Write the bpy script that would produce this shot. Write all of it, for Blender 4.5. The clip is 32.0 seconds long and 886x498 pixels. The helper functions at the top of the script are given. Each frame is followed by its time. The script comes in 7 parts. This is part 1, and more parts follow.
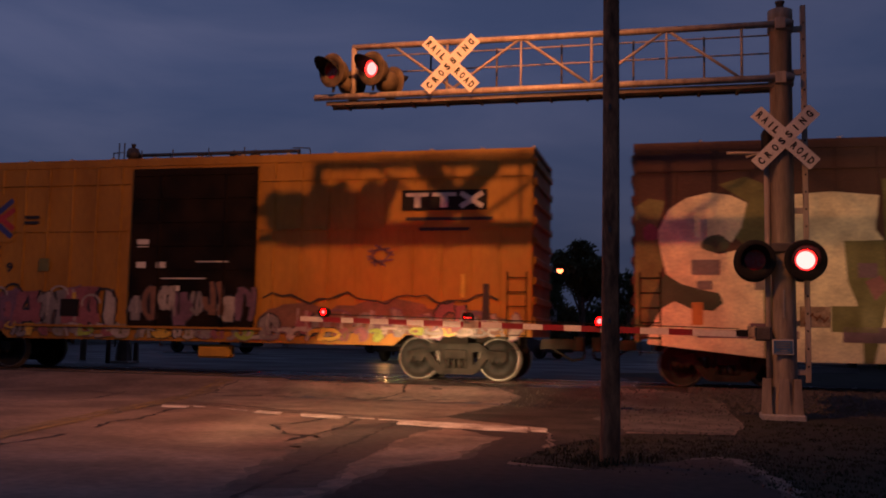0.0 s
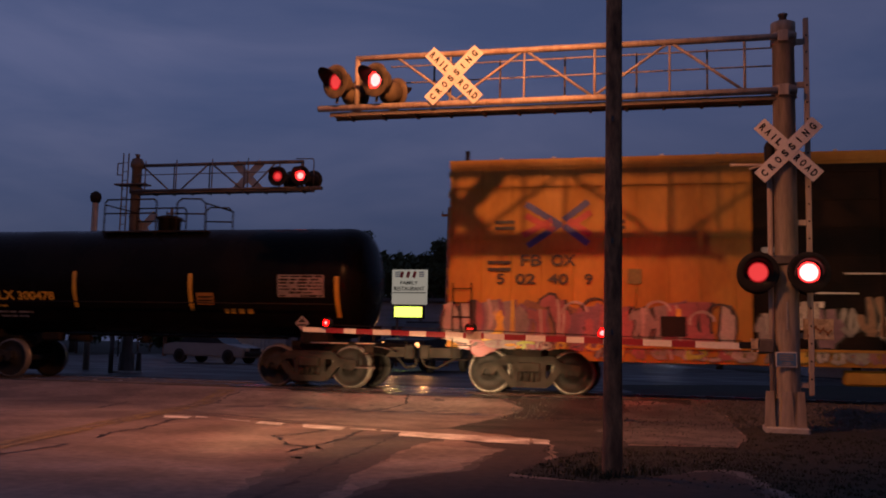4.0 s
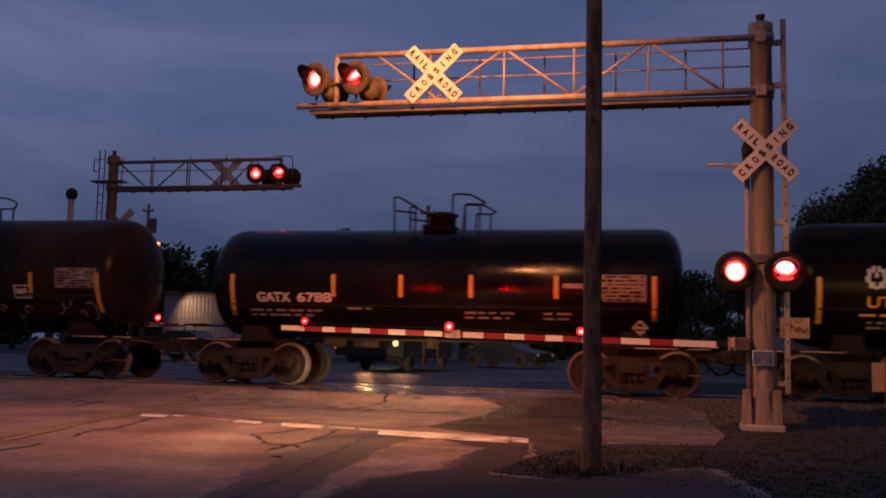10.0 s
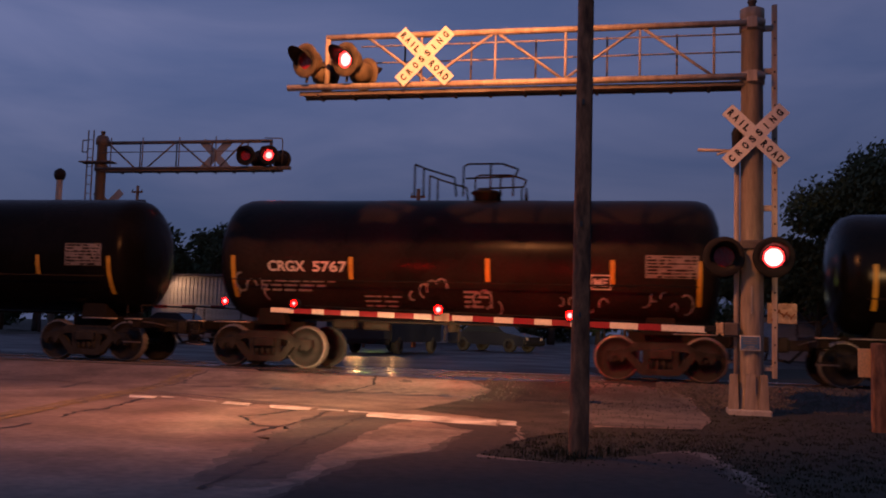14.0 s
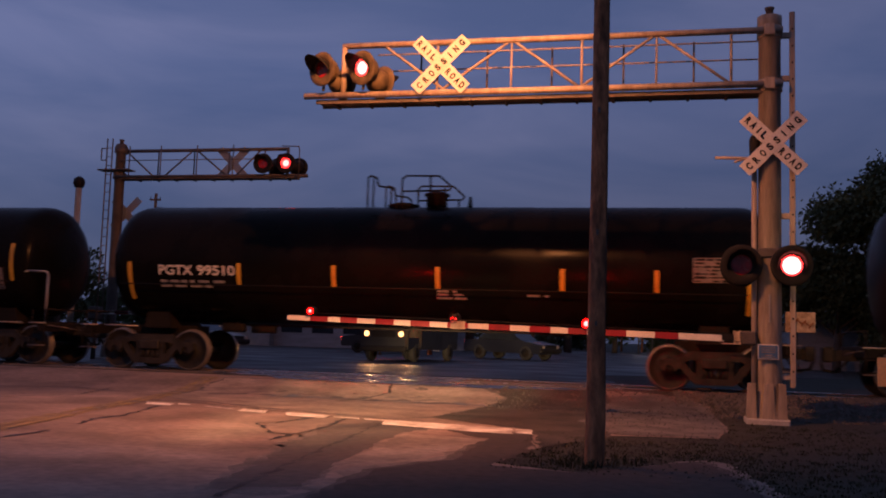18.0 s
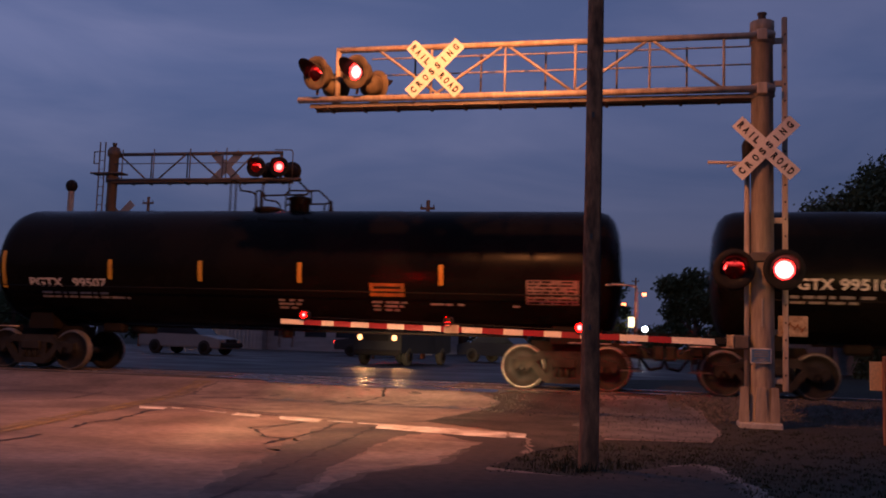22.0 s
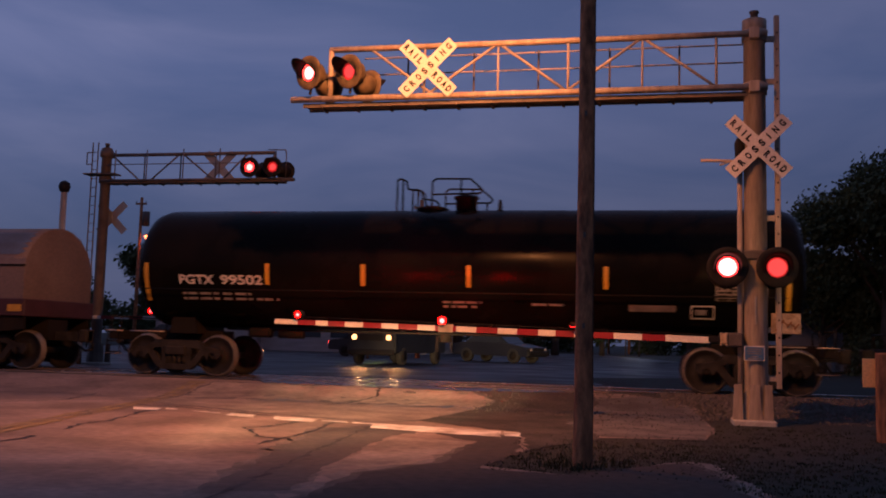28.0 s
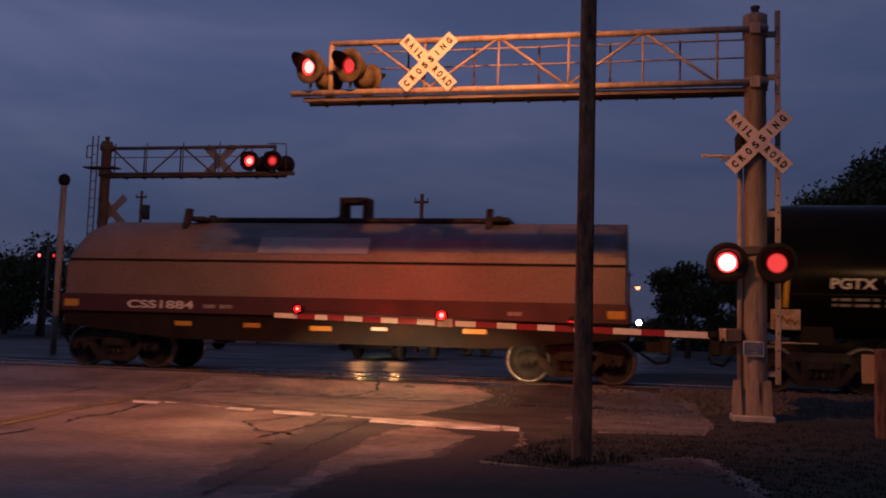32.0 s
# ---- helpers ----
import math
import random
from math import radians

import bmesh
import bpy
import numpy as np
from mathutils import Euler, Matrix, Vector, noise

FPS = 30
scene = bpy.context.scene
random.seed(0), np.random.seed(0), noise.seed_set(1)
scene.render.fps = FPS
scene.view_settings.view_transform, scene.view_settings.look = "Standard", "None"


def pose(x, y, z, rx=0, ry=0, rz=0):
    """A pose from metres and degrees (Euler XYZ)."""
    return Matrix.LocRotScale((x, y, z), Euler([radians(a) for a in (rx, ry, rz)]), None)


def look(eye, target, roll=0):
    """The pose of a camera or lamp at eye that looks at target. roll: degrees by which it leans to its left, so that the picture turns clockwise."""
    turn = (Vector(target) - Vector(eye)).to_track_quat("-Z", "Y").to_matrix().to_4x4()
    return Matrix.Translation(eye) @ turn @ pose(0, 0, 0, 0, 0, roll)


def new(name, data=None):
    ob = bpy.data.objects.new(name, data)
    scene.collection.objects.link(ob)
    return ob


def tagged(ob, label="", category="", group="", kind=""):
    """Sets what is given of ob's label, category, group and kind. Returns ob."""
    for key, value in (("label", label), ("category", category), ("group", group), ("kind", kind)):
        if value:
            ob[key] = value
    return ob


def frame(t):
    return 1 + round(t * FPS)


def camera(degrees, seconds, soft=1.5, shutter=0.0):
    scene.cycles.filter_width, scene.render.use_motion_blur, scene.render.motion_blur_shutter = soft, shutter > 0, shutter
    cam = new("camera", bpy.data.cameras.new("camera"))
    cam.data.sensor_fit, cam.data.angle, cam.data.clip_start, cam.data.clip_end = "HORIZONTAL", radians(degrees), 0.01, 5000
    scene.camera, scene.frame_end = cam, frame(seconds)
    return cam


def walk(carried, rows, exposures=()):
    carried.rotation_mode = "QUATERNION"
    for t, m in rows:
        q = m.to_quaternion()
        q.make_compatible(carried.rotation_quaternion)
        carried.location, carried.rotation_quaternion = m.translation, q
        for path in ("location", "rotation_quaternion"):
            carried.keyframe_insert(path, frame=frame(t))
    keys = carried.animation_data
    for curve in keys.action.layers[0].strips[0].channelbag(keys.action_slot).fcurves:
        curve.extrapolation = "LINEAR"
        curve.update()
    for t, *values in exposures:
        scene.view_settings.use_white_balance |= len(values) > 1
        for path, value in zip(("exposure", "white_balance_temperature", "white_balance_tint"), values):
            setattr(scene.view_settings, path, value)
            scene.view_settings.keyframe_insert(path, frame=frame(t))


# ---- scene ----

# Plan: x runs along the track (the train goes towards +x), y away from the camera, z up; zero is the ground at the signal mast.
TRACK_Y, RAIL_Z = 21.12, 0.24
SPEED, GAIN = 3.4366, 0.002


def run(t):
    """How far the train has rolled, counted from 16 s."""
    return SPEED * (t - 16) + 0.5 * GAIN * (t - 16) ** 2


# ---- camera ----
cam = camera(49.90, 32.0, soft=1.9, shutter=0.6)
PATH = [
    (0.0, 0.000, 0.006, 1.161, 95.278, -1.045, 13.506), (0.5, -0.001, 0.004, 1.155, 95.274, -1.254, 13.608), (1.0, -0.008, -0.001, 1.159, 95.378, -1.353, 13.623),
    (1.5, -0.001, -0.005, 1.162, 95.542, -1.294, 13.627), (2.0, 0.007, -0.004, 1.165, 95.698, -1.005, 13.612), (2.5, 0.010, -0.002, 1.163, 95.809, -1.006, 13.570),
    (3.0, 0.009, -0.000, 1.159, 95.942, -1.076, 13.604), (3.5, 0.010, 0.004, 1.162, 95.945, -1.165, 13.652), (5.5, 0.007, 0.005, 1.160, 95.919, -1.514, 13.615),
    (6.0, 0.000, 0.006, 1.164, 95.877, -1.524, 13.473), (6.5, 0.001, 0.010, 1.166, 95.795, -1.292, 13.409), (7.0, 0.001, 0.007, 1.167, 95.670, -0.873, 13.352),
    (7.5, 0.005, 0.005, 1.169, 95.584, -0.940, 13.150), (8.0, 0.006, 0.001, 1.165, 95.582, -1.222, 12.928), (8.5, 0.006, -0.001, 1.166, 95.730, -1.031, 12.739),
    (9.0, -0.000, 0.002, 1.164, 95.955, -1.020, 12.549), (9.5, -0.003, 0.006, 1.162, 96.021, -1.411, 12.399), (10.0, -0.007, 0.005, 1.168, 95.847, -1.269, 12.381),
    (10.5, -0.003, -0.001, 1.169, 95.696, -1.438, 12.473), (11.0, 0.003, -0.000, 1.168, 95.627, -1.253, 12.544), (11.5, 0.000, -0.001, 1.167, 95.564, -1.394, 12.529),
    (12.0, 0.002, 0.001, 1.162, 95.434, -2.042, 12.373), (12.5, -0.004, 0.006, 1.164, 95.332, -1.848, 12.336), (13.0, -0.004, 0.006, 1.166, 95.173, -1.886, 12.266),
    (13.5, -0.005, 0.007, 1.164, 94.986, -1.970, 11.979), (14.0, -0.005, 0.006, 1.158, 94.895, -1.647, 11.734), (14.5, -0.008, 0.009, 1.161, 94.746, -1.446, 11.491),
    (16.5, -0.006, 0.008, 1.158, 94.672, -1.524, 11.596), (17.0, -0.011, 0.004, 1.165, 94.822, -1.204, 11.928), (17.5, -0.004, 0.002, 1.161, 95.097, -1.534, 12.337),
    (18.0, 0.005, 0.007, 1.163, 95.320, -1.778, 12.728), (18.5, -0.000, 0.007, 1.161, 95.530, -1.802, 13.063), (19.0, 0.002, 0.011, 1.160, 95.590, -1.673, 13.131),
    (19.5, -0.005, 0.009, 1.161, 95.565, -1.508, 12.925), (20.0, -0.004, 0.003, 1.165, 95.494, -1.545, 12.756), (20.5, -0.003, 0.002, 1.166, 95.461, -1.794, 12.562),
    (21.0, 0.001, -0.002, 1.170, 95.520, -1.953, 12.440), (21.5, -0.000, -0.006, 1.172, 95.527, -1.774, 12.390), (22.0, -0.005, -0.011, 1.166, 95.555, -1.785, 12.298),
    (22.5, -0.002, -0.006, 1.169, 95.487, -1.652, 12.253), (23.0, 0.002, -0.002, 1.164, 95.405, -1.650, 12.198), (23.5, 0.006, -0.005, 1.165, 95.386, -1.559, 12.128),
    (24.0, 0.004, -0.006, 1.162, 95.399, -1.389, 12.064), (24.5, 0.003, -0.008, 1.164, 95.471, -1.783, 11.970), (25.0, -0.003, -0.009, 1.168, 95.541, -1.661, 12.062),
    (25.5, -0.004, -0.008, 1.166, 95.585, -1.565, 12.178), (27.5, -0.001, -0.008, 1.160, 95.547, -1.440, 12.108), (28.0, 0.002, -0.012, 1.161, 95.536, -1.498, 11.973),
    (28.5, 0.002, -0.009, 1.163, 95.505, -1.574, 11.838), (29.0, 0.000, -0.007, 1.163, 95.445, -1.344, 11.758), (29.5, -0.000, -0.007, 1.168, 95.352, -1.583, 11.741),
    (30.0, -0.001, -0.008, 1.165, 95.365, -1.670, 11.729), (30.5, 0.002, -0.009, 1.166, 95.391, -1.606, 11.753), (31.0, 0.003, -0.008, 1.167, 95.356, -1.707, 11.770),
    (31.5, 0.004, -0.007, 1.167, 95.259, -1.755, 11.844), (32.0, 0.004, -0.008, 1.166, 95.193, -1.686, 11.948),
]
walk(cam, [(t, pose(x, y, z, rx, ry, rz)) for t, x, y, z, rx, ry, rz in PATH],
     [(0, -0.4), (3.5, -0.15), (6, 0.35), (7, 0.5), (8, 0.33), (9, 0.28), (11, 0.34), (14, 0.46), (17, 0.5), (25, 0.48), (28.5, 0.5), (30, 0.25), (32, -0.05)])

# ---- light: dusk sky, one sodium street lamp on the wooden pole, the low beams of an unseen waiting car ----
world = bpy.data.worlds.new("dusk")
scene.world = world
world.use_nodes = True
wn, wl = world.node_tree.nodes, world.node_tree.links
wn.clear()
w_out, w_bg = wn.new("ShaderNodeOutputWorld"), wn.new("ShaderNodeBackground")
sky = wn.new("ShaderNodeTexSky")
sky.sky_type, sky.sun_disc = "NISHITA", False
sky.sun_elevation, sky.sun_rotation = radians(1.0), radians(250)
sky.air_density, sky.dust_density, sky.ozone_density = 1.0, 1.5, 5.0
w_co, w_map = wn.new("ShaderNodeTexCoord"), wn.new("ShaderNodeMapping")
w_map.inputs["Scale"].default_value = (1.3, 1.3, 5.0)
w_noise = wn.new("ShaderNodeTexNoise")
w_noise.inputs["Scale"].default_value, w_noise.inputs["Detail"].default_value = 2.6, 8.0
w_noise.inputs["Distortion"].default_value = 0.5
w_ramp = wn.new("ShaderNodeValToRGB")
w_ramp.color_ramp.elements[0].position, w_ramp.color_ramp.elements[1].position = 0.36, 0.70
w_ramp.color_ramp.elements[0].color, w_ramp.color_ramp.elements[1].color = (0.80, 0.83, 0.88, 1), (1.36, 1.17, 1.09, 1)
w_mul = wn.new("ShaderNodeMix")
w_mul.data_type, w_mul.blend_type = "RGBA", "MULTIPLY"
w_mul.inputs[0].default_value = 1.0
w_grade = wn.new("ShaderNodeMix")
w_grade.data_type, w_grade.blend_type = "RGBA", "MIX"
w_grade.inputs[0].default_value = 0.74
w_grade.inputs[7].default_value = (0.60, 0.75, 1.50, 1)
w_sep, w_side, w_mul2 = wn.new("ShaderNodeSeparateXYZ"), wn.new("ShaderNodeMapRange"), wn.new("ShaderNodeMix")   # the west is brighter
w_side.inputs[1].default_value, w_side.inputs[2].default_value, w_side.inputs[3].default_value, w_side.inputs[4].default_value = -0.7, 0.6, 1.12, 0.66
w_mul2.data_type, w_mul2.blend_type = "RGBA", "MULTIPLY"
w_mul2.inputs[0].default_value = 1.0
w_high, w_both = wn.new("ShaderNodeMapRange"), wn.new("ShaderNodeMath")   # a dull band of cloud lies over the horizon
w_high.inputs[1].default_value, w_high.inputs[2].default_value, w_high.inputs[3].default_value, w_high.inputs[4].default_value = 0.10, 0.27, 0.75, 1.12
w_both.operation = "MULTIPLY"
for a, b in ((w_co.outputs["Generated"], w_sep.inputs[0]), (w_sep.outputs[0], w_side.inputs[0]), (w_mul.outputs[2], w_mul2.inputs[6]), (w_both.outputs[0], w_mul2.inputs[7]),
             (w_sep.outputs[2], w_high.inputs[0]), (w_side.outputs[0], w_both.inputs[0]), (w_high.outputs[0], w_both.inputs[1]),
             (w_co.outputs["Generated"], w_map.inputs[0]), (w_map.outputs[0], w_noise.inputs["Vector"]), (w_noise.outputs["Fac"], w_ramp.inputs[0]),
             (sky.outputs[0], w_grade.inputs[6]), (w_grade.outputs[2], w_mul.inputs[6]), (w_ramp.outputs[0], w_mul.inputs[7]),
             (w_mul2.outputs[2], w_bg.inputs[0]), (w_bg.outputs[0], w_out.inputs[0])):
    wl.new(a, b)
w_bg.inputs[1].default_value = 0.144

LAMP_AT = (-2.71, 10.42, 7.69)
lamp = bpy.data.lights.new("street_light", "SPOT")
lamp.energy, lamp.color, lamp.shadow_soft_size = 3700, (1.0, 0.33, 0.108), 0.10
lamp.spot_size, lamp.spot_blend = radians(156), 1.0
new("street_light", lamp).matrix_world = look(LAMP_AT, (-6.8, 17.0, 1.2))

# low beams of an unseen car that waits beside the camera, inferred from their pool: it lies on the road, the wheels and
# the sills of the cars
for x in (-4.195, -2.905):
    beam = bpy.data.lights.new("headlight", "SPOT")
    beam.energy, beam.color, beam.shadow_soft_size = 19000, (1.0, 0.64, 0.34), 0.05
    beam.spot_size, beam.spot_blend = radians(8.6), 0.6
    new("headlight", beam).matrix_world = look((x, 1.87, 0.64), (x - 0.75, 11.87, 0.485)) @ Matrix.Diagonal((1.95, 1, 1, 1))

# headlights of an added, unseen pickup on the verge: they reach the cars past the mast
for x in (7.15, 8.55):
    beam = bpy.data.lights.new("headlight", "SPOT")
    beam.energy, beam.color, beam.shadow_soft_size = 2000, (1.0, 0.52, 0.20), 0.05
    beam.spot_size, beam.spot_blend = radians(17), 0.8
    new("headlight", beam).matrix_world = look((x, 0.92, 1.06), (x - 3.3, 19.0, 3.1)) @ Matrix.Diagonal((1.5, 1, 1, 1))

# steady lamp at the tip of the gate, which shines on the passing cars
tip = bpy.data.lights.new("gate_tip_light", "SPOT")
tip.energy, tip.color, tip.shadow_soft_size = 190, (1.0, 0.015, 0.012), 0.04
tip.spot_size, tip.spot_blend = radians(15), 0.9
new("gate_tip_light", tip).matrix_world = look((-5.81, 15.62, 1.545), (-5.35, 19.6, 1.5))

# low beams of the pickup that waits on the far side
for x in (-10.30, -8.94):
    beam = bpy.data.lights.new("far_headlight", "SPOT")
    beam.energy, beam.color, beam.shadow_soft_size = 60, (1.0, 0.44, 0.15), 0.09
    beam.spot_size, beam.spot_blend = radians(34), 0.7
    new("far_headlight", beam).matrix_world = look((x, 33.9, 1.24), (x + 1.2, 23.9, 0.0)) @ Matrix.Diagonal((1.7, 1, 1, 1))

# lamp on the wall of the low building beyond the road
wall_lamp = bpy.data.lights.new("wall_lamp", "SPOT")
wall_lamp.energy, wall_lamp.color, wall_lamp.shadow_soft_size = 200, (1.0, 0.5, 0.26), 0.06
wall_lamp.spot_size, wall_lamp.spot_blend = radians(120), 0.8
new("wall_lamp", wall_lamp).matrix_world = look((-32.95, 61.6, 4.25), (-31.9, 63.1, 2.8))

# ---- materials ----
def shader(name):
    m = bpy.data.materials.new(name)
    m.use_nodes = True
    return m, m.node_tree.nodes, m.node_tree.links, m.node_tree.nodes["Principled BSDF"]


def paint(name, base, rough=0.6, metal=0.0, second=None, scale=3.0, amount=0.5, fine=40.0, bump=0.1, depth=0.01, stretch=(1, 1, 1), spread=0.0, grit=0.6, stain=0.0):
    """A surface whose colour wanders from base to second in patches, with fine grain and relief."""
    m, n, l, b = shader(name)
    second = second or tuple(c * 0.6 for c in base)
    co, mp = n.new("ShaderNodeTexCoord"), n.new("ShaderNodeMapping")
    mp.inputs["Scale"].default_value = stretch
    l.new(co.outputs["Object"], mp.inputs[0])
    big, small = n.new("ShaderNodeTexNoise"), n.new("ShaderNodeTexNoise")
    for tex, s in ((big, scale), (small, fine)):
        tex.inputs["Scale"].default_value, tex.inputs["Detail"].default_value = s, 5.0
        l.new(mp.outputs[0], tex.inputs["Vector"])
    ramp = n.new("ShaderNodeValToRGB")
    ramp.color_ramp.elements[0].position, ramp.color_ramp.elements[1].position = 0.5 - 0.13, 0.5 + 0.15
    ramp.color_ramp.elements[0].color, ramp.color_ramp.elements[1].color = (*base, 1), (*[x * (1 - amount) + y * amount for x, y in zip(base, second)], 1)
    l.new(big.outputs["Fac"], ramp.inputs[0])
    mix = n.new("ShaderNodeMix")
    mix.data_type, mix.blend_type = "RGBA", "MULTIPLY"
    mix.inputs[0].default_value = grit
    grain = n.new("ShaderNodeMapRange")
    grain.inputs[1].default_value, grain.inputs[2].default_value, grain.inputs[3].default_value, grain.inputs[4].default_value = 0.3, 0.7, 0.62, 1.25
    l.new(small.outputs["Fac"], grain.inputs[0])
    l.new(ramp.outputs[0], mix.inputs[6])
    l.new(grain.outputs[0], mix.inputs[7])
    colour = mix.outputs[2]
    if stain:                                    # broad worn and dirty areas
        wide, dirt, third = n.new("ShaderNodeTexNoise"), n.new("ShaderNodeMapRange"), n.new("ShaderNodeMix")
        wide.inputs["Scale"].default_value, wide.inputs["Detail"].default_value, wide.inputs["Distortion"].default_value = 0.33, 7.0, 0.6
        dirt.inputs[1].default_value, dirt.inputs[2].default_value, dirt.inputs[3].default_value, dirt.inputs[4].default_value = 0.34, 0.62, 1 - stain, 1.12
        third.data_type, third.blend_type = "RGBA", "MULTIPLY"
        third.inputs[0].default_value = 1.0
        l.new(mp.outputs[0], wide.inputs["Vector"])
        l.new(wide.outputs["Fac"], dirt.inputs[0])
        l.new(colour, third.inputs[6])
        l.new(dirt.outputs[0], third.inputs[7])
        colour = third.outputs[2]
    if spread:
        info, vary = n.new("ShaderNodeObjectInfo"), n.new("ShaderNodeMapRange")
        vary.inputs[3].default_value, vary.inputs[4].default_value = 1 - spread, 1 + spread
        l.new(info.outputs["Random"], vary.inputs[0])
        again = n.new("ShaderNodeMix")
        again.data_type, again.blend_type = "RGBA", "MULTIPLY"
        again.inputs[0].default_value = 1.0
        l.new(colour, again.inputs[6])
        l.new(vary.outputs[0], again.inputs[7])
        colour = again.outputs[2]
    l.new(colour, b.inputs["Base Color"])
    wear = n.new("ShaderNodeMapRange")
    wear.inputs[1].default_value, wear.inputs[2].default_value = 0.3, 0.7
    wear.inputs[3].default_value, wear.inputs[4].default_value = max(rough - 0.12, 0.05), min(rough + 0.12, 1)
    l.new(big.outputs["Fac"], wear.inputs[0])
    l.new(wear.outputs[0], b.inputs["Roughness"])
    b.inputs["Metallic"].default_value = metal
    if bump:
        bp = n.new("ShaderNodeBump")
        bp.inputs["Strength"].default_value, bp.inputs["Distance"].default_value = bump, depth
        l.new(small.outputs["Fac"], bp.inputs["Height"])
        l.new(bp.outputs[0], b.inputs["Normal"])
    return m


def glow(name, colour, strength):
    m, n, l, b = shader(name)
    b.inputs["Base Color"].default_value = (*[c * 0.3 for c in colour], 1)
    b.inputs["Emission Color"].default_value, b.inputs["Emission Strength"].default_value = (*colour, 1), strength
    return m


GALV = paint("galvanised_steel", (0.46, 0.37, 0.285), 0.62, 0.15, (0.25, 0.19, 0.15), 3.0, 0.8, 14, 0.06, stretch=(2.2, 2.2, 0.35), grit=0.4)
# darker copy of GALV: the weaker light on the mast is in its colour
MAST_STEEL_DIM = paint("dimmed_galvanised_mast", (0.36, 0.285, 0.215), 0.68, 0.1, (0.19, 0.145, 0.11), 3.0, 0.8, 14, 0.06, stretch=(2.2, 2.2, 0.35), grit=0.5)
GALV_DARK = paint("weathered_or_shaded_steel", (0.13, 0.105, 0.092), 0.65, 0.2, (0.06, 0.046, 0.04), 2.0, 0.6)
BLACK_PAINT = paint("flat_black_paint", (0.016, 0.0145, 0.0145), 0.6, 0, (0.024, 0.02, 0.018), 4, 0.6)
# dusty black heads on the arm, with the street lamp's tan light in the colour
HEAD_LIT_DUSTY = paint("lamplit_dusty_black", (0.125, 0.088, 0.048), 0.8, 0, (0.05, 0.036, 0.022), 5, 0.8, 20, 0.1)
SIGN_WHITE = paint("reflective_white", (0.66, 0.61, 0.55), 0.5, 0, (0.48, 0.43, 0.38), 3, 0.4, 60, 0.03)
SIGN_BLACK = paint("sign_lettering_black", (0.02, 0.02, 0.02), 0.5)
SIGN_BACK = paint("bare_aluminium", (0.34, 0.32, 0.30), 0.5, 0.6, (0.35, 0.3, 0.26), 3)
GATE_RED = paint("gate_red", (0.24, 0.012, 0.015), 0.5, 0, (0.15, 0.010, 0.012), 5, 0.5)
LENS_DARK = paint("unlit_red_lens", (0.30, 0.012, 0.010), 0.25, 0, (0.1, 0.005, 0.004), 9, 0.5)
LAMP_CORE = glow("lamp_core", (1.0, 0.24, 0.22), 5)
LAMP_MID = glow("lamp_core_high", (1.0, 0.23, 0.22), 4)
LAMP_FAR = glow("lamp_core_far", (1.0, 0.22, 0.20), 3.2)
LAMP_RED = glow("lamp_red_lens", (1.0, 0.03, 0.035), 2.2)
LAMP_DIM = glow("lamp_afterglow", (1.0, 0.025, 0.03), 0.34)
LAMP_EMBER = glow("lamp_afterglow_core", (1.0, 0.06, 0.06), 0.9)
LAMP_BACK = glow("lamp_full_red", (1.0, 0.02, 0.015), 7)
LAMP_RIM = glow("lamp_rim", (1.0, 0.003, 0.002), 230)
GATE_GLOW = glow("gate_lamp_glow", (1.0, 0.0012, 0.001), 16)
GATE_BACK = glow("gate_lamp_beam", (1.0, 0.00003, 0.00002), 4200)
GATE_CORE = glow("gate_lamp_core", (1.0, 0.22, 0.22), 3)
SODIUM = glow("sodium_lamp", (1.0, 0.17, 0.06), 9)
WHITE_HOT = glow("headlamp_glow", (1.0, 0.42, 0.14), 3.2)
COOL_HOT = glow("cool_lamp_glow", (0.75, 0.85, 1.0), 25)
CONCRETE = paint("concrete", (0.42, 0.39, 0.35), 0.85, 0, (0.28, 0.25, 0.22), 2.5, 0.6, 45, 0.25)
WOOD_POLE = paint("creosoted_wood", (0.50, 0.20, 0.085), 0.9, 0, (0.16, 0.068, 0.034), 2.2, 1.0, 9, 0.9, 0.02, (5, 5, 1.3), grit=1.0)
TANK_BLACK = paint("tank_black", (0.0038, 0.0036, 0.0037), 0.27, 0, (0.0078, 0.0063, 0.0058), 0.7, 0.8, 18, 0.03)
TANK_DUSTY = paint("tank_dusty_black", (0.009, 0.0078, 0.0074), 0.34, 0, (0.027, 0.018, 0.015), 0.5, 0.8, 14, 0.06)
FRAME_BLACK = paint("underframe_black", (0.011, 0.010, 0.009), 0.8, 0, (0.026, 0.019, 0.014), 2, 0.7)
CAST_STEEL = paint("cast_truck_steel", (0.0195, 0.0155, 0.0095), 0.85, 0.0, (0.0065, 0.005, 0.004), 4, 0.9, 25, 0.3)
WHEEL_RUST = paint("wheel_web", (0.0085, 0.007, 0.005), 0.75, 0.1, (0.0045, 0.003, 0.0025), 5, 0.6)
WHEEL_RIM = paint("polished_rim", (0.21, 0.19, 0.165), 0.38, 0.45, (0.10, 0.09, 0.078), 6, 0.5, 50, 0.03)
RAIL_TOP = paint("polished_rail", (0.55, 0.52, 0.48), 0.22, 0.95, (0.3, 0.26, 0.22), 3, 0.4)
RAIL_RUST = paint("rail_rust", (0.14, 0.075, 0.045), 0.8, 0.2, (0.07, 0.04, 0.03), 3, 0.6)
ORANGE_PLATE = paint("orange_plate", (0.26, 0.115, 0.012), 0.6, 0, (0.12, 0.05, 0.01), 5, 0.7)
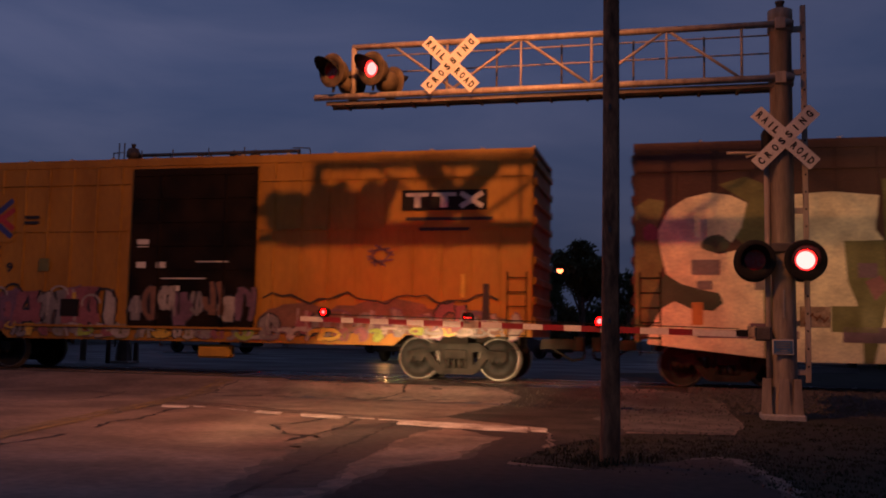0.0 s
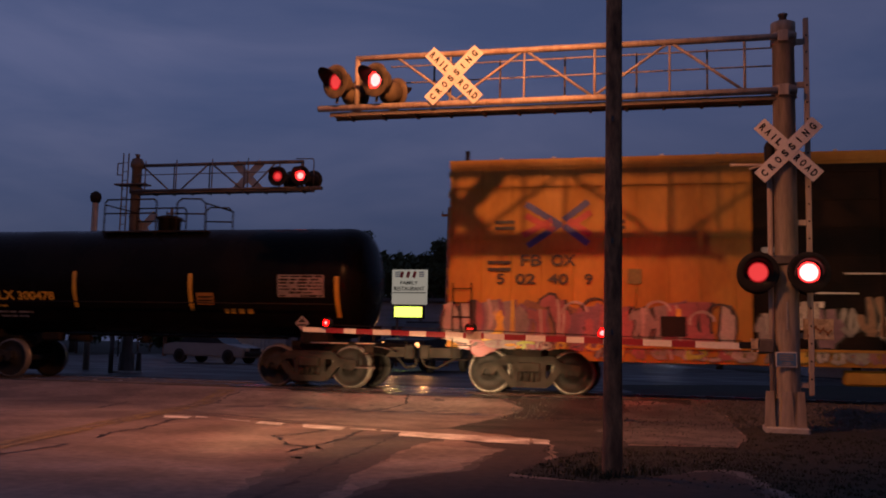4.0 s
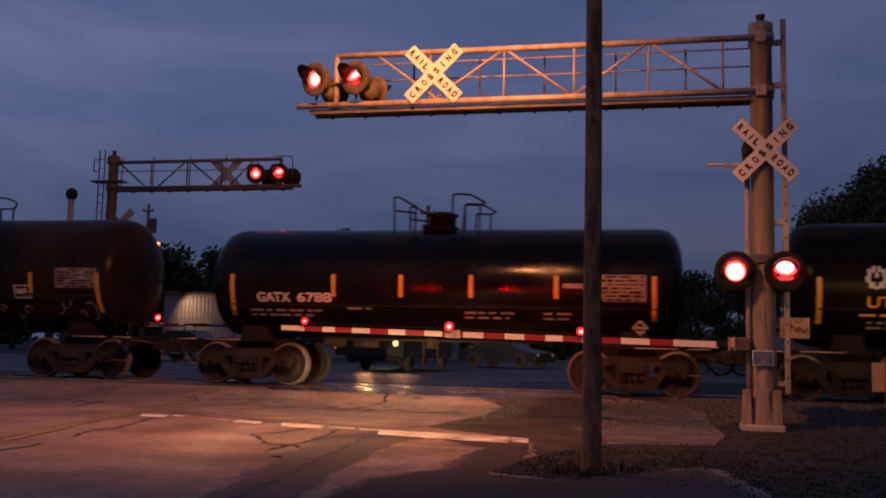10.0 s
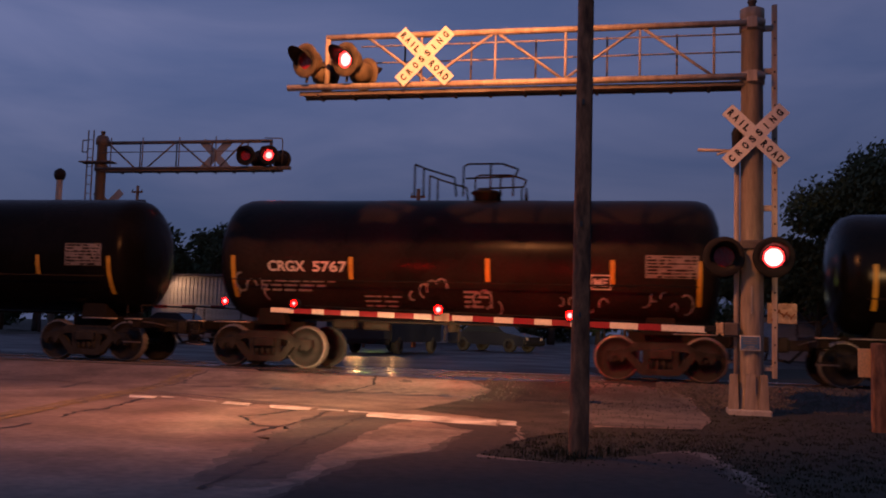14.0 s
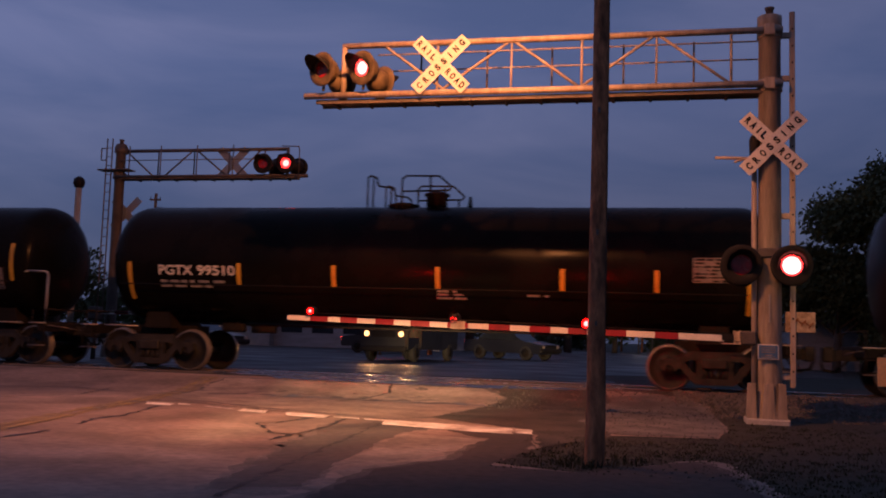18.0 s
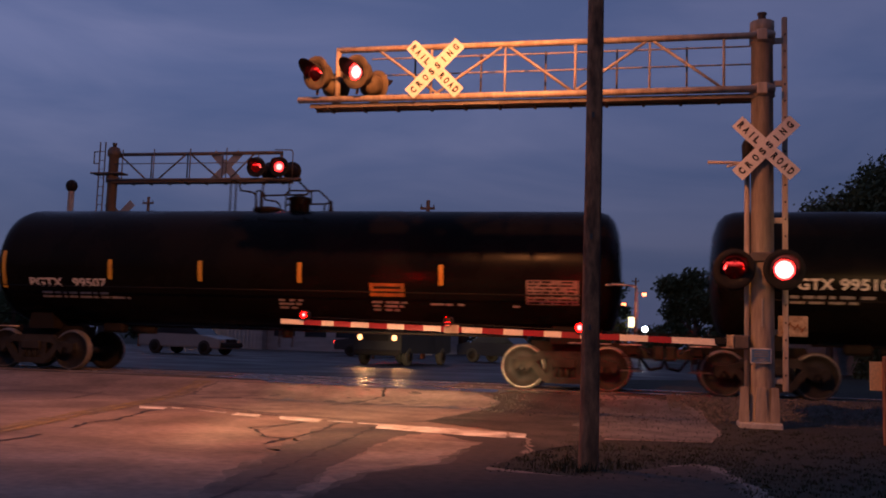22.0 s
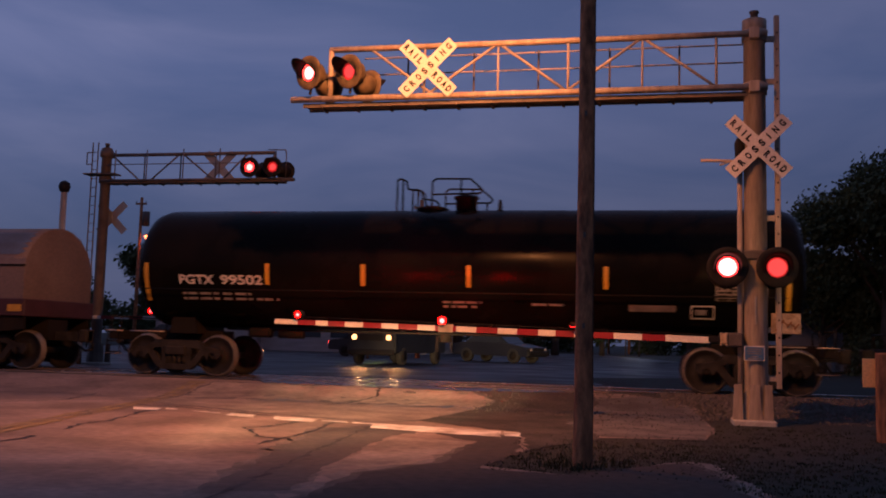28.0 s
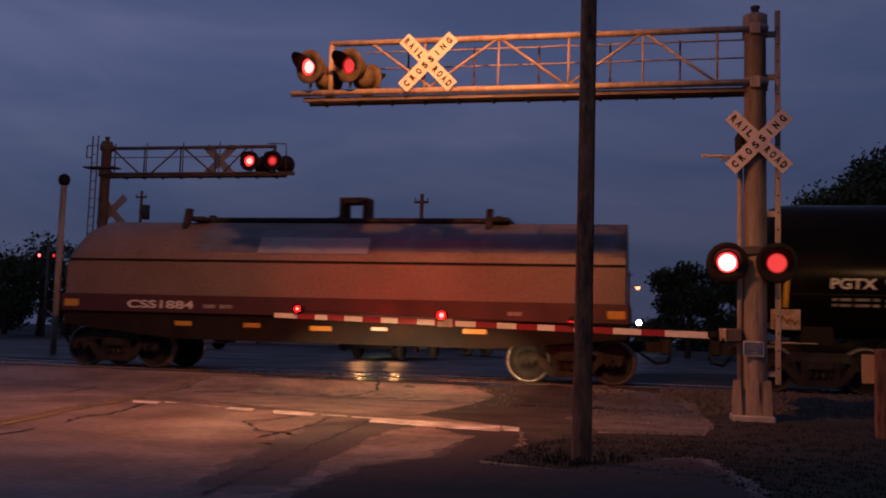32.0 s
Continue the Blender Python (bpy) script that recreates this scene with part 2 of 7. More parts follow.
YELLOW_TAPE = paint("yellow_reflector", (0.50, 0.28, 0.02), 0.5, 0, (0.33, 0.17, 0.02), 4, 0.5)
for m_, level in ((TANK_BLACK, 0.04), (TANK_DUSTY, 0.05)):
    m_.node_tree.nodes["Principled BSDF"].inputs["Specular IOR Level"].default_value = level
TANK_GLOSS = paint("tank_gloss_black", (0.0038, 0.0036, 0.0038), 0.2, 0, (0.008, 0.0066, 0.006), 0.7, 0.8, 18, 0.02)
TANK_GLOSS.node_tree.nodes["Principled BSDF"].inputs["Specular IOR Level"].default_value = 0.14
STENCIL = paint("stencil_white", (0.62, 0.60, 0.56), 0.6, 0, (0.42, 0.38, 0.34), 6, 0.6)
STENCIL_YELLOW = paint("stencil_yellow", (0.75, 0.40, 0.03), 0.6, 0, (0.5, 0.26, 0.03), 6, 0.6)
BOX_YELLOW = paint("boxcar_yellow", (0.39, 0.188, 0.012), 0.62, 0, (0.27, 0.118, 0.009), 0.9, 0.8, 9, 0.03, stretch=(1.3, 1, 0.5), grit=0.3, stain=0.25)
BOX_BROWN = paint("boxcar_brown", (0.085, 0.035, 0.025), 0.7, 0, (0.05, 0.025, 0.02), 0.8, 0.6, 22, 0.08)
DOOR_BLACK = paint("door_black", (0.007, 0.006, 0.0058), 0.75, 0, (0.026, 0.016, 0.012), 1.2, 0.7)
COIL_HOOD = paint("coil_hood_grey", (0.17, 0.122, 0.098), 0.6, 0, (0.10, 0.072, 0.058), 0.5, 0.7, 16, 0.06)
COIL_PATCH = paint("bare_hood_metal", (0.13, 0.14, 0.16), 0.5, 0.3, (0.07, 0.07, 0.08), 1.5, 0.6)
COIL_MAROON = paint("coil_car_maroon", (0.05, 0.013, 0.012), 0.65, 0, (0.03, 0.011, 0.010), 1.0, 0.6)
BLUE_PLATE = paint("blue_plate", (0.05, 0.13, 0.26), 0.5, 0, (0.03, 0.09, 0.2), 8, 0.5)
PRINT_BACK = paint("faded_print_panel", (0.20, 0.165, 0.155), 0.75, 0, (0.12, 0.10, 0.095), 5, 0.7)
BARS_GREY = paint("worn_small_print", (0.27, 0.25, 0.24), 0.7, 0, (0.09, 0.08, 0.075), 10, 0.7)

for m_, level in ((DOOR_BLACK, 0.06), (FRAME_BLACK, 0.1), (SIGN_BLACK, 0.1), (BLACK_PAINT, 0.1)):
    m_.node_tree.nodes["Principled BSDF"].inputs["Specular IOR Level"].default_value = level


# ---- mesh tools ----
def box(bm, lo, hi, bev=0.0):
    vs = [bm.verts.new((x, y, z)) for x in (lo[0], hi[0]) for y in (lo[1], hi[1]) for z in (lo[2], hi[2])]
    fs = [bm.faces.new([vs[i] for i in f]) for f in ((0, 1, 3, 2), (4, 6, 7, 5), (0, 4, 5, 1), (2, 3, 7, 6), (0, 2, 6, 4), (1, 5, 7, 3))]
    if bev:
        bmesh.ops.bevel(bm, geom=list({e for f in fs for e in f.edges}), offset=bev, segments=1, affect="EDGES")
    return bm


def rod_(bm, a, b, r, r2=None, n=10, caps=True, mi=0):
    """A round bar from a to b."""
    a, b = Vector(a), Vector(b)
    q = (b - a).to_track_quat("Z", "Y")
    rings = []
    for p, rr in ((a, r), (b, r if r2 is None else r2)):
        rings.append([bm.verts.new(p + q @ Vector((rr * math.cos(2 * math.pi * i / n), rr * math.sin(2 * math.pi * i / n), 0))) for i in range(n)])
    for i in range(n):
        f = bm.faces.new((rings[0][i], rings[0][(i + 1) % n], rings[1][(i + 1) % n], rings[1][i]))
        f.smooth, f.material_index = True, mi
    if caps:
        bm.faces.new(rings[0][::-1]).material_index = mi
        bm.faces.new(rings[1]).material_index = mi
    return bm


def path_(bm, pts, r, n=7):
    for a, b in zip(pts, pts[1:]):
        rod_(bm, a, b, r, n=n)
    return bm


def bar_(bm, a, b, w, d):
    """A flat bar from a to b, w wide in z or x and d deep in y."""
    a, b = Vector(a), Vector(b)
    u = (b - a).normalized()
    v = Vector((0, 1, 0))
    s = u.cross(v).normalized() * w / 2
    vs = [bm.verts.new(p + s * i + v * d / 2 * j) for p in (a, b) for i, j in ((-1, -1), (1, -1), (1, 1), (-1, 1))]
    for f in ((0, 1, 2, 3), (7, 6, 5, 4), (0, 4, 5, 1), (1, 5, 6, 2), (2, 6, 7, 3), (3, 7, 4, 0)):
        bm.faces.new([vs[i] for i in f])
    return bm


def lathe(bm, prof, axis="x", at=(0, 0, 0), n=24, mis=None, smooth=True, close=True):
    """Turns a profile of (along, radius) about an axis through at."""
    rings = []
    for a, r in prof:
        ring = []
        for i in range(n):
            c, s = r * math.cos(2 * math.pi * i / n), r * math.sin(2 * math.pi * i / n)
            p = {"x": (a, c, s), "y": (c, a, s), "z": (c, s, a)}[axis]
            ring.append(bm.verts.new((p[0] + at[0], p[1] + at[1], p[2] + at[2])))
        rings.append(ring)
    for k, (u, v) in enumerate(zip(rings, rings[1:])):
        for i in range(n):
            f = bm.faces.new((u[i], u[(i + 1) % n], v[(i + 1) % n], v[i]))
            f.smooth, f.material_index = smooth, (mis[k] if mis else 0)
    if close:
        for ring, k in ((rings[0], 0), (rings[-1], -1)):
            f = bm.faces.new(ring)
            f.material_index = mis[k] if mis else 0
    return bm


def prism(bm, poly, y0, y1):
    """A polygon in x and z, drawn out from y0 to y1."""
    a = [bm.verts.new((x, y0, z)) for x, z in poly]
    b = [bm.verts.new((x, y1, z)) for x, z in poly]
    bm.faces.new(a)
    bm.faces.new(b[::-1])
    for i in range(len(poly)):
        j = (i + 1) % len(poly)
        bm.faces.new((a[i], b[i], b[j], a[j]))
    return bm


def mesh_of(name, bm, mats):
    bmesh.ops.recalc_face_normals(bm, faces=bm.faces[:])
    me = bpy.data.meshes.new(name)
    bm.to_mesh(me)
    bm.free()
    for m in mats if isinstance(mats, (list, tuple)) else [mats]:
        me.materials.append(m)
    return me


def part(name, bm, mats, parent=None, label="", at=None):
    ob = new(name, bm if isinstance(bm, bpy.types.Mesh) else mesh_of(name, bm, mats))
    if parent is not None:
        ob.parent = parent
    if at is not None:
        ob.matrix_basis = at
    if label:
        ob["label"] = label
    return ob


def thing(name, at, label, category, group="", kind=""):
    ob = new(name)
    ob.empty_display_size = 0.2
    ob.matrix_basis = at
    return tagged(ob, label, category, group, kind)


def bm_():
    return bmesh.new()


def letters(body, height, mat, parent, at, name="lettering", width=None, depth=0.004, bold=0.022):
    """Raised writing with its baseline's left end at the pose at; it reads along x and rises along y of that pose."""
    cu = bpy.data.curves.new("writing", "FONT")
    cu.body, cu.size, cu.extrude, cu.offset = body, 1.0, 0.5, bold
    tmp = new("writing", cu)
    bpy.context.view_layer.update()
    me = bpy.data.meshes.new_from_object(tmp.evaluated_get(bpy.context.evaluated_depsgraph_get()))
    bpy.data.objects.remove(tmp)
    co = np.empty(len(me.vertices) * 3)
    me.vertices.foreach_get("co", co)
    co = co.reshape(-1, 3)
    s = height / max(co[:, 1].max() - co[:, 1].min(), 1e-6)
    sx = width / (co[:, 0].max() - co[:, 0].min()) if width else s
    co[:, 0] = (co[:, 0] - co[:, 0].min()) * sx
    co[:, 1] = (co[:, 1] - co[:, 1].min()) * s
    co[:, 2] *= depth
    me.vertices.foreach_set("co", co.ravel())
    me.materials.clear()
    me.materials.append(mat)
    return part(name, me, mat, parent, at=at)


FACE = pose(0, 0, 0, 90)      # turns writing upright, to face -y

# ---- ground ----
def rise(y):
    """The ground climbs to the track and stays up beyond it."""
    u = min(max((y - 16.4) / 2.9, 0), 1)
    return 0.215 * u * u * (3 - 2 * u)


def sheet(name, rows, mats, lift, nx, label="", kind="structure", category=""):
    """A draped strip: rows of (y, left x, right x)."""
    bm = bm_()
    grid = [[bm.verts.new((a + (b - a) * i / nx, y, rise(y) + lift)) for i in range(nx + 1)] for y, a, b in rows]
    for u, v in zip(grid, grid[1:]):
        for i in range(nx):
            bm.faces.new((u[i], u[i + 1], v[i + 1], v[i]))
    ob = part(name, bm, mats)
    return tagged(ob, label, category, "", kind)


def patch(name, poly, mats, lift, label="", kind="structure", parent=None, step=0.35, rough=0.06):
    """A flat polygon on the ground, cut fine enough to follow it."""
    bm = bm_()
    rnd = random.Random(int(abs(poly[0][0]) * 100))
    edge = []                                    # ragged outline
    for (xa, ya), (xb, yb) in zip(poly, poly[1:] + poly[:1]):
        k = max(int(math.dist((xa, ya), (xb, yb)) / 0.16), 1) if rough else 1
        for i in range(k):
            q = rough if i else 0
            edge.append((xa + (xb - xa) * i / k + rnd.uniform(-q, q), ya + (yb - ya) * i / k + rnd.uniform(-q, q)))
    f = bm.faces.new([bm.verts.new((x, y, 0)) for x, y in edge])
    bmesh.ops.triangulate(bm, faces=[f])
    for _ in range(4):
        longest = [e for e in bm.edges if e.calc_length() > step * 2]
        if not longest:
            break
        bmesh.ops.subdivide_edges(bm, edges=longest, cuts=1)
        bmesh.ops.triangulate(bm, faces=bm.faces[:])
    for v in bm.verts:
        v.co.z = rise(v.co.y) + lift
    ob = part(name, bm, mats, parent)
    return tagged(ob, label, "", "", kind) if parent is None else ob


GRASS = paint("rough_grass", (0.015, 0.0145, 0.005), 0.95, 0, (0.026, 0.020, 0.009), 0.9, 0.9, 26, 0.6, 0.03, stain=0.4)
ASPHALT = paint("worn_asphalt", (0.28, 0.203, 0.162), 0.7, 0, (0.14, 0.102, 0.082), 0.7, 0.9, 9, 0.3, 0.006, stain=0.4, grit=0.8)
ASPHALT_PALE = paint("pale_asphalt", (0.29, 0.228, 0.183), 0.72, 0, (0.145, 0.118, 0.10), 1.3, 0.8, 10, 0.3, 0.006, stain=0.35, grit=0.8)
ASPHALT_DARK = paint("patched_asphalt", (0.062, 0.048, 0.041), 0.75, 0, (0.105, 0.082, 0.07), 1.4, 0.8, 10, 0.3, 0.006, stain=0.35, grit=0.9)
# shoulder asphalt, darker and redder than the rest of the road
SHOULDER = paint("dark_red_shoulder_asphalt", (0.038, 0.026, 0.0205), 0.9, 0, (0.066, 0.046, 0.036), 1.2, 0.9, 9, 0.4, 0.008, stain=0.4, grit=0.9)
SHOULDER_EDGE = paint("shoulder_edge_asphalt", (0.105, 0.079, 0.064), 0.9, 0, (0.066, 0.049, 0.04), 1.8, 0.9, 20, 0.4, 0.006, stain=0.3)
ASPHALT_WET = paint("damp_asphalt", (0.05, 0.048, 0.05), 0.24, 0, (0.075, 0.07, 0.07), 0.6, 0.6, 40, 0.15, 0.004)
ROAD_FAR = paint("dull_damp_asphalt", (0.078, 0.071, 0.068), 0.5, 0, (0.046, 0.042, 0.041), 0.5, 0.8, 40, 0.2, 0.004, stain=0.4)
ROAD_FAR.node_tree.nodes["Principled BSDF"].inputs["Specular IOR Level"].default_value = 0.12
TAR = paint("tar_crack", (0.02, 0.017, 0.016), 0.7)
LINE_WHITE = paint("worn_white_line", (0.78, 0.73, 0.67), 0.7, 0, (0.34, 0.29, 0.25), 3.0, 1.0, 26, 0.2, grit=0.9)
LINE_YELLOW = paint("worn_yellow_line", (0.27, 0.185, 0.062), 0.75, 0, (0.145, 0.12, 0.10), 2.0, 1.0, 24, 0.2, grit=0.9)
STONE = paint("ballast_stone", (0.072, 0.062, 0.055), 0.9, 0, (0.04, 0.034, 0.03), 6, 0.6, 50, 0.3, spread=0.35)

ys = [-400, -60, -20, 0, 5, 10, 14] + [16.4 + 0.29 * i for i in range(11)] + [21, 24, 30, 40, 60, 100, 300, 900, 2500]
tagged(sheet("ground", [(y, -2500, 2500) for y in ys], GRASS, 0, 40, "dark rough grass and dirt beside the road"), kind="structure")


def right_edge(y):
    pts = ((-30, 3.0), (2, 1.4), (6, 1.0), (7.84, 0.79), (8.4, 0.6), (8.75, -1.0), (8.9, -1.5), (10, -1.35), (12.2, -0.9), (12.6, 0.75), (14.3, 0.97), (17.7, 0.88), (18.8, 0.2), (19.3, -0.6), (23.3, -1.0), (28, -2.0), (34, 6.0), (60, 3.0))
    for (a, p), (b, q) in zip(pts, pts[1:]):
        if a <= y <= b:
            return p + (q - p) * (y - a) / (b - a)
    return pts[-1][1]


rows = [(-30 + 3 * i, -24.0, right_edge(-30 + 3 * i)) for i in range(11)] + [(2.4 + 0.3 * i, -24.0, right_edge(2.4 + 0.3 * i)) for i in range(57)]
road = sheet("road", rows, ASPHALT, 0.006, 30, "worn cracked asphalt road up to the level crossing")
sheet("road_beyond", [(23.0 + 0.5 * i, -30.0, right_edge(23.0 + 0.5 * i)) for i in range(23)] + [(40, -34, 7), (60, -38, 3), (95, -44, -4)],
      ROAD_FAR, 0.007, 12, "damp dark road surface beyond the track")
ASPHALT_MID = paint("scuffed_asphalt", (0.135, 0.108, 0.092), 0.72, 0, (0.08, 0.065, 0.056), 1.8, 0.9, 40, 0.4, 0.006, stain=0.3)
ASPHALT_WORN = paint("half_worn_asphalt", (0.185, 0.146, 0.122), 0.72, 0, (0.10, 0.08, 0.067), 1.8, 0.9, 20, 0.3, 0.006, stain=0.3, grit=0.9)
ASPHALT_SOFT = paint("bleached_asphalt", (0.125, 0.106, 0.094), 0.72, 0, (0.065, 0.055, 0.05), 1.8, 0.9, 40, 0.4, 0.006, stain=0.3)


def worn_patch(name, poly, mats, halo, lift, outer=None):
    """A patch of other asphalt with a scuffed margin round it."""
    cx, cy = sum(p[0] for p in poly) / len(poly), sum(p[1] for p in poly) / len(poly)
    for tag, grow, mat, down in (("_fringe", 2.3, outer, 0.0022), ("_margin", 1.0, halo, 0.0012)):
        if mat is None:
            continue
        wide = []
        for x, y in poly:
            d = math.hypot(x - cx, y - cy)
            wide.append((x + (x - cx) / d * 0.10 * grow, y + (y - cy) / d * 0.16 * grow))
        patch(name + tag, wide, mat, lift - down, parent=road, rough=0.05 * grow)
    patch(name, poly, mats, lift, parent=road, rough=0.05)


worn_patch("light_patch", [(-8.3, 15.1), (-8.8, 18.6), (-3.35, 18.6), (-2.75, 17.6), (-3.0, 15.6), (-3.22, 13.66), (-3.73, 13.1), (-5.81, 13.85)], ASPHALT_PALE, ASPHALT_SOFT, 0.0094)
worn_patch("dark_patch", [(-3.71, 12.4), (-4.05, 11.47), (-3.58, 8.85), (-3.23, 6.69), (-2.62, 6.95), (-2.85, 8.74), (-3.01, 10.91), (-2.83, 12.1)], ASPHALT_DARK, ASPHALT_MID, 0.010, ASPHALT_WORN)
worn_patch("pale_patch", [(-2.98, 11.2), (-1.95, 11.0), (-2.21, 8.9), (-2.8, 8.1), (-2.8, 8.8)], ASPHALT_PALE, ASPHALT, 0.0106)
worn_patch("dark_shoulder", [(-2.75, 12.05), (-1.5, 11.8), (-1.3, 10.0), (-1.5, 8.8), (-0.7, 8.65), (-0.23, 9.24), (0.31, 9.9), (0.5, 9.8), (0.62, 9.1), (0.7, 8.4), (0.8, 7.8), (1.2, 3), (-2.3, 3), (-2.4, 8.1), (-1.9, 9.0), (-1.9, 11.0)], SHOULDER, SHOULDER_EDGE, 0.009, ASPHALT_WORN)
worn_patch("apron", [(-1.06, 18.0), (0.05, 18.7), (0.80, 17.6), (0.90, 14.3), (0.72, 12.75), (-0.7, 12.55), (-1.2, 14.0)], ASPHALT_SOFT, ASPHALT_MID, 0.011)


DIRT = paint("gravelly_dirt", (0.055, 0.042, 0.032), 0.95, 0, (0.022, 0.018, 0.014), 1.6, 0.9, 24, 0.7, 0.02, stain=0.4)
patch("dirt_shoulder", [(-3.2, 13.55), (-2.95, 15.5), (-2.7, 17.5), (-3.2, 18.7), (-1.0, 19.0), (-0.85, 17.9), (-1.15, 14.2), (-0.62, 12.6), (-0.6, 11.9), (-1.25, 10.5), (-1.5, 11.9), (-1.6, 12.5)], DIRT, 0.0125, parent=road, rough=0.06)


def ribbon(name, line, w, mats, lift, parent, jitter=1.0):
    bm = bm_()
    rnd = random.Random(len(line))
    pts = []
    for a, b in zip(line, line[1:]):
        k = max(int(math.dist(a, b) / 0.12), 1)
        pts += [(a[0] + (b[0] - a[0]) * i / k + rnd.uniform(-0.035, 0.035) * jitter, a[1] + (b[1] - a[1]) * i / k + rnd.uniform(-0.03, 0.03) * jitter) for i in range(k)]
    pts.append(line[-1])
    prev = None
    for i, (x, y) in enumerate(pts):
        x2, y2 = pts[min(i + 1, len(pts) - 1)]
        x1, y1 = pts[max(i - 1, 0)]
        d = math.hypot(x2 - x1, y2 - y1) or 1
        ww = w * rnd.uniform(0.3, 1.5) / 2
        nx, ny = -(y2 - y1) / d * ww, (x2 - x1) / d * ww
        cur = [bm.verts.new((x + s * nx, y + s * ny, rise(y) + lift)) for s in (-1, 1)]
        if prev:
            bm.faces.new((prev[0], cur[0], cur[1], prev[1]))
        prev = cur
    return part(name, bm, mats, parent)


for line in ([(-6.4, 7.2), (-6.55, 8.42), (-6.54, 9.02), (-6.58, 9.47)], [(-6.72, 10.21), (-6.96, 10.92), (-6.88, 11.45), (-7.22, 12.77), (-7.33, 13.3)],
             [(-8.2, 14.25), (-7.34, 14.16), (-5.82, 13.50), (-4.62, 12.95), (-3.65, 12.75)], [(-4.72, 12.97), (-4.7, 11.97), (-4.93, 11.39), (-4.4, 10.51), (-4.06, 10.35)],
             [(-4.27, 13.03), (-4.05, 11.47), (-4.06, 10.7), (-4.06, 9.71)], [(-3.58, 12.35), (-3.31, 9.4), (-3.14, 7.78), (-3.0, 6.3)],
             [(-10.5, 13.0), (-9.6, 14.6), (-10.2, 16.5)], [(-5.4, 16.0), (-5.0, 17.6), (-5.3, 18.9)], [(-12.5, 15.5), (-11.0, 16.2), (-9.8, 16.0)]):
    ribbon("crack", line, 0.055, TAR, 0.013, road)
stop = thing("stop_line", pose(0, 0, 0), "worn white stop line painted across the asphalt", "road marking", kind="structure")
for poly in ([(-7.88, 13.82), (-7.40, 13.78), (-7.18, 13.28), (-7.62, 13.32)], [(-7.33, 13.82), (-7.08, 13.74), (-6.98, 13.52), (-7.2, 13.56)],
             [(-6.75, 13.58), (-6.2, 13.38), (-6.15, 13.26), (-6.7, 13.44)], [(-6.05, 13.42), (-5.58, 13.26), (-5.45, 12.84), (-5.94, 12.96)],
             [(-5.28, 13.2), (-4.53, 13.0), (-4.46, 12.56), (-5.05, 12.66)], [(-4.45, 12.9), (-4.05, 12.84), (-4.0, 12.68), (-4.4, 12.74)],
             [(-3.98, 12.8), (-3.66, 12.78), (-3.55, 12.6), (-3.9, 12.62)],
             [(-3.64, 12.78), (-2.7, 12.62), (-1.84, 12.43), (-1.72, 11.70), (-2.6, 11.84), (-3.5, 12.08)], [(-1.80, 12.40), (-1.57, 12.36), (-1.49, 11.84), (-1.70, 11.86)]):
    patch("paint_strip", poly, LINE_WHITE, 0.016, parent=stop, rough=0.025)
centre = thing("centre_line", pose(0, 0, 0), "faded double yellow centre line on asphalt", "road marking", kind="structure")
for off in (0.05, 0.24):
    ribbon("paint_strip", [(-6.2 + off, 4.5), (-6.75 + off, 7.0), (-7.33 + off, 9.41), (-7.86 + off, 11.78), (-8.45 + off, 14.8), (-8.9 + off, 16.6), (-9.3 + off, 18.6)], 0.14, LINE_YELLOW, 0.016, centre, 0.25)

# ---- track: rails on sleepers, crossing planks on the road ----
for k, dy in enumerate((-0.755, 0.755)):
    rail = thing("rail", pose(0, TRACK_Y + dy, RAIL_Z), "steel rail with a polished top", "rail", "running rails", "structure")
    bm = bm_()
    prism_pts = ((-0.034, -0.012), (-0.022, -0.003), (-0.008, 0.0), (0.008, 0.0), (0.022, -0.003), (0.034, -0.012), (0.036, -0.03), (0.01, -0.05), (0.01, -0.14), (0.07, -0.16), (0.07, -0.172), (-0.07, -0.172), (-0.07, -0.16), (-0.01, -0.14), (-0.01, -0.05), (-0.036, -0.03))
    a = [bm.verts.new((-160, y, z)) for y, z in prism_pts]
    b = [bm.verts.new((120, y, z)) for y, z in prism_pts]
    for i in range(len(a)):
        f = bm.faces.new((a[i], b[i], b[(i + 1) % len(a)], a[(i + 1) % len(a)]))
        f.material_index, f.smooth = (1, True) if i < 5 else (0, False)
    part("rail_bar", bm, [RAIL_RUST, RAIL_TOP], rail)
crossing = thing("crossing_surface", pose(0, TRACK_Y, RAIL_Z - 0.012), "dark rubber crossing panels between the rails", "level crossing", kind="structure")
PANEL = paint("crossing_panel", (0.055, 0.05, 0.047), 0.27, 0, (0.09, 0.078, 0.07), 2, 0.7, 40, 0.5, 0.008, spread=0.25)
patch("damp_strip", [(-7.8, 18.8), (-3.2, 18.7), (-1.6, 19.0), (-1.4, 19.55), (-8.3, 19.55)], ASPHALT_WET, 0.013, parent=road)
panel_mesh = mesh_of("crossing_panel", box(bm_(), (-0.89, -0.31, -0.12), (0.89, 0.31, 0.0), 0.012), PANEL)
PANEL_DRY = paint("dry_crossing_panel", (0.19, 0.16, 0.14), 0.8, 0, (0.12, 0.10, 0.088), 2, 0.8, 40, 0.3, 0.008, spread=0.25)
PANEL_DRY.node_tree.nodes["Principled BSDF"].inputs["Specular IOR Level"].default_value = 0.1
dry_mesh = mesh_of("crossing_panel", box(bm_(), (-0.89, -0.31, -0.12), (0.89, 0.31, 0.0), 0.012), PANEL_DRY)
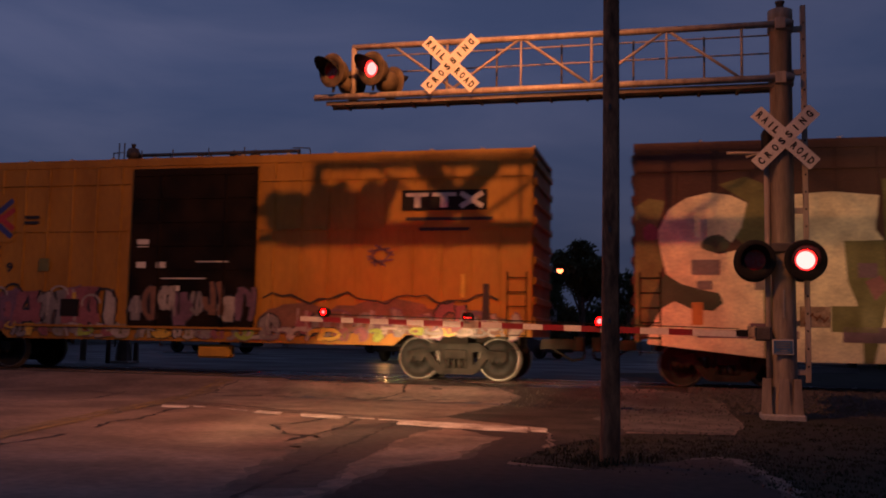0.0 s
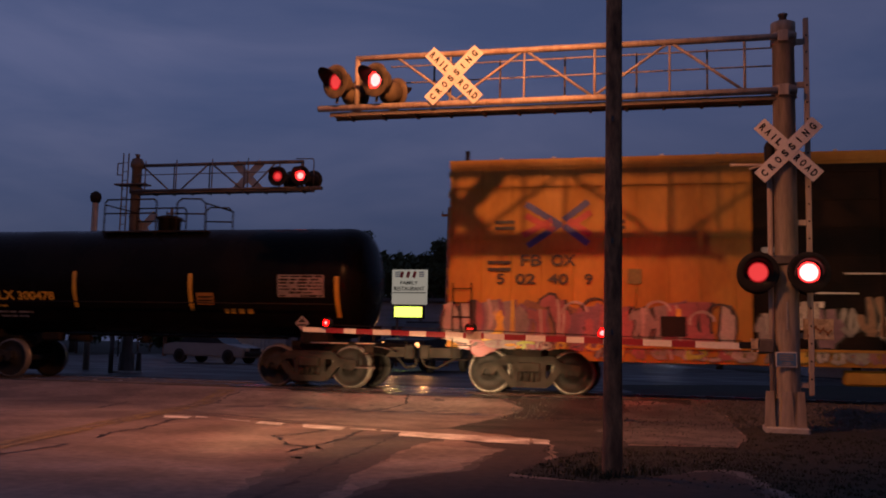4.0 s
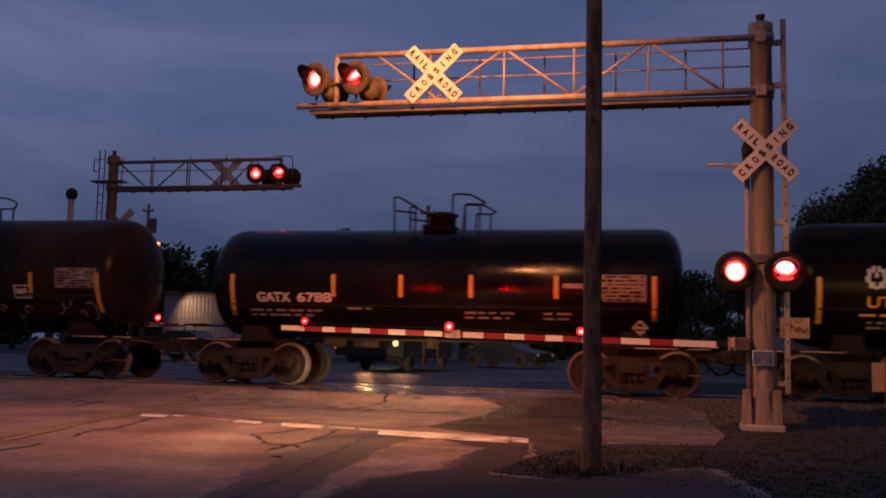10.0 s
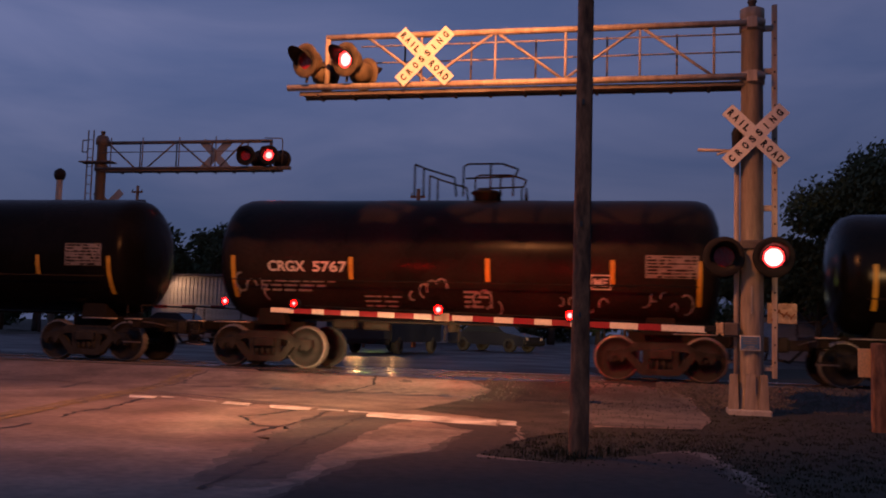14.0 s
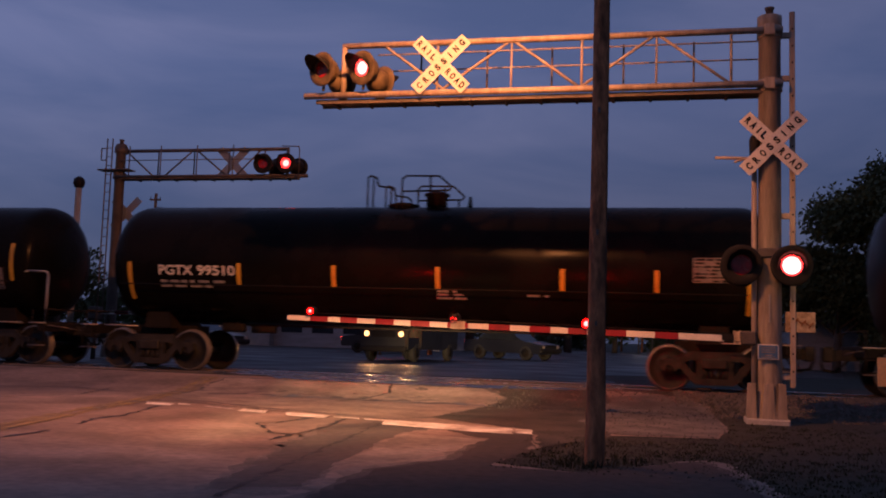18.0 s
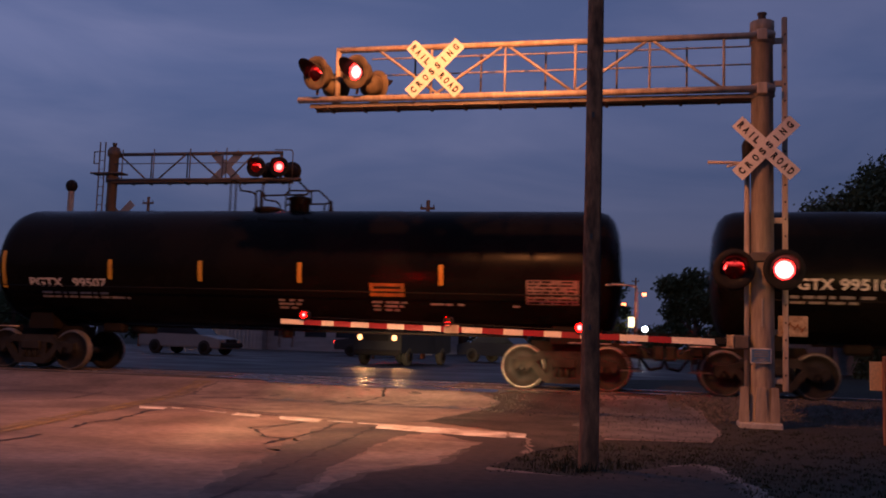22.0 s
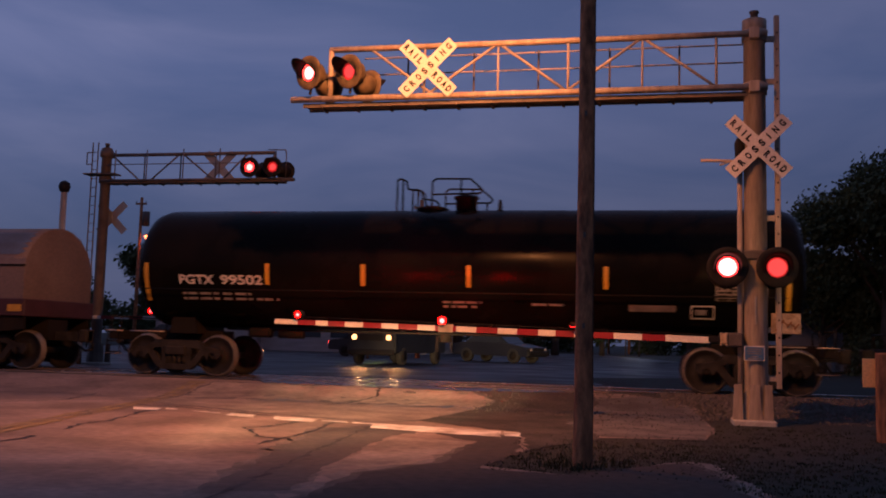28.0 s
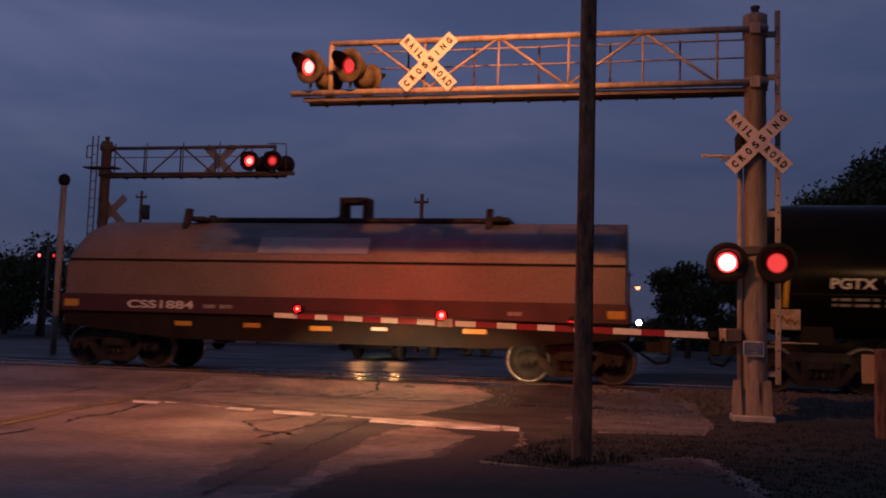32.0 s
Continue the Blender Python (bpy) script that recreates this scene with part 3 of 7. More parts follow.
for dy in (-1.12, -0.36, 0.36, 1.12):
    for i in range(8):
        part("crossing_panel", panel_mesh if 3 <= i <= 5 else dry_mesh, PANEL, crossing, at=pose(-14.2 + 1.8 * i, dy, 0))
SLEEPER = paint("sleeper_wood", (0.06, 0.045, 0.035), 0.9, 0, (0.03, 0.025, 0.02), 2, 0.7, 20, 0.5, spread=0.3)
ties = thing("sleepers", pose(0, TRACK_Y, RAIL_Z - 0.17), "dark timber sleepers under the rails", "sleepers", kind="structure")
tie_mesh = mesh_of("sleeper", box(bm_(), (-0.11, -1.3, -0.17), (0.11, 1.3, 0.0), 0.012), SLEEPER)
for i in range(70):
    x = 0.2 + 0.55 * i if i < 44 else -15.6 - 0.55 * (i - 44)
    part("sleeper", tie_mesh, SLEEPER, ties, at=pose(x, 0, 0, 0, 0, (i * 37 % 7 - 3) * 0.5))


def ballast(name, x0, x1, y0, y1, n, seed, top, size=(0.025, 0.06)):
    rnd = random.Random(seed)
    vs, fs = [], []
    base = [(1, 0, -.4), (-.5, .9, -.4), (-.6, -.8, -.4), (.1, .1, .7), (.7, .6, .1), (-.9, .1, .2)]
    tri = [(0, 1, 2), (0, 4, 3), (0, 1, 4), (4, 1, 3), (1, 5, 3), (1, 2, 5), (5, 2, 3), (2, 0, 3)]
    for _ in range(n):
        x, y, s, a = rnd.uniform(x0, x1), rnd.uniform(y0, y1), rnd.uniform(*size), rnd.uniform(0, 6.28)
        z = top(y) + s * rnd.uniform(-0.2, 0.4)
        k = len(vs)
        for bx, by, bz in base:
            bx, by = bx * rnd.uniform(0.7, 1.2), by * rnd.uniform(0.7, 1.2)
            vs.append((x + s * (bx * math.cos(a) - by * math.sin(a)), y + s * (bx * math.sin(a) + by * math.cos(a)), z + s * bz))
        fs += [tuple(k + i for i in t) for t in tri]
    me = bpy.data.meshes.new(name)
    me.from_pydata(vs, [], fs)
    me.materials.append(STONE)
    return tagged(new(name, me), "grey crushed stone ballast along the track", "ballast", kind="stuff")


ballast("ballast", 0.3, 16, 17.6, 20.2, 7000, 3, rise)
ballast("ballast", 0.3, 16, 20.4, 24.2, 6000, 4, lambda y: rise(y) - 0.06)
ballast("ballast", -30, -15.4, 18.6, 24.2, 5000, 5, lambda y: rise(y) - 0.03)
ballast("loose_gravel", -3.0, 1.2, 15.6, 19.4, 1500, 6, lambda y: rise(y) + 0.008, (0.008, 0.03))
ballast("loose_gravel", -1.5, 0.9, 8.6, 15.6, 1300, 7, lambda y: rise(y) + 0.006, (0.006, 0.022))
ballast("loose_gravel", 0.9, 7.0, 16.2, 17.8, 1600, 8, lambda y: rise(y) + 0.004, (0.012, 0.045))

# ---- grass ----
BLADE = paint("grass_blades", (0.020, 0.025, 0.005), 0.85, 0, (0.036, 0.030, 0.012), 3, 0.7, 20, 0)


def tufts(name, spots, n, h, seed, label):
    rnd = random.Random(seed)
    vs, fs = [], []
    for _ in range(n):
        x0, x1, y0, y1 = rnd.choice(spots)
        x, y = rnd.uniform(x0, x1), rnd.uniform(y0, y1)
        if x < right_edge(y) + 0.03:
            continue
        if -0.8 < x < 0.68 and y < 8.85 + max(x + 0.7, 0):
            continue
        for _ in range(5):
            a, hh, w = rnd.uniform(0, 6.28), h * rnd.uniform(0.35, 1.1), rnd.uniform(0.004, 0.009)
            bx, by = x + rnd.uniform(-0.05, 0.05), y + rnd.uniform(-0.05, 0.05)
            lx, ly = math.cos(a) * hh * 0.5, math.sin(a) * hh * 0.5
            px, py = -math.sin(a) * w, math.cos(a) * w
            z = rise(by)
            k = len(vs)
            vs += [(bx - px, by - py, z), (bx + px, by + py, z), (bx + lx * 0.35 + px * 0.7, by + ly * 0.35 + py * 0.7, z + hh * 0.6),
                   (bx + lx * 0.35 - px * 0.7, by + ly * 0.35 - py * 0.7, z + hh * 0.6), (bx + lx, by + ly, z + hh)]
            fs += [(k, k + 1, k + 2, k + 3), (k + 3, k + 2, k + 4)]
    me = bpy.data.meshes.new(name)
    me.from_pydata(vs, [], fs)
    me.materials.append(BLADE)
    return tagged(new(name, me), label, "grass", kind="stuff")


tufts("grass", [(-1.5, 1, 7.0, 11.8), (0.3, 6, 7.5, 12.5), (0.9, 8, 11, 15.2), (0.2, 3.5, 6.5, 10.5)], 3400, 0.028, 11, "short dry roadside grass and weeds")
tufts("tall_weeds", [(-1.05, -0.1, 8.9, 9.9), (-1.0, 0.0, 8.9, 9.5)], 80, 0.09, 12, "taller weeds round the foot of the pole")

# ---- wooden pole that carries the street lamp ----
pole = thing("utility_pole", pose(-0.585, 9.33, 0), "weathered creosoted wooden utility pole with a street lamp", "utility pole")
bm = bm_()
prev = 0
profile = [(-0.3, 0.1), (0.0, 0.098), (0.4, 0.094), (1.5, 0.086), (3.0, 0.080), (4.6, 0.078), (7.0, 0.072), (10.2, 0.066)]
lathe(bm, profile, "z", (0, 0, 0), 20)
for v in bm.verts:
    v.co.x += 0.006 * math.sin(v.co.z * 2.1) + v.co.z * 0.001
part("pole_shaft", bm, WOOD_POLE, pole)
for z in (1.32, 2.2, 3.4):
    part("staple", box(bm_(), (-0.012, -0.101, z), (0.012, -0.085, z + 0.05)), GALV_DARK, pole)
rod_(bm := bm_(), (0.088, -0.03, 0), (0.072, -0.03, 8.5), 0.006, n=6)
part("ground_wire", bm, GALV_DARK, pole)
path_(bm := bm_(), [(-0.06, 0.05, 7.5), (-0.6, 0.33, 7.88), (-1.3, 0.68, 7.96), (-2.0, 1.02, 7.9)], 0.028)
part("lamp_arm", bm, GALV, pole)
lathe(bm := bm_(), [(7.8, 0.05), (7.81, 0.16), (7.87, 0.18), (7.93, 0.12), (7.97, 0.05)], "z", (-2.125, 1.09, 0), 14)
part("lamp_head", bm, GALV_DARK, pole, "street lamp head")

# ---- crossing signals ----
ROTORS = []       # (lamp disc, phase): discs that show their lit or their dull face


def signal_head(parent, at, phase=None, r_bg=0.305, lens=0.155, full=False, skin=None, core=None, hot=0.6):
    """A round head that looks along -y of its pose: background, housing, hood and the lamp disc."""
    lathe(bm := bm_(), [(0.003, lens * 0.93), (-0.012, lens * 0.93 + 0.004), (-0.014, r_bg - 0.01), (-0.006, r_bg), (0.006, r_bg), (0.008, lens + 0.02)], "y", n=36, close=False)
    skin = skin or BLACK_PAINT
    head = part("signal_head", bm, skin, parent, at=at)
    back = lens / math.sqrt(3)                   # the lamp turns about an axis this far behind the opening
    lathe(bm := bm_(), [(0.004, lens + 0.018), (0.02, lens + 0.04), (back + 0.12, lens + 0.04), (back + 0.2, lens * 0.8), (back + 0.24, lens * 0.7), (back + 0.25, 0.004)], "y", n=24, close=False)
    part("housing", bm, skin, head)
    bm = bm_()                                   # hood: a tube cut away below
    n, r0, r1 = 22, lens + 0.015, lens + 0.045
    cols = []
    for i in range(n + 1):
        a = radians(-35 + 250 * i / n)
        c, s = math.cos(a), math.sin(a)
        d = 0.10 + 0.24 * max(s, -0.35)
        cols.append([bm.verts.new((r * c, y, r * s)) for r, y in ((r0, -0.01), (r1, -d), (r1 + 0.005, -d), (r0 + 0.005, -0.01))])
    for u, v in zip(cols, cols[1:]):
        for i, j in ((0, 1), (1, 2), (2, 3)):
            bm.faces.new((u[i], u[j], v[j], v[i])).smooth = True
    part("hood", bm, BLACK_PAINT, head)
    bm = bm_()                                   # three lenses about one axis: full, fading, dull
    for turn, mi in ((0, (0, 4, 1)), (120, (5, 2, 2)), (240, (3, 3, 3))):
        spin = pose(0, 0, 0, turn).to_3x3()
        mid = bm.verts.new(spin @ Vector((0, -back - 0.005, 0)))
        prev_ring = None
        for k, r in enumerate((lens * hot, lens * 0.93, lens * 0.97)):
            ring = [bm.verts.new(spin @ Vector((r * math.cos(2 * math.pi * i / 28), -back - 0.003 * (k < 2), r * math.sin(2 * math.pi * i / 28)))) for i in range(28)]
            for i in range(28):
                j = (i + 1) % 28
                f = bm.faces.new((mid, ring[i], ring[j])) if k == 0 else bm.faces.new((prev_ring[i], ring[i], ring[j], prev_ring[j]))
                f.material_index, f.smooth = mi[k], True
            prev_ring = ring
    disc = part("lamp_disc", bm, [LAMP_BACK if full else (core or LAMP_CORE), LAMP_BACK if full else LAMP_RIM, LAMP_DIM, LENS_DARK, LAMP_BACK if full else LAMP_RED, LAMP_EMBER], head, "red signal lens")
    disc.matrix_basis = pose(0, back + 0.009, 0, -240)
    if phase is not None:
        ROTORS.append((disc, phase, pose(0, back + 0.009, 0)))
    return head


def crossbuck(name, parent, at, lettered=True):
    """Two crossed boards with RAILROAD CROSSING on them, facing -y."""
    L, W = 1.22, 0.229
    sign = part(name, box(bm_(), (-0.03, 0.012, -0.1), (0.03, 0.035, 0.1), 0.004), SIGN_BACK, parent, "white crossed boards with black lettering", at=at)
    for ang, y, body in ((45, -0.004, "CROSSING"), (-45, 0.004, "RAIL ROAD")):
        turn = pose(0, y, 0, 0, -ang, 0)
        bm = box(bm_(), (-L / 2, -0.0035, -W / 2), (L / 2, 0.0035, W / 2))
        for f in bm.faces:
            f.material_index = 0 if f.calc_center_median().y < -0.003 else 1
        bmesh.ops.bevel(bm, geom=[e for e in bm.edges if abs(e.verts[0].co.y - e.verts[1].co.y) > 0.005], offset=0.007, segments=1, affect="EDGES")
        for f in bm.faces:
            f.material_index = 0 if f.calc_center_median().y < -0.003 else 1
        blade = part("sign_board", bm, [SIGN_WHITE, SIGN_BACK], sign, at=turn)
        if lettered:
            word = (("CROSSING", -0.58, 1.16),) if body == "CROSSING" else (("RAIL", -0.58, 0.45), ("ROAD", 0.13, 0.45))
            for w, x, wid in word:
                for i, ch in enumerate(w):
                    cw_ = 0.026 if ch == "I" else 0.078
                    mid = x + wid * (i + 0.5) / len(w)
                    letters(ch, 0.118, SIGN_BLACK, sign, turn @ pose(mid - cw_ / 2, -0.005 if body == "CROSSING" else -0.0045, -0.059) @ FACE, width=cw_, bold=0.05)
    return sign


def cantilever(at, arm, top_end, zb, zt, h, nodes, posts, label, steel, slim=1.0, lattice=None, rails=(0.53, 0.83)):
    """A mast with an arm of lattice work towards -x, a walkway with a rail behind the arm, and a ladder."""
    sig = thing("crossing_signal", at, label, "railroad signal")
    lathe(bm := bm_(), [(a, r * slim) for a, r in ((0.02, 0.185), (0.7, 0.182), (h - 0.33, 0.168), (h - 0.32, 0.19), (h - 0.12, 0.19), (h - 0.1, 0.15))], "z", n=28)
    part("mast", bm, MAST_STEEL_DIM if steel is GALV else steel, sig, "tapered galvanised steel mast")
    lathe(bm := bm_(), [(h - 0.1, 0.06), (h, 0.06), (h + 0.01, 0.075), (h + 0.04, 0.075), (h + 0.045, 0.02)], "z", n=16)
    part("mast_cap", bm, GALV_DARK, sig)
    part("base_block", box(bm_(), (-0.36, -0.33, -0.2), (0.27, 0.33, 0.085), 0.02), CONCRETE, sig, "pale concrete footing")
    bm = bm_()                                   # flared cover at the foot
    for x, w in ((-0.29, 0.13), (-0.04, 0.16), (0.16, 0.12)):
        prism(bm, [(x - w * 0.6, 0.085), (x + w * 0.6, 0.085), (x + w * 0.42, 0.62), (x - w * 0.42, 0.62)], -0.24, -0.16)
    lathe(bm, [(0.085, 0.25), (0.62, 0.19)], "z", n=10, smooth=False)
    part("foot_cover", bm, MAST_STEEL_DIM if steel is GALV else steel, sig)
    y = -0.18
    part("top_chord", rod_(bm_(), (0.18, y, zt), (-top_end, y, zt), 0.052, n=14), steel, sig)
    part("bottom_chord", rod_(bm_(), (0.18, y, zb), (-arm, y, zb), 0.056, n=14), steel, sig)
    part("rear_chord", rod_(bm_(), (0.0, 0.26, zb - 0.05), (-arm + 0.2, 0.26, zb - 0.05), 0.035, n=10), steel, sig)
    part("end_post", rod_(bm_(), (-top_end + 0.03, y, zb), (-top_end + 0.03, y, zt), 0.05, n=12), steel, sig)
    for xt, xb in lattice or ():
        part("brace", rod_(bm_(), (xt, y, zt - 0.04), (xb, y, zb + 0.04), 0.026, n=8), steel, sig)
    for x in nodes[1]:
        part("strut", rod_(bm_(), (x, y, zb), (x, y, zt), 0.022, n=8), steel, sig)
    for k, x in enumerate(nodes[0]):
        if k < 2:
            part("strut", rod_(bm_(), (x, y, zb), (x, y, zt), 0.018, n=8), steel, sig)
        for d in nodes[2]:
            if -top_end < x + d < -0.4:
                part("brace", rod_(bm_(), (x + 0.06 * (1 if d > 0 else -1), y, zt - 0.04), (x + d, y, zb + 0.04), 0.024, n=8), steel, sig)
    walk_bm = bm_()
    box(walk_bm, (-arm + 0.2, y + 0.05, zb - 0.13), (-0.1, y + 0.08, zb - 0.06))
    box(walk_bm, (-arm + 0.2, 0.20, zb - 0.13), (-0.1, 0.23, zb - 0.06))
    box(walk_bm, (-arm + 0.22, y + 0.08, zb - 0.10), (-0.1, 0.20, zb - 0.07))
    for i in range(int(arm / 0.6)):
        x = -arm + 0.5 + i * 0.6
        box(walk_bm, (x, y - 0.02, zb - 0.15), (x + 0.05, 0.23, zb - 0.12))
    part("walkway", walk_bm, GALV_DARK, sig, "narrow grating walkway")
    for z in rails:
        part("hand_rail", rod_(bm_(), (-0.15, 0.26, zb + z), (-top_end + 0.5, 0.26, zb + z), 0.014, n=7), steel, sig)
    for x in posts:
        part("rail_post", rod_(bm_(), (x, 0.26, zb - 0.05), (x, 0.26, zb + 0.86), 0.018, n=7), GALV_DARK, sig)
    for z in (zb, zt):
        lathe(bm := bm_(), [(z - 0.10, 0.172), (z - 0.09, 0.196), (z + 0.09, 0.196), (z + 0.10, 0.172)], "z", n=24)
        box(bm, (-0.10, -0.25, z - 0.09), (0.06, -0.16, z + 0.09), 0.01)
        part("clamp", bm, steel, sig)
    return sig


near = cantilever(pose(1.68, 15.61, 0), 7.78, 7.1, 5.30, 6.17, 6.55, ((-1.76, -4.13, -6.38), (-0.6, -2.96, -5.4), (1.12, -1.2)),
                  (-1.16, -2.3, -3.5, -4.62, -5.8), "galvanised steel crossing signal with a lattice arm over the road", GALV)
for x, yaw, ph in ((-7.38, -24, 0), (-6.66, -24, 1)):
    signal_head(near, pose(x, -0.45, 5.70, 6, 0, yaw), ph, 0.295, skin=HEAD_LIT_DUSTY, core=LAMP_MID, hot=0.72)
for x, yaw, ph in ((-6.46, 152, 1), (-7.15, 152, 0)):
    signal_head(near, pose(x, 0.1, 5.58, 0, 0, yaw), None, 0.295, skin=HEAD_LIT_DUSTY)
bm = bm_()
for x in (-7.38, -6.66):
    rod_(bm, (x, -0.35, 5.35), (x, -0.25, 5.6), 0.025)
rod_(bm, (-7.1, -0.18, 5.82), (-6.5, -0.3, 5.8), 0.02)
rod_(bm, (-7.1, -0.18, 5.66), (-7.3, -0.3, 5.66), 0.02)
part("head_bracket", bm, GALV_DARK, near)
crossbuck("crossbuck", near, pose(-5.32, -0.28, 5.765))
crossbuck("crossbuck", near, pose(0.03, -0.24, 4.335))
for x, ph in ((-0.445, 0), (0.29, 1)):
    signal_head(near, pose(x, -0.30, 2.425), ph, 0.315, 0.17, hot=0.8)
for x, ph in ((-0.42, 1), (0.32, 0)):
    signal_head(near, pose(x, 0.22, 2.43, 0, 0, 180), ph, 0.315, 0.17, True)
bm = bm_()
rod_(bm, (-0.42, 0.0, 2.62), (0.32, 0.0, 2.62), 0.03)
box(bm, (-0.2, -0.2, 2.55), (0.2, 0.2, 2.7), 0.02)
for x in (-0.43, 0.3):
    rod_(bm, (x, -0.1, 2.62), (x, -0.1, 2.42), 0.028)
part("lamp_crossarm", bm, GALV_DARK, near)
bm = bm_()                                       # square tube with holes, the folded ladder
box(bm, (0.30, -0.05, 0.56), (0.38, 0.03, 6.5), 0.008)
part("ladder_rail", bm, GALV, near)
# holes drawn as black blocks: the dark inside is their colour
hole = mesh_of("rung_hole", box(bm_(), (-0.0125, -0.056, -0.015), (0.0125, -0.049, 0.015)), BLACK_PAINT)
for i in range(21):
    part("rung_hole", hole, BLACK_PAINT, near, at=pose(0.34, 0, 0.81 + i * 0.27))
for z in (0.72, 3.22, 5.42, 6.12):
    part("ladder_bracket", box(bm_(), (0.12, -0.04, z - 0.045), (0.31, 0.02, z + 0.045), 0.006), GALV, near)
part("conduit", rod_(bm_(), (-0.235, -0.05, 0.1), (-0.235, -0.05, 4.1), 0.042, n=12), GALV, near)
lathe(bm := bm_(), [(4.1, 0.05), (4.2, 0.075), (4.42, 0.085), (4.5, 0.05)], "z", (-0.235, -0.06, 0), 14)
part("bell", bm, BLACK_PAINT, near, "black crossing bell")
bm = bm_()
rod_(bm, (-0.12, -0.1, 4.12), (-0.84, -0.12, 4.14), 0.024)
rod_(bm, (-0.12, -0.1, 4.2), (-0.55, -0.2, 4.05), 0.018)
part("side_bracket", bm, GALV, near)
box(bm := bm_(), (-0.20, -0.225, 0.985), (0.11, -0.215, 1.215), 0.004)
plate = part("notice_plate", bm, SIGN_WHITE, near, "blue notice plate with a white rim", at=pose(0, 0, 0))
part("notice_face", box(bm_(), (-0.185, -0.229, 1.0), (0.095, -0.2255, 1.2)), BLUE_PLATE, plate)
for i, (w, z) in enumerate(((0.2, 1.165), (0.22, 1.13), (0.2, 1.095), (0.12, 1.05), (0.2, 1.02))):
    part("print_bar", box(bm_(), (-0.045 - w / 2, -0.2315, z - 0.008), (-0.045 + w / 2, -0.2295, z + 0.008)), BARS_GREY, plate)
part("pale_strip", box(bm_(), (-0.035, -0.20, 1.55), (-0.005, -0.18, 1.98), 0.004), SIGN_BACK, near)

# darker steel than the near signal: its silhouette against the sky is in the colour
far = cantilever(pose(-15.95, 25.6, 0.2, 0, 0, 180), 5.95, 5.35, 5.52, 6.32, 6.6, ((), (-1.16, -2.34, -3.47, -4.6), ()), (-0.45, -1.48, -2.65, -3.8),
                 "far crossing signal with a dark lattice arm", GALV_DARK, 0.86, ((-0.12, -0.99), (-2.25, -1.40), (-2.46, -3.38), (-4.45, -3.72)), (0.43,))
for x, ph in ((-4.84, 0), (-5.54, 1)):
    signal_head(far, pose(x, 0.5, 5.77, 0, 0, 180), ph, 0.29, core=LAMP_FAR)
for x in (-4.9, -5.58):
    signal_head(far, pose(x, -0.4, 5.8, 0, 0, 0), None, 0.29)
crossbuck("crossbuck", far, pose(-3.54, -0.3, 5.93))
crossbuck("crossbuck", far, pose(-0.14, -0.24, 4.42))
for x in (0.24, 0.42):
    part("ladder_rail", rod_(bm_(), (x, 0.1, 0.5), (x, 0.1, 6.66), 0.02), GALV_DARK, far)
for i in range(22):
    part("rung", rod_(bm_(), (0.24, 0.1, 0.7 + i * 0.27), (0.42, 0.1, 0.7 + i * 0.27), 0.012, n=6), GALV_DARK, far)
part("cage", path_(bm_(), [(0.42, 0.1, 6.36), (0.60, 0.1, 6.36), (0.60, 0.1, 6.0), (0.42, 0.1, 6.0)], 0.018), GALV_DARK, far)
part("step_plate", box(bm_(), (-0.45, -0.1, 5.66), (0.58, 0.3, 5.70)), GALV_DARK, far)
part("end_rail", path_(bm_(), [(-5.3, 0.26, 6.32), (-5.82, 0.26, 6.30), (-5.85, 0.26, 6.2), (-5.85, 0.26, 5.5)], 0.016), GALV_DARK, far)

# ---- crossing gate, arm down ----
RUST_SCRAWL = paint("rusty_orange_paint", (0.24, 0.085, 0.02), 0.7, 0, (0.15, 0.06, 0.02), 8, 0.6)
DIRTY_TAN = paint("dirty_tan_paint", (0.50, 0.37, 0.23), 0.7, 0, (0.24, 0.16, 0.09), 7, 0.9, 20, 0.1)
gate = thing("crossing_gate", pose(1.25, 15.5, 1.31), "lowered crossing gate arm with red and white stripes", "crossing gate")
part("mechanism", box(bm_(), (-0.02, -0.12, -0.12), (0.22, 0.16, 0.10), 0.025), GALV_DARK, gate, "dark gate mechanism box")
bm = box(bm_(), (-0.13, -0.14, -0.08), (-0.01, -0.06, 0.09), 0.02)
for z in (-0.09, 0.09):
    rod_(bm, (-0.11, -0.15, z), (-0.11, -0.04, z), 0.016, n=8)
    rod_(bm, (-0.03, -0.15, z), (-0.03, -0.04, z), 0.016, n=8)
part("arm_socket", bm, DIRTY_TAN, gate)
part("arm_sleeve", box(bm_(), (-0.30, -0.13, -0.055), (-0.12, -0.07, 0.045), 0.006), BLACK_PAINT, gate)


def gate_z(x):
    return 1.29 + (0.95 - x) / 7.17 * 0.14


reds = [(-5.80, -5.48), (-5.26, -4.96), (-4.64, -4.32), (-4.03, -3.70), (-3.40, -3.05), (-2.71, -2.36), (-2.04, -1.70), (-1.42, -1.12), (-0.83, -0.50), (-0.06, 0.30)]
cuts, x = [], -6.22
for a, b in reds:
    cuts += [(x, a, 0), (a, b, 1)]
    x = b
cuts.append((x, 0.98, 0))
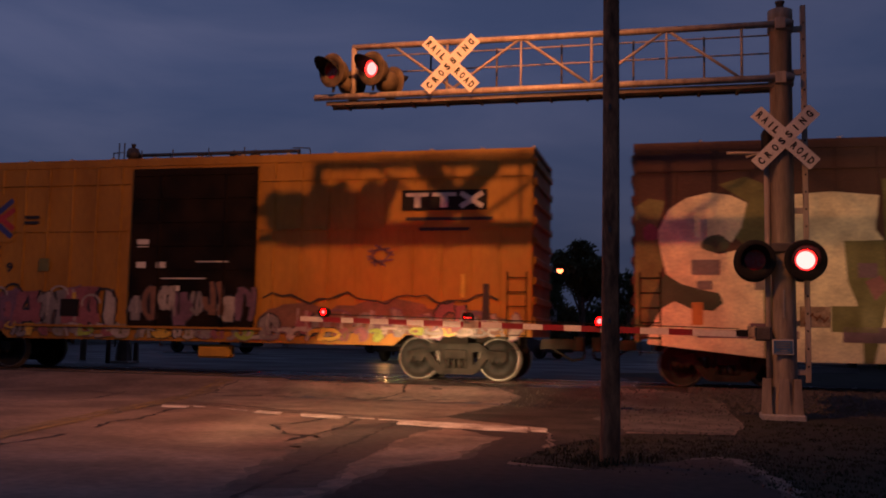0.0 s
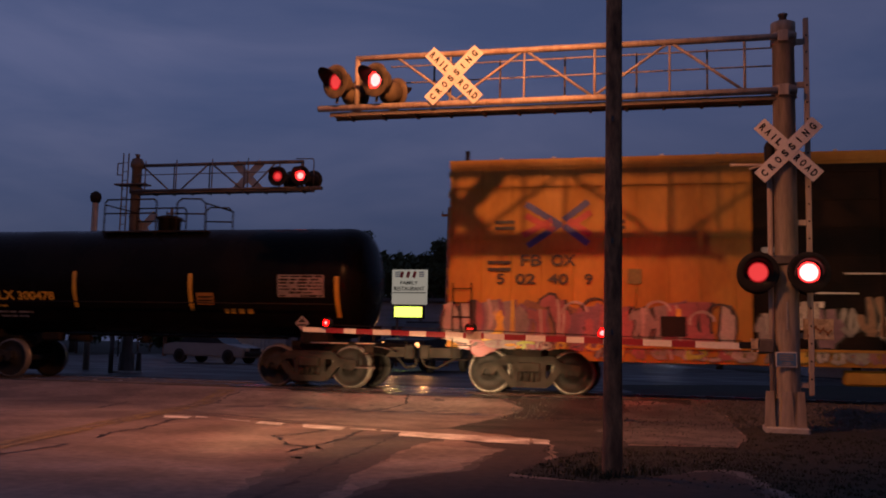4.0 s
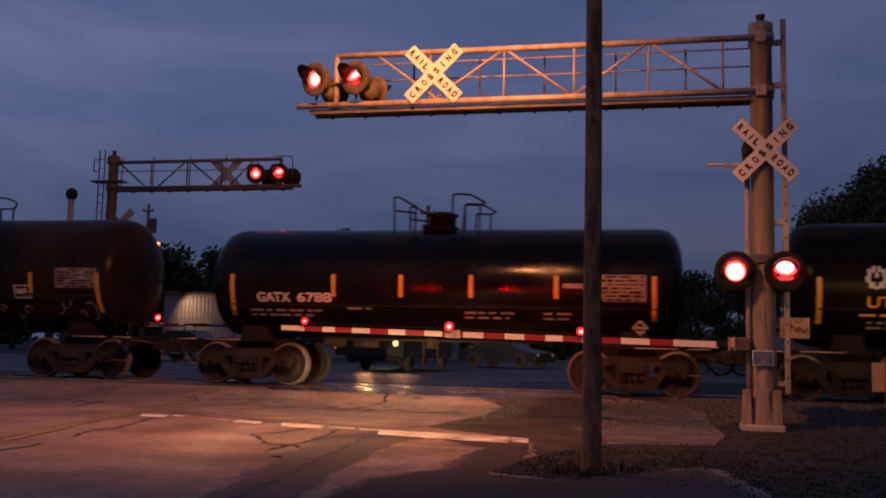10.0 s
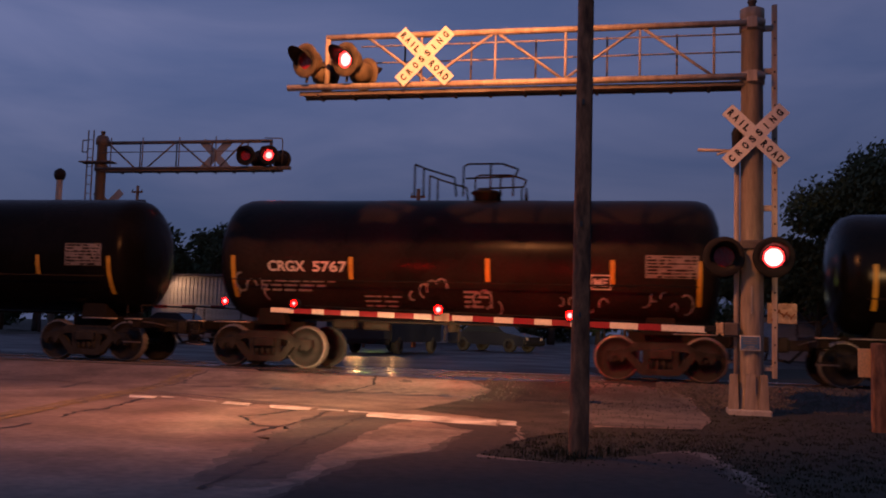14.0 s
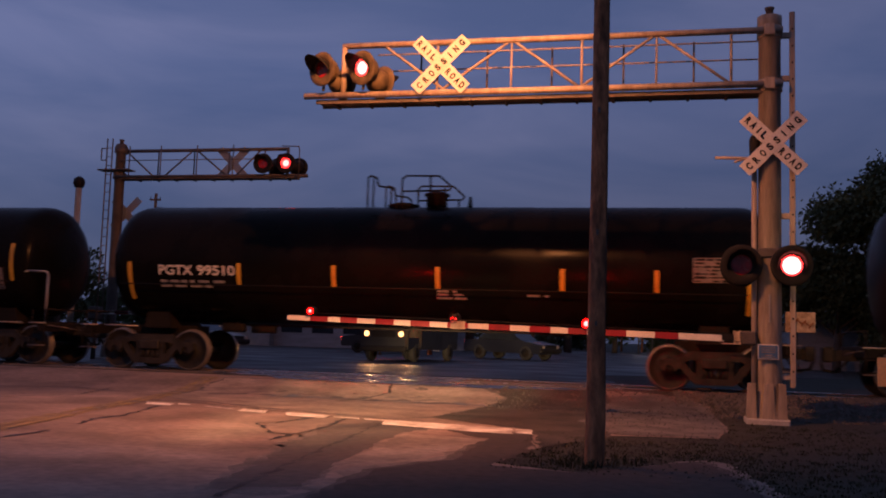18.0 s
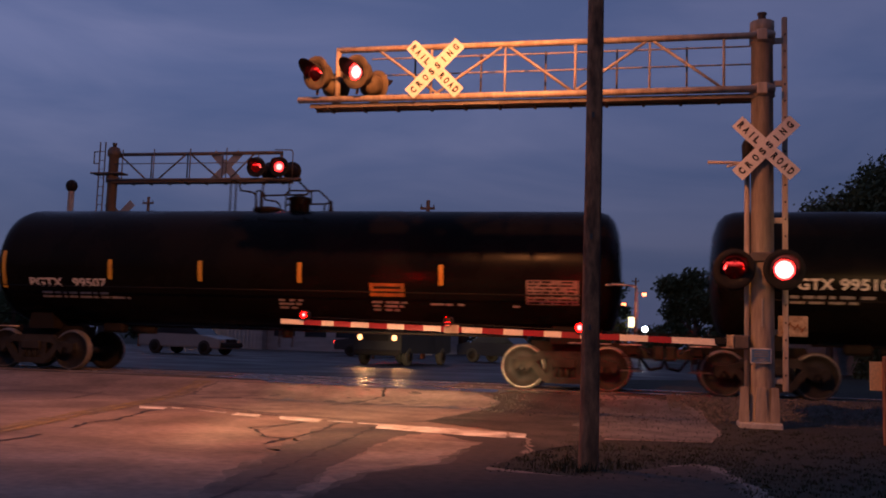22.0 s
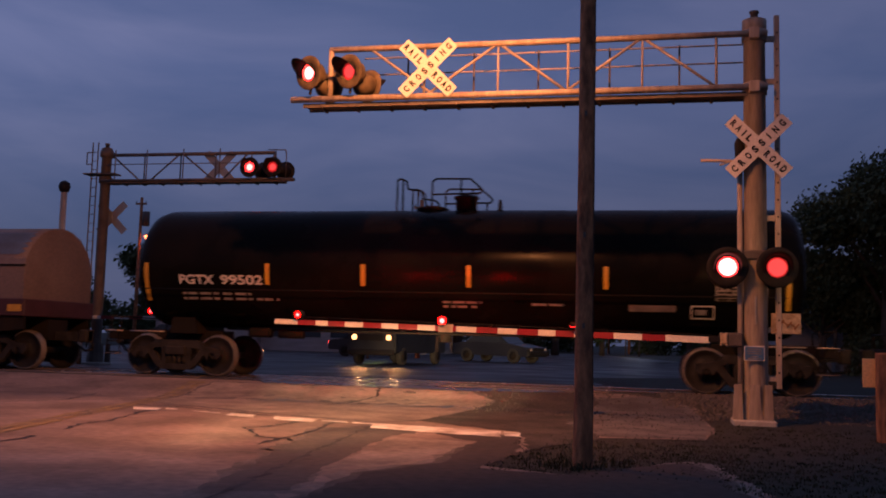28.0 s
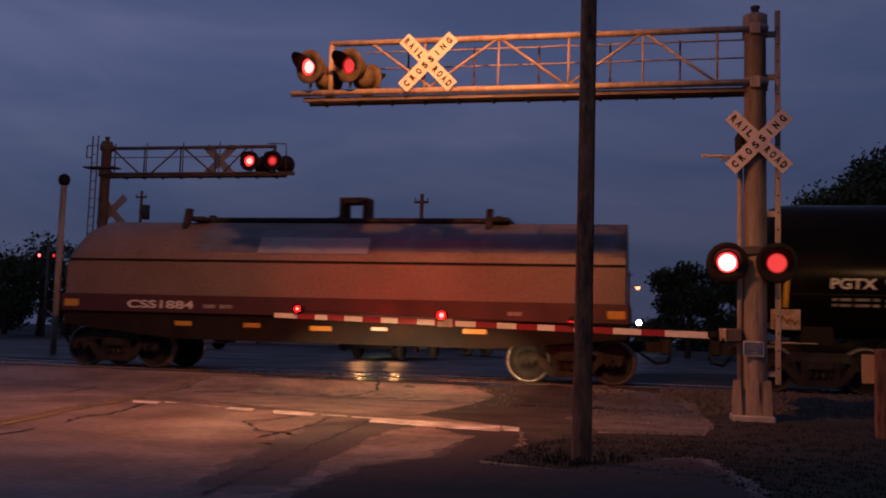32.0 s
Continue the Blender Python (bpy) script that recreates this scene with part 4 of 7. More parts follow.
for a, b, red in cuts:
    hgt = 0.041 + 0.010 * (a + 6.2) / 7.2
    bm = bm_()
    vs = [bm.verts.new((x - 1.25, yy - 0.1, gate_z(x) - 1.31 + s * hgt)) for x in (a, b) for yy in (-0.022, 0.022) for s in (-1, 1)]
    for f in ((0, 1, 3, 2), (4, 6, 7, 5), (0, 4, 5, 1), (2, 3, 7, 6), (0, 2, 6, 4), (1, 5, 7, 3)):
        bm.faces.new([vs[i] for i in f])
    part("arm_stripe", bm, GATE_RED if red else SIGN_WHITE, gate)
part("arm_cable", rod_(bm_(), (-7.1, -0.1, 0.205), (-0.25, -0.1, 0.06), 0.008, n=6), BLACK_PAINT, gate)
part("arm_joint", box(bm_(), (-4.60, -0.13, 0.0), (-4.35, -0.07, 0.13), 0.004), GALV, gate)
for x, ph in ((-5.81, None), (-3.29, 0), (-1.13, 1)):
    z = gate_z(x) - 1.31 + 0.125
    lathe(bm := bm_(), [(-0.045, 0.076), (-0.05, 0.083), (0.15, 0.083), (0.145, 0.076)], "y", (x - 1.25, -0.1, z), 20, close=False)
    rod_(bm, (x - 1.25, -0.1, z - 0.09), (x - 1.25, -0.1, z - 0.06), 0.02)
    shell = part("gate_lamp", bm, BLACK_PAINT, gate, "small red gate lamp")
    lathe(bm := bm_(), [(-0.013, 0.008), (-0.012, 0.026 if ph is None else 0.042), (-0.010, 0.056 if ph is None else 0.073), (0.010, 0.073), (0.012, 0.047), (0.056, 0.047), (0.056, 0.043), (0.016, 0.043), (0.0155, 0.008)], "y", n=18, mis=[1, 0, 3, 3, 3, 3, 3, 2])
    disc = part("lamp_disc", bm, [GATE_GLOW, GATE_CORE, GATE_BACK, BLACK_PAINT], shell, at=pose(x - 1.25, -0.1, z))
    if ph is not None:
        ROTORS.append((disc, ph + 10, pose(x - 1.25, -0.1, z)))
part("counterweight_arm", bar_(bm_(), (0.0, 0.16, 0.02), (1.0, 0.16, 0.24), 0.08, 0.03), GALV, gate)
cw = part("counterweight", box(bm_(), (0.66, 0.08, 0.1), (1.1, 0.13, 0.42), 0.008), DIRTY_TAN, gate, "pale counterweight plate with scrawled paint")
for i in range(6):
    a = (0.72 + 0.055 * i, 0.068, 0.17 + 0.03 * (i * 7 % 5))
    part("scrawl", bar_(bm_(), a, (a[0] + 0.07, 0.068, a[2] + 0.09 * (1 if i % 2 else -0.6)), 0.022, 0.008), RUST_SCRAWL, cw)

far_gate = thing("crossing_gate", pose(-16.08, 25.25, 1.6, 0, 0, 180), "far crossing gate arm lowered beyond the track", "crossing gate")
part("mechanism", box(bm_(), (-0.02, -0.12, -0.22), (0.3, 0.2, 0.16), 0.025), GALV_DARK, far_gate, "dark gate mechanism box")
part("stand", rod_(bm_(), (0.14, 0.04, -1.4), (0.14, 0.04, -0.2), 0.07, n=10), GALV_DARK, far_gate)
for i in range(16):
    x, w_ = -0.02 - 0.45 * i, 0.05 - 0.0008 * i
    part("arm_stripe", box(bm_(), (x - 0.45, -0.02, 0.004 * i - w_), (x, 0.02, 0.004 * i + w_)), SIGN_WHITE if i % 2 == 0 else GATE_RED, far_gate)
for x, ph in ((-7.06, None), (-4.49, 1), (-2.06, 0)):
    shell = part("gate_lamp", lathe(bm_(), [(-0.05, 0.1), (0.03, 0.1)], "y", (x, 0, 0.22), 16, close=False), BLACK_PAINT, far_gate, "small red gate lamp")
    if ph is None:
        part("lamp_disc", lathe(bm_(), [(0.068, 0.01), (0.064, 0.07), (0.05, 0.082)], "y", (x, 0, 0.22), 16), LAMP_FAR, shell)
        continue
    lathe(bm := bm_(), [(-0.013, 0.008), (-0.012, 0.056), (-0.010, 0.09), (0.010, 0.09), (0.013, 0.008)], "y", n=16, mis=[1, 0, 2, 2])
    disc = part("lamp_disc", bm, [GATE_GLOW, GATE_CORE, BLACK_PAINT], shell, at=pose(x, 0, 0.22, 0, 0, 180))
    ROTORS.append((disc, ph + 10, pose(x, 0, 0.22, 0, 0, 180)))

# ---- train ----
CARS, WHEELS = [], []          # (car, place at 16 s), (wheelset, its pose on the truck)
R_W = 0.457


def wheel_mesh():
    bm = bm_()
    rod_(bm, (0, -0.95, 0), (0, 0.95, 0), 0.075, n=14, mi=0)
    for s in (-1, 1):
        prof = [(-0.86, 0.06), (-0.87, 0.13), (-0.80, 0.15), (-0.77, 0.36), (-0.815, 0.385), (-0.823, 0.428), (-0.825, 0.450), (-0.81, R_W), (-0.70, R_W + 0.003), (-0.695, R_W + 0.026), (-0.675, R_W + 0.022), (-0.67, 0.38), (-0.70, 0.36), (-0.71, 0.15), (-0.68, 0.13), (-0.68, 0.06)]
        mis = [0, 0, 0, 0, 0, 1, 1, 1, 1, 1, 0, 0, 0, 0, 0]
        lathe(bm, [(a * s * -1, r) for a, r in prof], "y", n=36, mis=mis)
    for s in (-1, 1):                            # bolts on the bearing cap
        lathe(bm, [(s * 0.95, 0.11), (s * 1.02, 0.10), (s * 1.03, 0.03)], "y", n=10)
        for i in range(3):
            a = 2.1 * i
            rod_(bm, (0.06 * math.cos(a), s * 1.02, 0.06 * math.sin(a)), (0.06 * math.cos(a), s * 1.045, 0.06 * math.sin(a)), 0.018, n=6)
    return mesh_of("wheelset", bm, [WHEEL_RUST, WHEEL_RIM])


def truck_mesh():
    bm = bm_()
    for y0, y1 in ((-1.06, -0.93), (0.93, 1.06)):
        prism(bm, [(-1.08, 0.60), (-0.70, 0.66), (-0.52, 0.80), (0.52, 0.80), (0.70, 0.66), (1.08, 0.60), (1.08, 0.50), (0.72, 0.50), (0.50, 0.62), (-0.50, 0.62), (-0.72, 0.50), (-1.08, 0.50)], y0, y1)
        for s in (-1, 1):
            prism(bm, [(s * 0.74, 0.54), (s * 0.60, 0.60), (s * 0.30, 0.24), (s * 0.44, 0.16)], y0 + 0.01, y1 - 0.01)
            prism(bm, [(s * 0.36, 0.64), (s * 0.24, 0.64), (s * 0.24, 0.20), (s * 0.36, 0.20)], y0 + 0.02, y1 - 0.02)
            prism(bm, [(s * 1.10, 0.62), (s * 0.68, 0.62), (s * 0.68, 0.50), (s * 0.78, 0.36), (s * 0.84, 0.52), (s * 0.94, 0.52), (s * 1.0, 0.36), (s * 1.10, 0.46)], y0 - 0.02, y1)
        prism(bm, [(-0.46, 0.26), (0.46, 0.26), (0.38, 0.13), (-0.38, 0.13)], y0 - 0.01, y1 + 0.01)
    box(bm, (-0.24, -1.12, 0.46), (0.24, 1.12, 0.66), 0.02)
    for s in (-1, 1):
        for i in range(4):
            x = -0.19 + i * 0.126
            rod_(bm, (x, s * 1.0, 0.24), (x, s * 1.0, 0.48), 0.05, n=8)
    box(bm, (-0.2, -0.4, 0.62), (0.2, 0.4, 0.80))
    return mesh_of("truck", bm, CAST_STEEL)


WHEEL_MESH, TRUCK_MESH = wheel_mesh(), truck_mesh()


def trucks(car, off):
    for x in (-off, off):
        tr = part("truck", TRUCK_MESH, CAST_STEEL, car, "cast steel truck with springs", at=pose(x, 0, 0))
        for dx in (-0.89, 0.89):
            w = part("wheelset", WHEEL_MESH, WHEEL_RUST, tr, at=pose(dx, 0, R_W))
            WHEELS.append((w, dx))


def coupler(bm, sg, half, reach):
    box(bm, (min(sg * half, sg * reach), -0.09, 0.70), (max(sg * half, sg * reach), 0.09, 0.92))
    box(bm, (min(sg * (reach - 0.22), sg * reach), -0.17, 0.66), (max(sg * (reach - 0.22), sg * reach), 0.17, 0.98), 0.03)
    return path_(bm, [(sg * (half + 0.05), 0.3, 0.8), (sg * (reach - 0.3), 0.3, 0.45), (sg * (reach - 0.05), 0.22, 0.5), (sg * reach, 0.1, 0.66)], 0.03)


def add_car(name, s, label, category="railroad car"):
    car = thing(name, pose(s + run(0), TRACK_Y, RAIL_Z), label, category, "cars of the freight train")
    CARS.append((car, s))
    return car


def tank_strip(bm, x, w, z0, z1, r, cz, lift=0.006, n=8):
    """A strip that follows the round side of a tank on the -y side."""
    a0, a1 = math.asin((z0 - cz) / r), math.asin((z1 - cz) / r)
    prev_row = None
    for i in range(n + 1):
        a = a0 + (a1 - a0) * i / n
        rows_ = [[bm.verts.new((x + s * w / 2, -(r + d) * math.cos(a), cz + (r + d) * math.sin(a))) for s in (-1, 1)] for d in (0.0, lift)]
        if prev_row:
            bm.faces.new((prev_row[1][0], prev_row[1][1], rows_[1][1], rows_[1][0]))
            for s in (0, 1):
                bm.faces.new((prev_row[0][s], prev_row[1][s], rows_[1][s], rows_[0][s]))
        prev_row = rows_
    return bm


def on_tank(x, z, r, cz, lift=0.004):
    """A pose on the round side for writing: baseline left end at x, z."""
    a = math.asin((z - cz) / r)
    return pose(x, -(r + lift) * math.cos(a), cz + (r + lift) * math.sin(a), 90 - math.degrees(a) * 1.0)


def tank_car(s, half, r, cz, off, label, bars, texts, panels, fittings, skin, name="tank_car", bar_z=(1.55, 2.45), reach=None):
    car = add_car(name, s, label, "tank car")
    lathe(bm := bm_(), [(-half, 0.02), (-half + 0.012, r * 0.36), (-half + 0.06, r * 0.65), (-half + 0.15, r * 0.84), (-half + 0.28, r * 0.945), (-half + 0.46, r * 0.99), (-half + 0.62, r),
                        (-half * 0.34, r), (-half * 0.33, r * 1.004), (half * 0.33, r * 1.004), (half * 0.34, r),
                        (half - 0.62, r), (half - 0.46, r * 0.99), (half - 0.28, r * 0.945), (half - 0.15, r * 0.84), (half - 0.06, r * 0.65), (half - 0.012, r * 0.36), (half, 0.02)], "x", (0, 0, cz), 48)
    part("tank", bm, skin, car, "long cylindrical tank with domed ends")
    reach = reach or half + 1.0
    for sg in (-1, 1):
        part("draft_sill", box(bm_(), (min(sg * (half - 1.9), sg * (half + 0.35)), -0.35, 0.72), (max(sg * (half - 1.9), sg * (half + 0.35)), 0.35, 1.02), 0.015), FRAME_BLACK, car)
        part("saddle", prism(bm_(), [(sg * (off - 0.35), 0.95), (sg * (off + 0.35), 0.95), (sg * (off + 0.25), cz - r * 0.72), (sg * (off - 0.25), cz - r * 0.72)], -0.75, 0.75), FRAME_BLACK, car)
        part("end_sill", box(bm_(), (min(sg * (half + 0.2), sg * (half + 0.4)), -1.35, 0.78), (max(sg * (half + 0.2), sg * (half + 0.4)), 1.35, 1.0), 0.015), FRAME_BLACK, car)
        part("coupler", coupler(bm_(), sg, half + 0.3, reach), CAST_STEEL, car)
    for sg in (-1, 1):
        bm = bm_()
        for x in (half + 0.1, half + 0.42):
            rod_(bm, (sg * x, -1.38, 0.45), (sg * x, -1.38, 1.3 if x < half + 0.3 else 1.0), 0.016, n=6)
        for i in range(3):
            rod_(bm, (sg * (half + 0.1), -1.38, 0.5 + 0.24 * i), (sg * (half + 0.42), -1.38, 0.5 + 0.24 * i), 0.014, n=6)
        part("end_ladder", bm, FRAME_BLACK, car)
        part("sill_step", rod_(bm_(), (sg * (half + 0.04), -1.40, 0.46), (sg * (half + 0.48), -1.40, 0.46), 0.017, n=6), GALV_DARK, car)
        for a, b in ((half + 0.04, half + 0.48), (half - 1.0, half - 0.15)):
            part("sill_grip", rod_(bm_(), (sg * a, -1.40, 0.98), (sg * b, -1.40, 0.98), 0.015, n=6), GALV, car, "pale hand grip along the sill")
        part("lever", path_(bm_(), [(sg * (half + 0.46), -1.3, 0.92), (sg * (half + 0.5), -0.9, 0.9), (sg * (half + 0.62), -0.25, 0.82)], 0.014), GALV_DARK, car)
        path_(bm := bm_(), [(sg * (half + 0.4), -1.3, 1.0), (sg * (half + 0.4), -1.3, 1.3), (sg * (half + 0.4), 1.3, 1.3), (sg * (half + 0.4), 1.3, 1.0)], 0.018)
        part("end_rail", bm, FRAME_BLACK, car)
    rod_(bm := bm_(), (-half + 0.5, -r - 0.06, cz - 0.55), (half - 0.5, -r - 0.06, cz - 0.55), 0.016, n=6)
    part("side_rail", bm, FRAME_BLACK, car)
    low = cz - r
    rod_(bm := bm_(), (-0.2, -0.2, low - 0.2), (-0.2, -0.2, low + 0.1), 0.13)
    for dx in (-0.16, 0.16):
        rod_(bm, (-0.2 + dx, -0.3, low - 0.42), (-0.2 + dx, -0.3, low + 0.05), 0.018, n=6)
    box(bm, (-half + 2.6, -0.5, low - 0.2), (-half + 3.15, -0.2, low + 0.02), 0.05)
    rod_(bm, (-half + 3.3, -0.3, low - 0.12), (-half + 3.9, -0.3, low - 0.12), 0.09)
    rod_(bm, (-half + 2, -0.3, low - 0.02), (half - 2, -0.3, low - 0.02), 0.025)
    part("valve_gear", bm, FRAME_BLACK, car, "brake gear and bottom outlet under the tank")
    for x in bars:
        edge = abs(x if isinstance(x, float) else x[0]) > half - 1.0
        tall = bar_z if edge else (bar_z[0] + 0.42, bar_z[1])
        if not isinstance(x, float):             # (place, lower end, upper end)
            x, tall = x[0], x[1:]
        xx = max(min(x, half - 0.45), -half + 0.45)
        skin_r = r * (1 if abs(xx) < half - 0.62 else 1 - 0.010 * (abs(xx) - half + 0.62) / 0.16)
        part("reflector", tank_strip(bm_(), xx, 0.095, *tall, skin_r if edge else r * 1.004, cz, 0.012), YELLOW_TAPE, car, "yellow reflective strip")
    for body, x, z, h, w, m in texts:
        letters(body, h, m, car, on_tank(x, z, r * 1.004, cz), width=w)
    rows_of = []
    for x, z, w, h, m in panels:                 # large panels are blocks of small print
        if h < 0.4 or m is not BARS_GREY:
            rows_of.append((x, z, w, h, m))
            continue
        rows_of.append((x, z, w, h, PRINT_BACK))
        r_ = random.Random(int(abs(x * 31 + s * 7)))
        for i in range(7):
            u = 0.04
            while u < 0.92:
                v = min(u + r_.uniform(0.05, 0.24), 0.96)
                if r_.random() < 0.85:
                    rows_of.append((x - w / 2 + w * (u + v) / 2, z + h * (0.42 - i / 7), w * (v - u), h * r_.choice((0.05, 0.07, 0.09)), FRAME_BLACK))
                u = v + r_.uniform(0.02, 0.06)
    for x, z, w, h, m in rows_of:
        part("data_panel" if h > 0.12 else "print_bar", tank_strip(bm_(), x, w, z - h / 2, z + h / 2, r * 1.004, cz, 0.004 if m in (PRINT_BACK, ORANGE_PLATE) else 0.007), m, car)
    top = cz + r
    fittings(car, top)
    trucks(car, off)
    return car


def manway(car, x, top, r, h):
    lathe(bm := bm_(), [(top - 0.1, r), (top + h, r), (top + h + 0.01, r + 0.05), (top + h + 0.06, r + 0.05), (top + h + 0.11, r * 0.6), (top + h + 0.12, 0.03)], "z", (x, 0, 0), 20)
    part("manway", bm, FRAME_BLACK, car, "domed manway cover")


def placard(car, x, z):
    """A diamond board in a bracket under the side of the tank."""
    diamond = lambda h: [(x - h, z), (x, z - h), (x + h, z), (x, z + h)]
    board = part("placard", prism(bm_(), diamond(0.165), -1.372, -1.36), BARS_GREY, car, "white diamond placard")
    part("emblem", prism(bm_(), [(x - 0.09, z + 0.02), (x + 0.09, z + 0.02), (x, z + 0.12)], -1.376, -1.373), SIGN_BLACK, board)
    part("print_bar", box(bm_(), (x - 0.1, -1.376, z - 0.06), (x + 0.1, -1.373, z - 0.02)), SIGN_BLACK, board)
    part("bracket", box(bm_(), (x - 0.02, -1.355, 0.98), (x + 0.02, -1.34, z + 0.1)), FRAME_BLACK, car)


def fit_railed_top(car, top):
    placard(car, 4.31, 1.40)
    bm = bm_()
    for y0, y1 in ((-0.74, -0.42), (0.42, 0.74)):
        box(bm, (-1.25, y0, top - 0.13), (1.55, y1, top - 0.09), 0.008)
    part("walkway", bm, FRAME_BLACK, car, "narrow top platform")
    for y in (-0.72, 0.72):
        for pts in ([(-1.2, -0.2), (-1.2, 0.60), (-1.14, 0.68), (0.14, 0.68), (0.2, 0.60), (0.2, -0.2)], [(-1.2, 0.34), (0.2, 0.34)],
                    [(0.75, -0.2), (0.75, 0.58), (0.86, 0.68), (1.38, 0.66), (1.5, 0.54), (1.5, -0.2)], [(0.75, 0.32), (1.5, 0.30)]):
            part("railing", path_(bm_(), [(x, y, top + z) for x, z in pts], 0.02), FRAME_BLACK, car)
    for x in (-1.2, 1.5):
        part("end_rail", rod_(bm_(), (x, -0.72, top + 0.56), (x, 0.72, top + 0.56), 0.018, n=6), FRAME_BLACK, car)
    manway(car, 0.15, top, 0.28, 0.26)


def fit_gatx(car, top):
    placard(car, 4.39, 1.39)
    for y in (-0.72, 0.72):
        for pts in ([(-1.0, -0.15), (-1.02, 0.66), (-0.9, 0.66), (-0.62, 0.50), (-0.52, 0.46), (-0.52, -0.15)], [(-1.0, 0.36), (-0.52, 0.30)],
                    [(0.32, -0.15), (0.32, 0.70), (0.42, 0.72), (0.72, 0.70), (1.05, 0.52), (0.96, 0.46), (0.6, 0.48), (0.55, -0.15)], [(0.92, -0.15), (0.94, 0.46)]):
            part("railing", path_(bm_(), [(x, y, top + z) for x, z in pts], 0.022), FRAME_BLACK, car)
    manway(car, -0.05, top, 0.30, 0.30)
    box(bm := bm_(), (-0.42, -0.5, top - 0.06), (0.3, 0.5, top + 0.08), 0.02)
    part("valve_plate", bm, FRAME_BLACK, car)


def fit_crgx(car, top):
    rails = [[(-1.05, 0), (-1.05, 0.72), (-0.75, 0.6), (-0.15, 0.42), (-0.1, 0)], [(0.05, 0), (0.05, 0.66), (0.15, 0.72), (0.9, 0.72), (1.25, 0.6), (1.2, 0.44), (0.1, 0.4)], [(-0.85, 0), (-0.85, 0.62)], [(0.65, 0), (0.65, 0.7)], [(1.15, 0), (1.15, 0.46)]]
    for y, pts in [(-0.75, p) for p in rails] + [(0.75, p) for p in rails]:
        part("railing", path_(bm_(), [(x, y, top + z) for x, z in pts], 0.022), FRAME_BLACK, car)
    manway(car, 0.45, top, 0.3, 0.14)
    rod_(bm := bm_(), (1.35, 0, top - 0.05), (1.35, 0, top + 0.3), 0.05, 0.02)
    part("relief_valve", bm, FRAME_BLACK, car)


def fit_long_tank(car, top, dx=0.0):
    for y in (-0.72, 0.72):
        for pts in ([(-1.27, -0.1), (-1.27, 0.60), (-1.2, 0.64), (-1.06, 0.58), (-1.02, 0.40), (-0.72, 0.36), (-0.63, 0.28), (-0.59, -0.1)], [(-1.14, -0.1), (-1.14, 0.62)],
                    [(-0.47, -0.1), (-0.47, 0.56), (-0.38, 0.63), (0.39, 0.62), (0.66, 0.38), (0.62, 0.30), (-0.44, 0.28)], [(0.18, 0.30), (0.18, 0.62)], [(0.53, -0.1), (0.53, 0.31)]):
            part("railing", path_(bm_(), [(x + dx, y, top + z) for x, z in pts], 0.022), FRAME_BLACK, car)
    manway(car, -0.61 + dx, top, 0.32, 0.0)
    manway(car, 0.17 + dx, top, 0.24, 0.26)
    rod_(bm := bm_(), (0.95 + dx, 0, top - 0.05), (0.95 + dx, 0, top + 0.26), 0.07, 0.03)
    part("relief_valve", bm, FRAME_BLACK, car)


def small_print(x, z, w, n, m=None, gap=0.10, h=0.045):
    """Rows of words too small to read: short bars with gaps between them."""
    r_, out = random.Random(int(abs(x) * 97 + n)), []
    for i in range(n):
        u, end = 0.0, w * (1 - 0.13 * (i % 3))
        while u < end - 0.05:
            v = min(r_.uniform(0.09, 0.34), end - u)
            out.append((x + u + v / 2, z - gap * i, v, h, m or BARS_GREY))
            u += v + r_.uniform(0.035, 0.11)
    return out


Z = RAIL_Z
tank_car(28.77, 5.55, 1.285, 2.375, 4.39, "black tank car with yellow lettering and reflective strips",
         (-5.0, (-1.53, 1.70, 2.54), (1.49, 1.66, 2.50), 5.05), [("UTLX", -4.12, 1.86, 0.24, 0.93, STENCIL_YELLOW), ("300478", -3.10, 1.86, 0.22, 1.0, STENCIL_YELLOW)],
         small_print(-4.25, 1.72, 0.8, 1, STENCIL_YELLOW) + small_print(-4.1, 1.58, 1.3, 2) + [(1.85, 1.93, 0.43, 0.27, ORANGE_PLATE), (1.85, 1.97, 0.34, 0.035, FRAME_BLACK), (1.85, 1.89, 0.34, 0.035, FRAME_BLACK), (4.2, 2.23, 1.1, 0.5, BARS_GREY), *[(-3.95 + dx, 2.44 + dz, ww, hh, STENCIL) for dx, dz, ww, hh in ((-0.05, 0.17, 0.05, 0.12), (0.05, 0.17, 0.05, 0.12), (-0.13, 0.1, 0.06, 0.14), (0.13, 0.1, 0.06, 0.14), (-0.16, -0.03, 0.08, 0.12), (0.16, -0.03, 0.08, 0.12), (0.0, 0.05, 0.05, 0.1), (-0.09, -0.14, 0.1, 0.12), (0.09, -0.14, 0.1, 0.12), (0.0, -0.19, 0.06, 0.07))]]
         + small_print(2.3, 1.66, 0.7, 1, STENCIL_YELLOW, h=0.1), fit_railed_top, TANK_BLACK)
tank_car(15.93, 5.28, 1.25, 2.32, 4.24, "black tank car with white lettering and a glossy side",
         (-4.6, -2.21, -0.68, 0.86, 2.67, 4.67), [("GATX", -4.0, 1.84, 0.23, 0.78, STENCIL), ("6788", -3.06, 1.84, 0.23, 0.8, STENCIL)],
         small_print(-4.2, 1.66, 1.7, 2) + small_print(-1.9, 1.72, 0.6, 1) + small_print(0.7, 1.66, 1.1, 2) + small_print(2.4, 1.66, 0.6, 2) + [(3.98, 2.2, 1.06, 0.55, BARS_GREY), (3.02, 2.24, 0.42, 0.10, BARS_GREY)], fit_gatx, TANK_GLOSS)
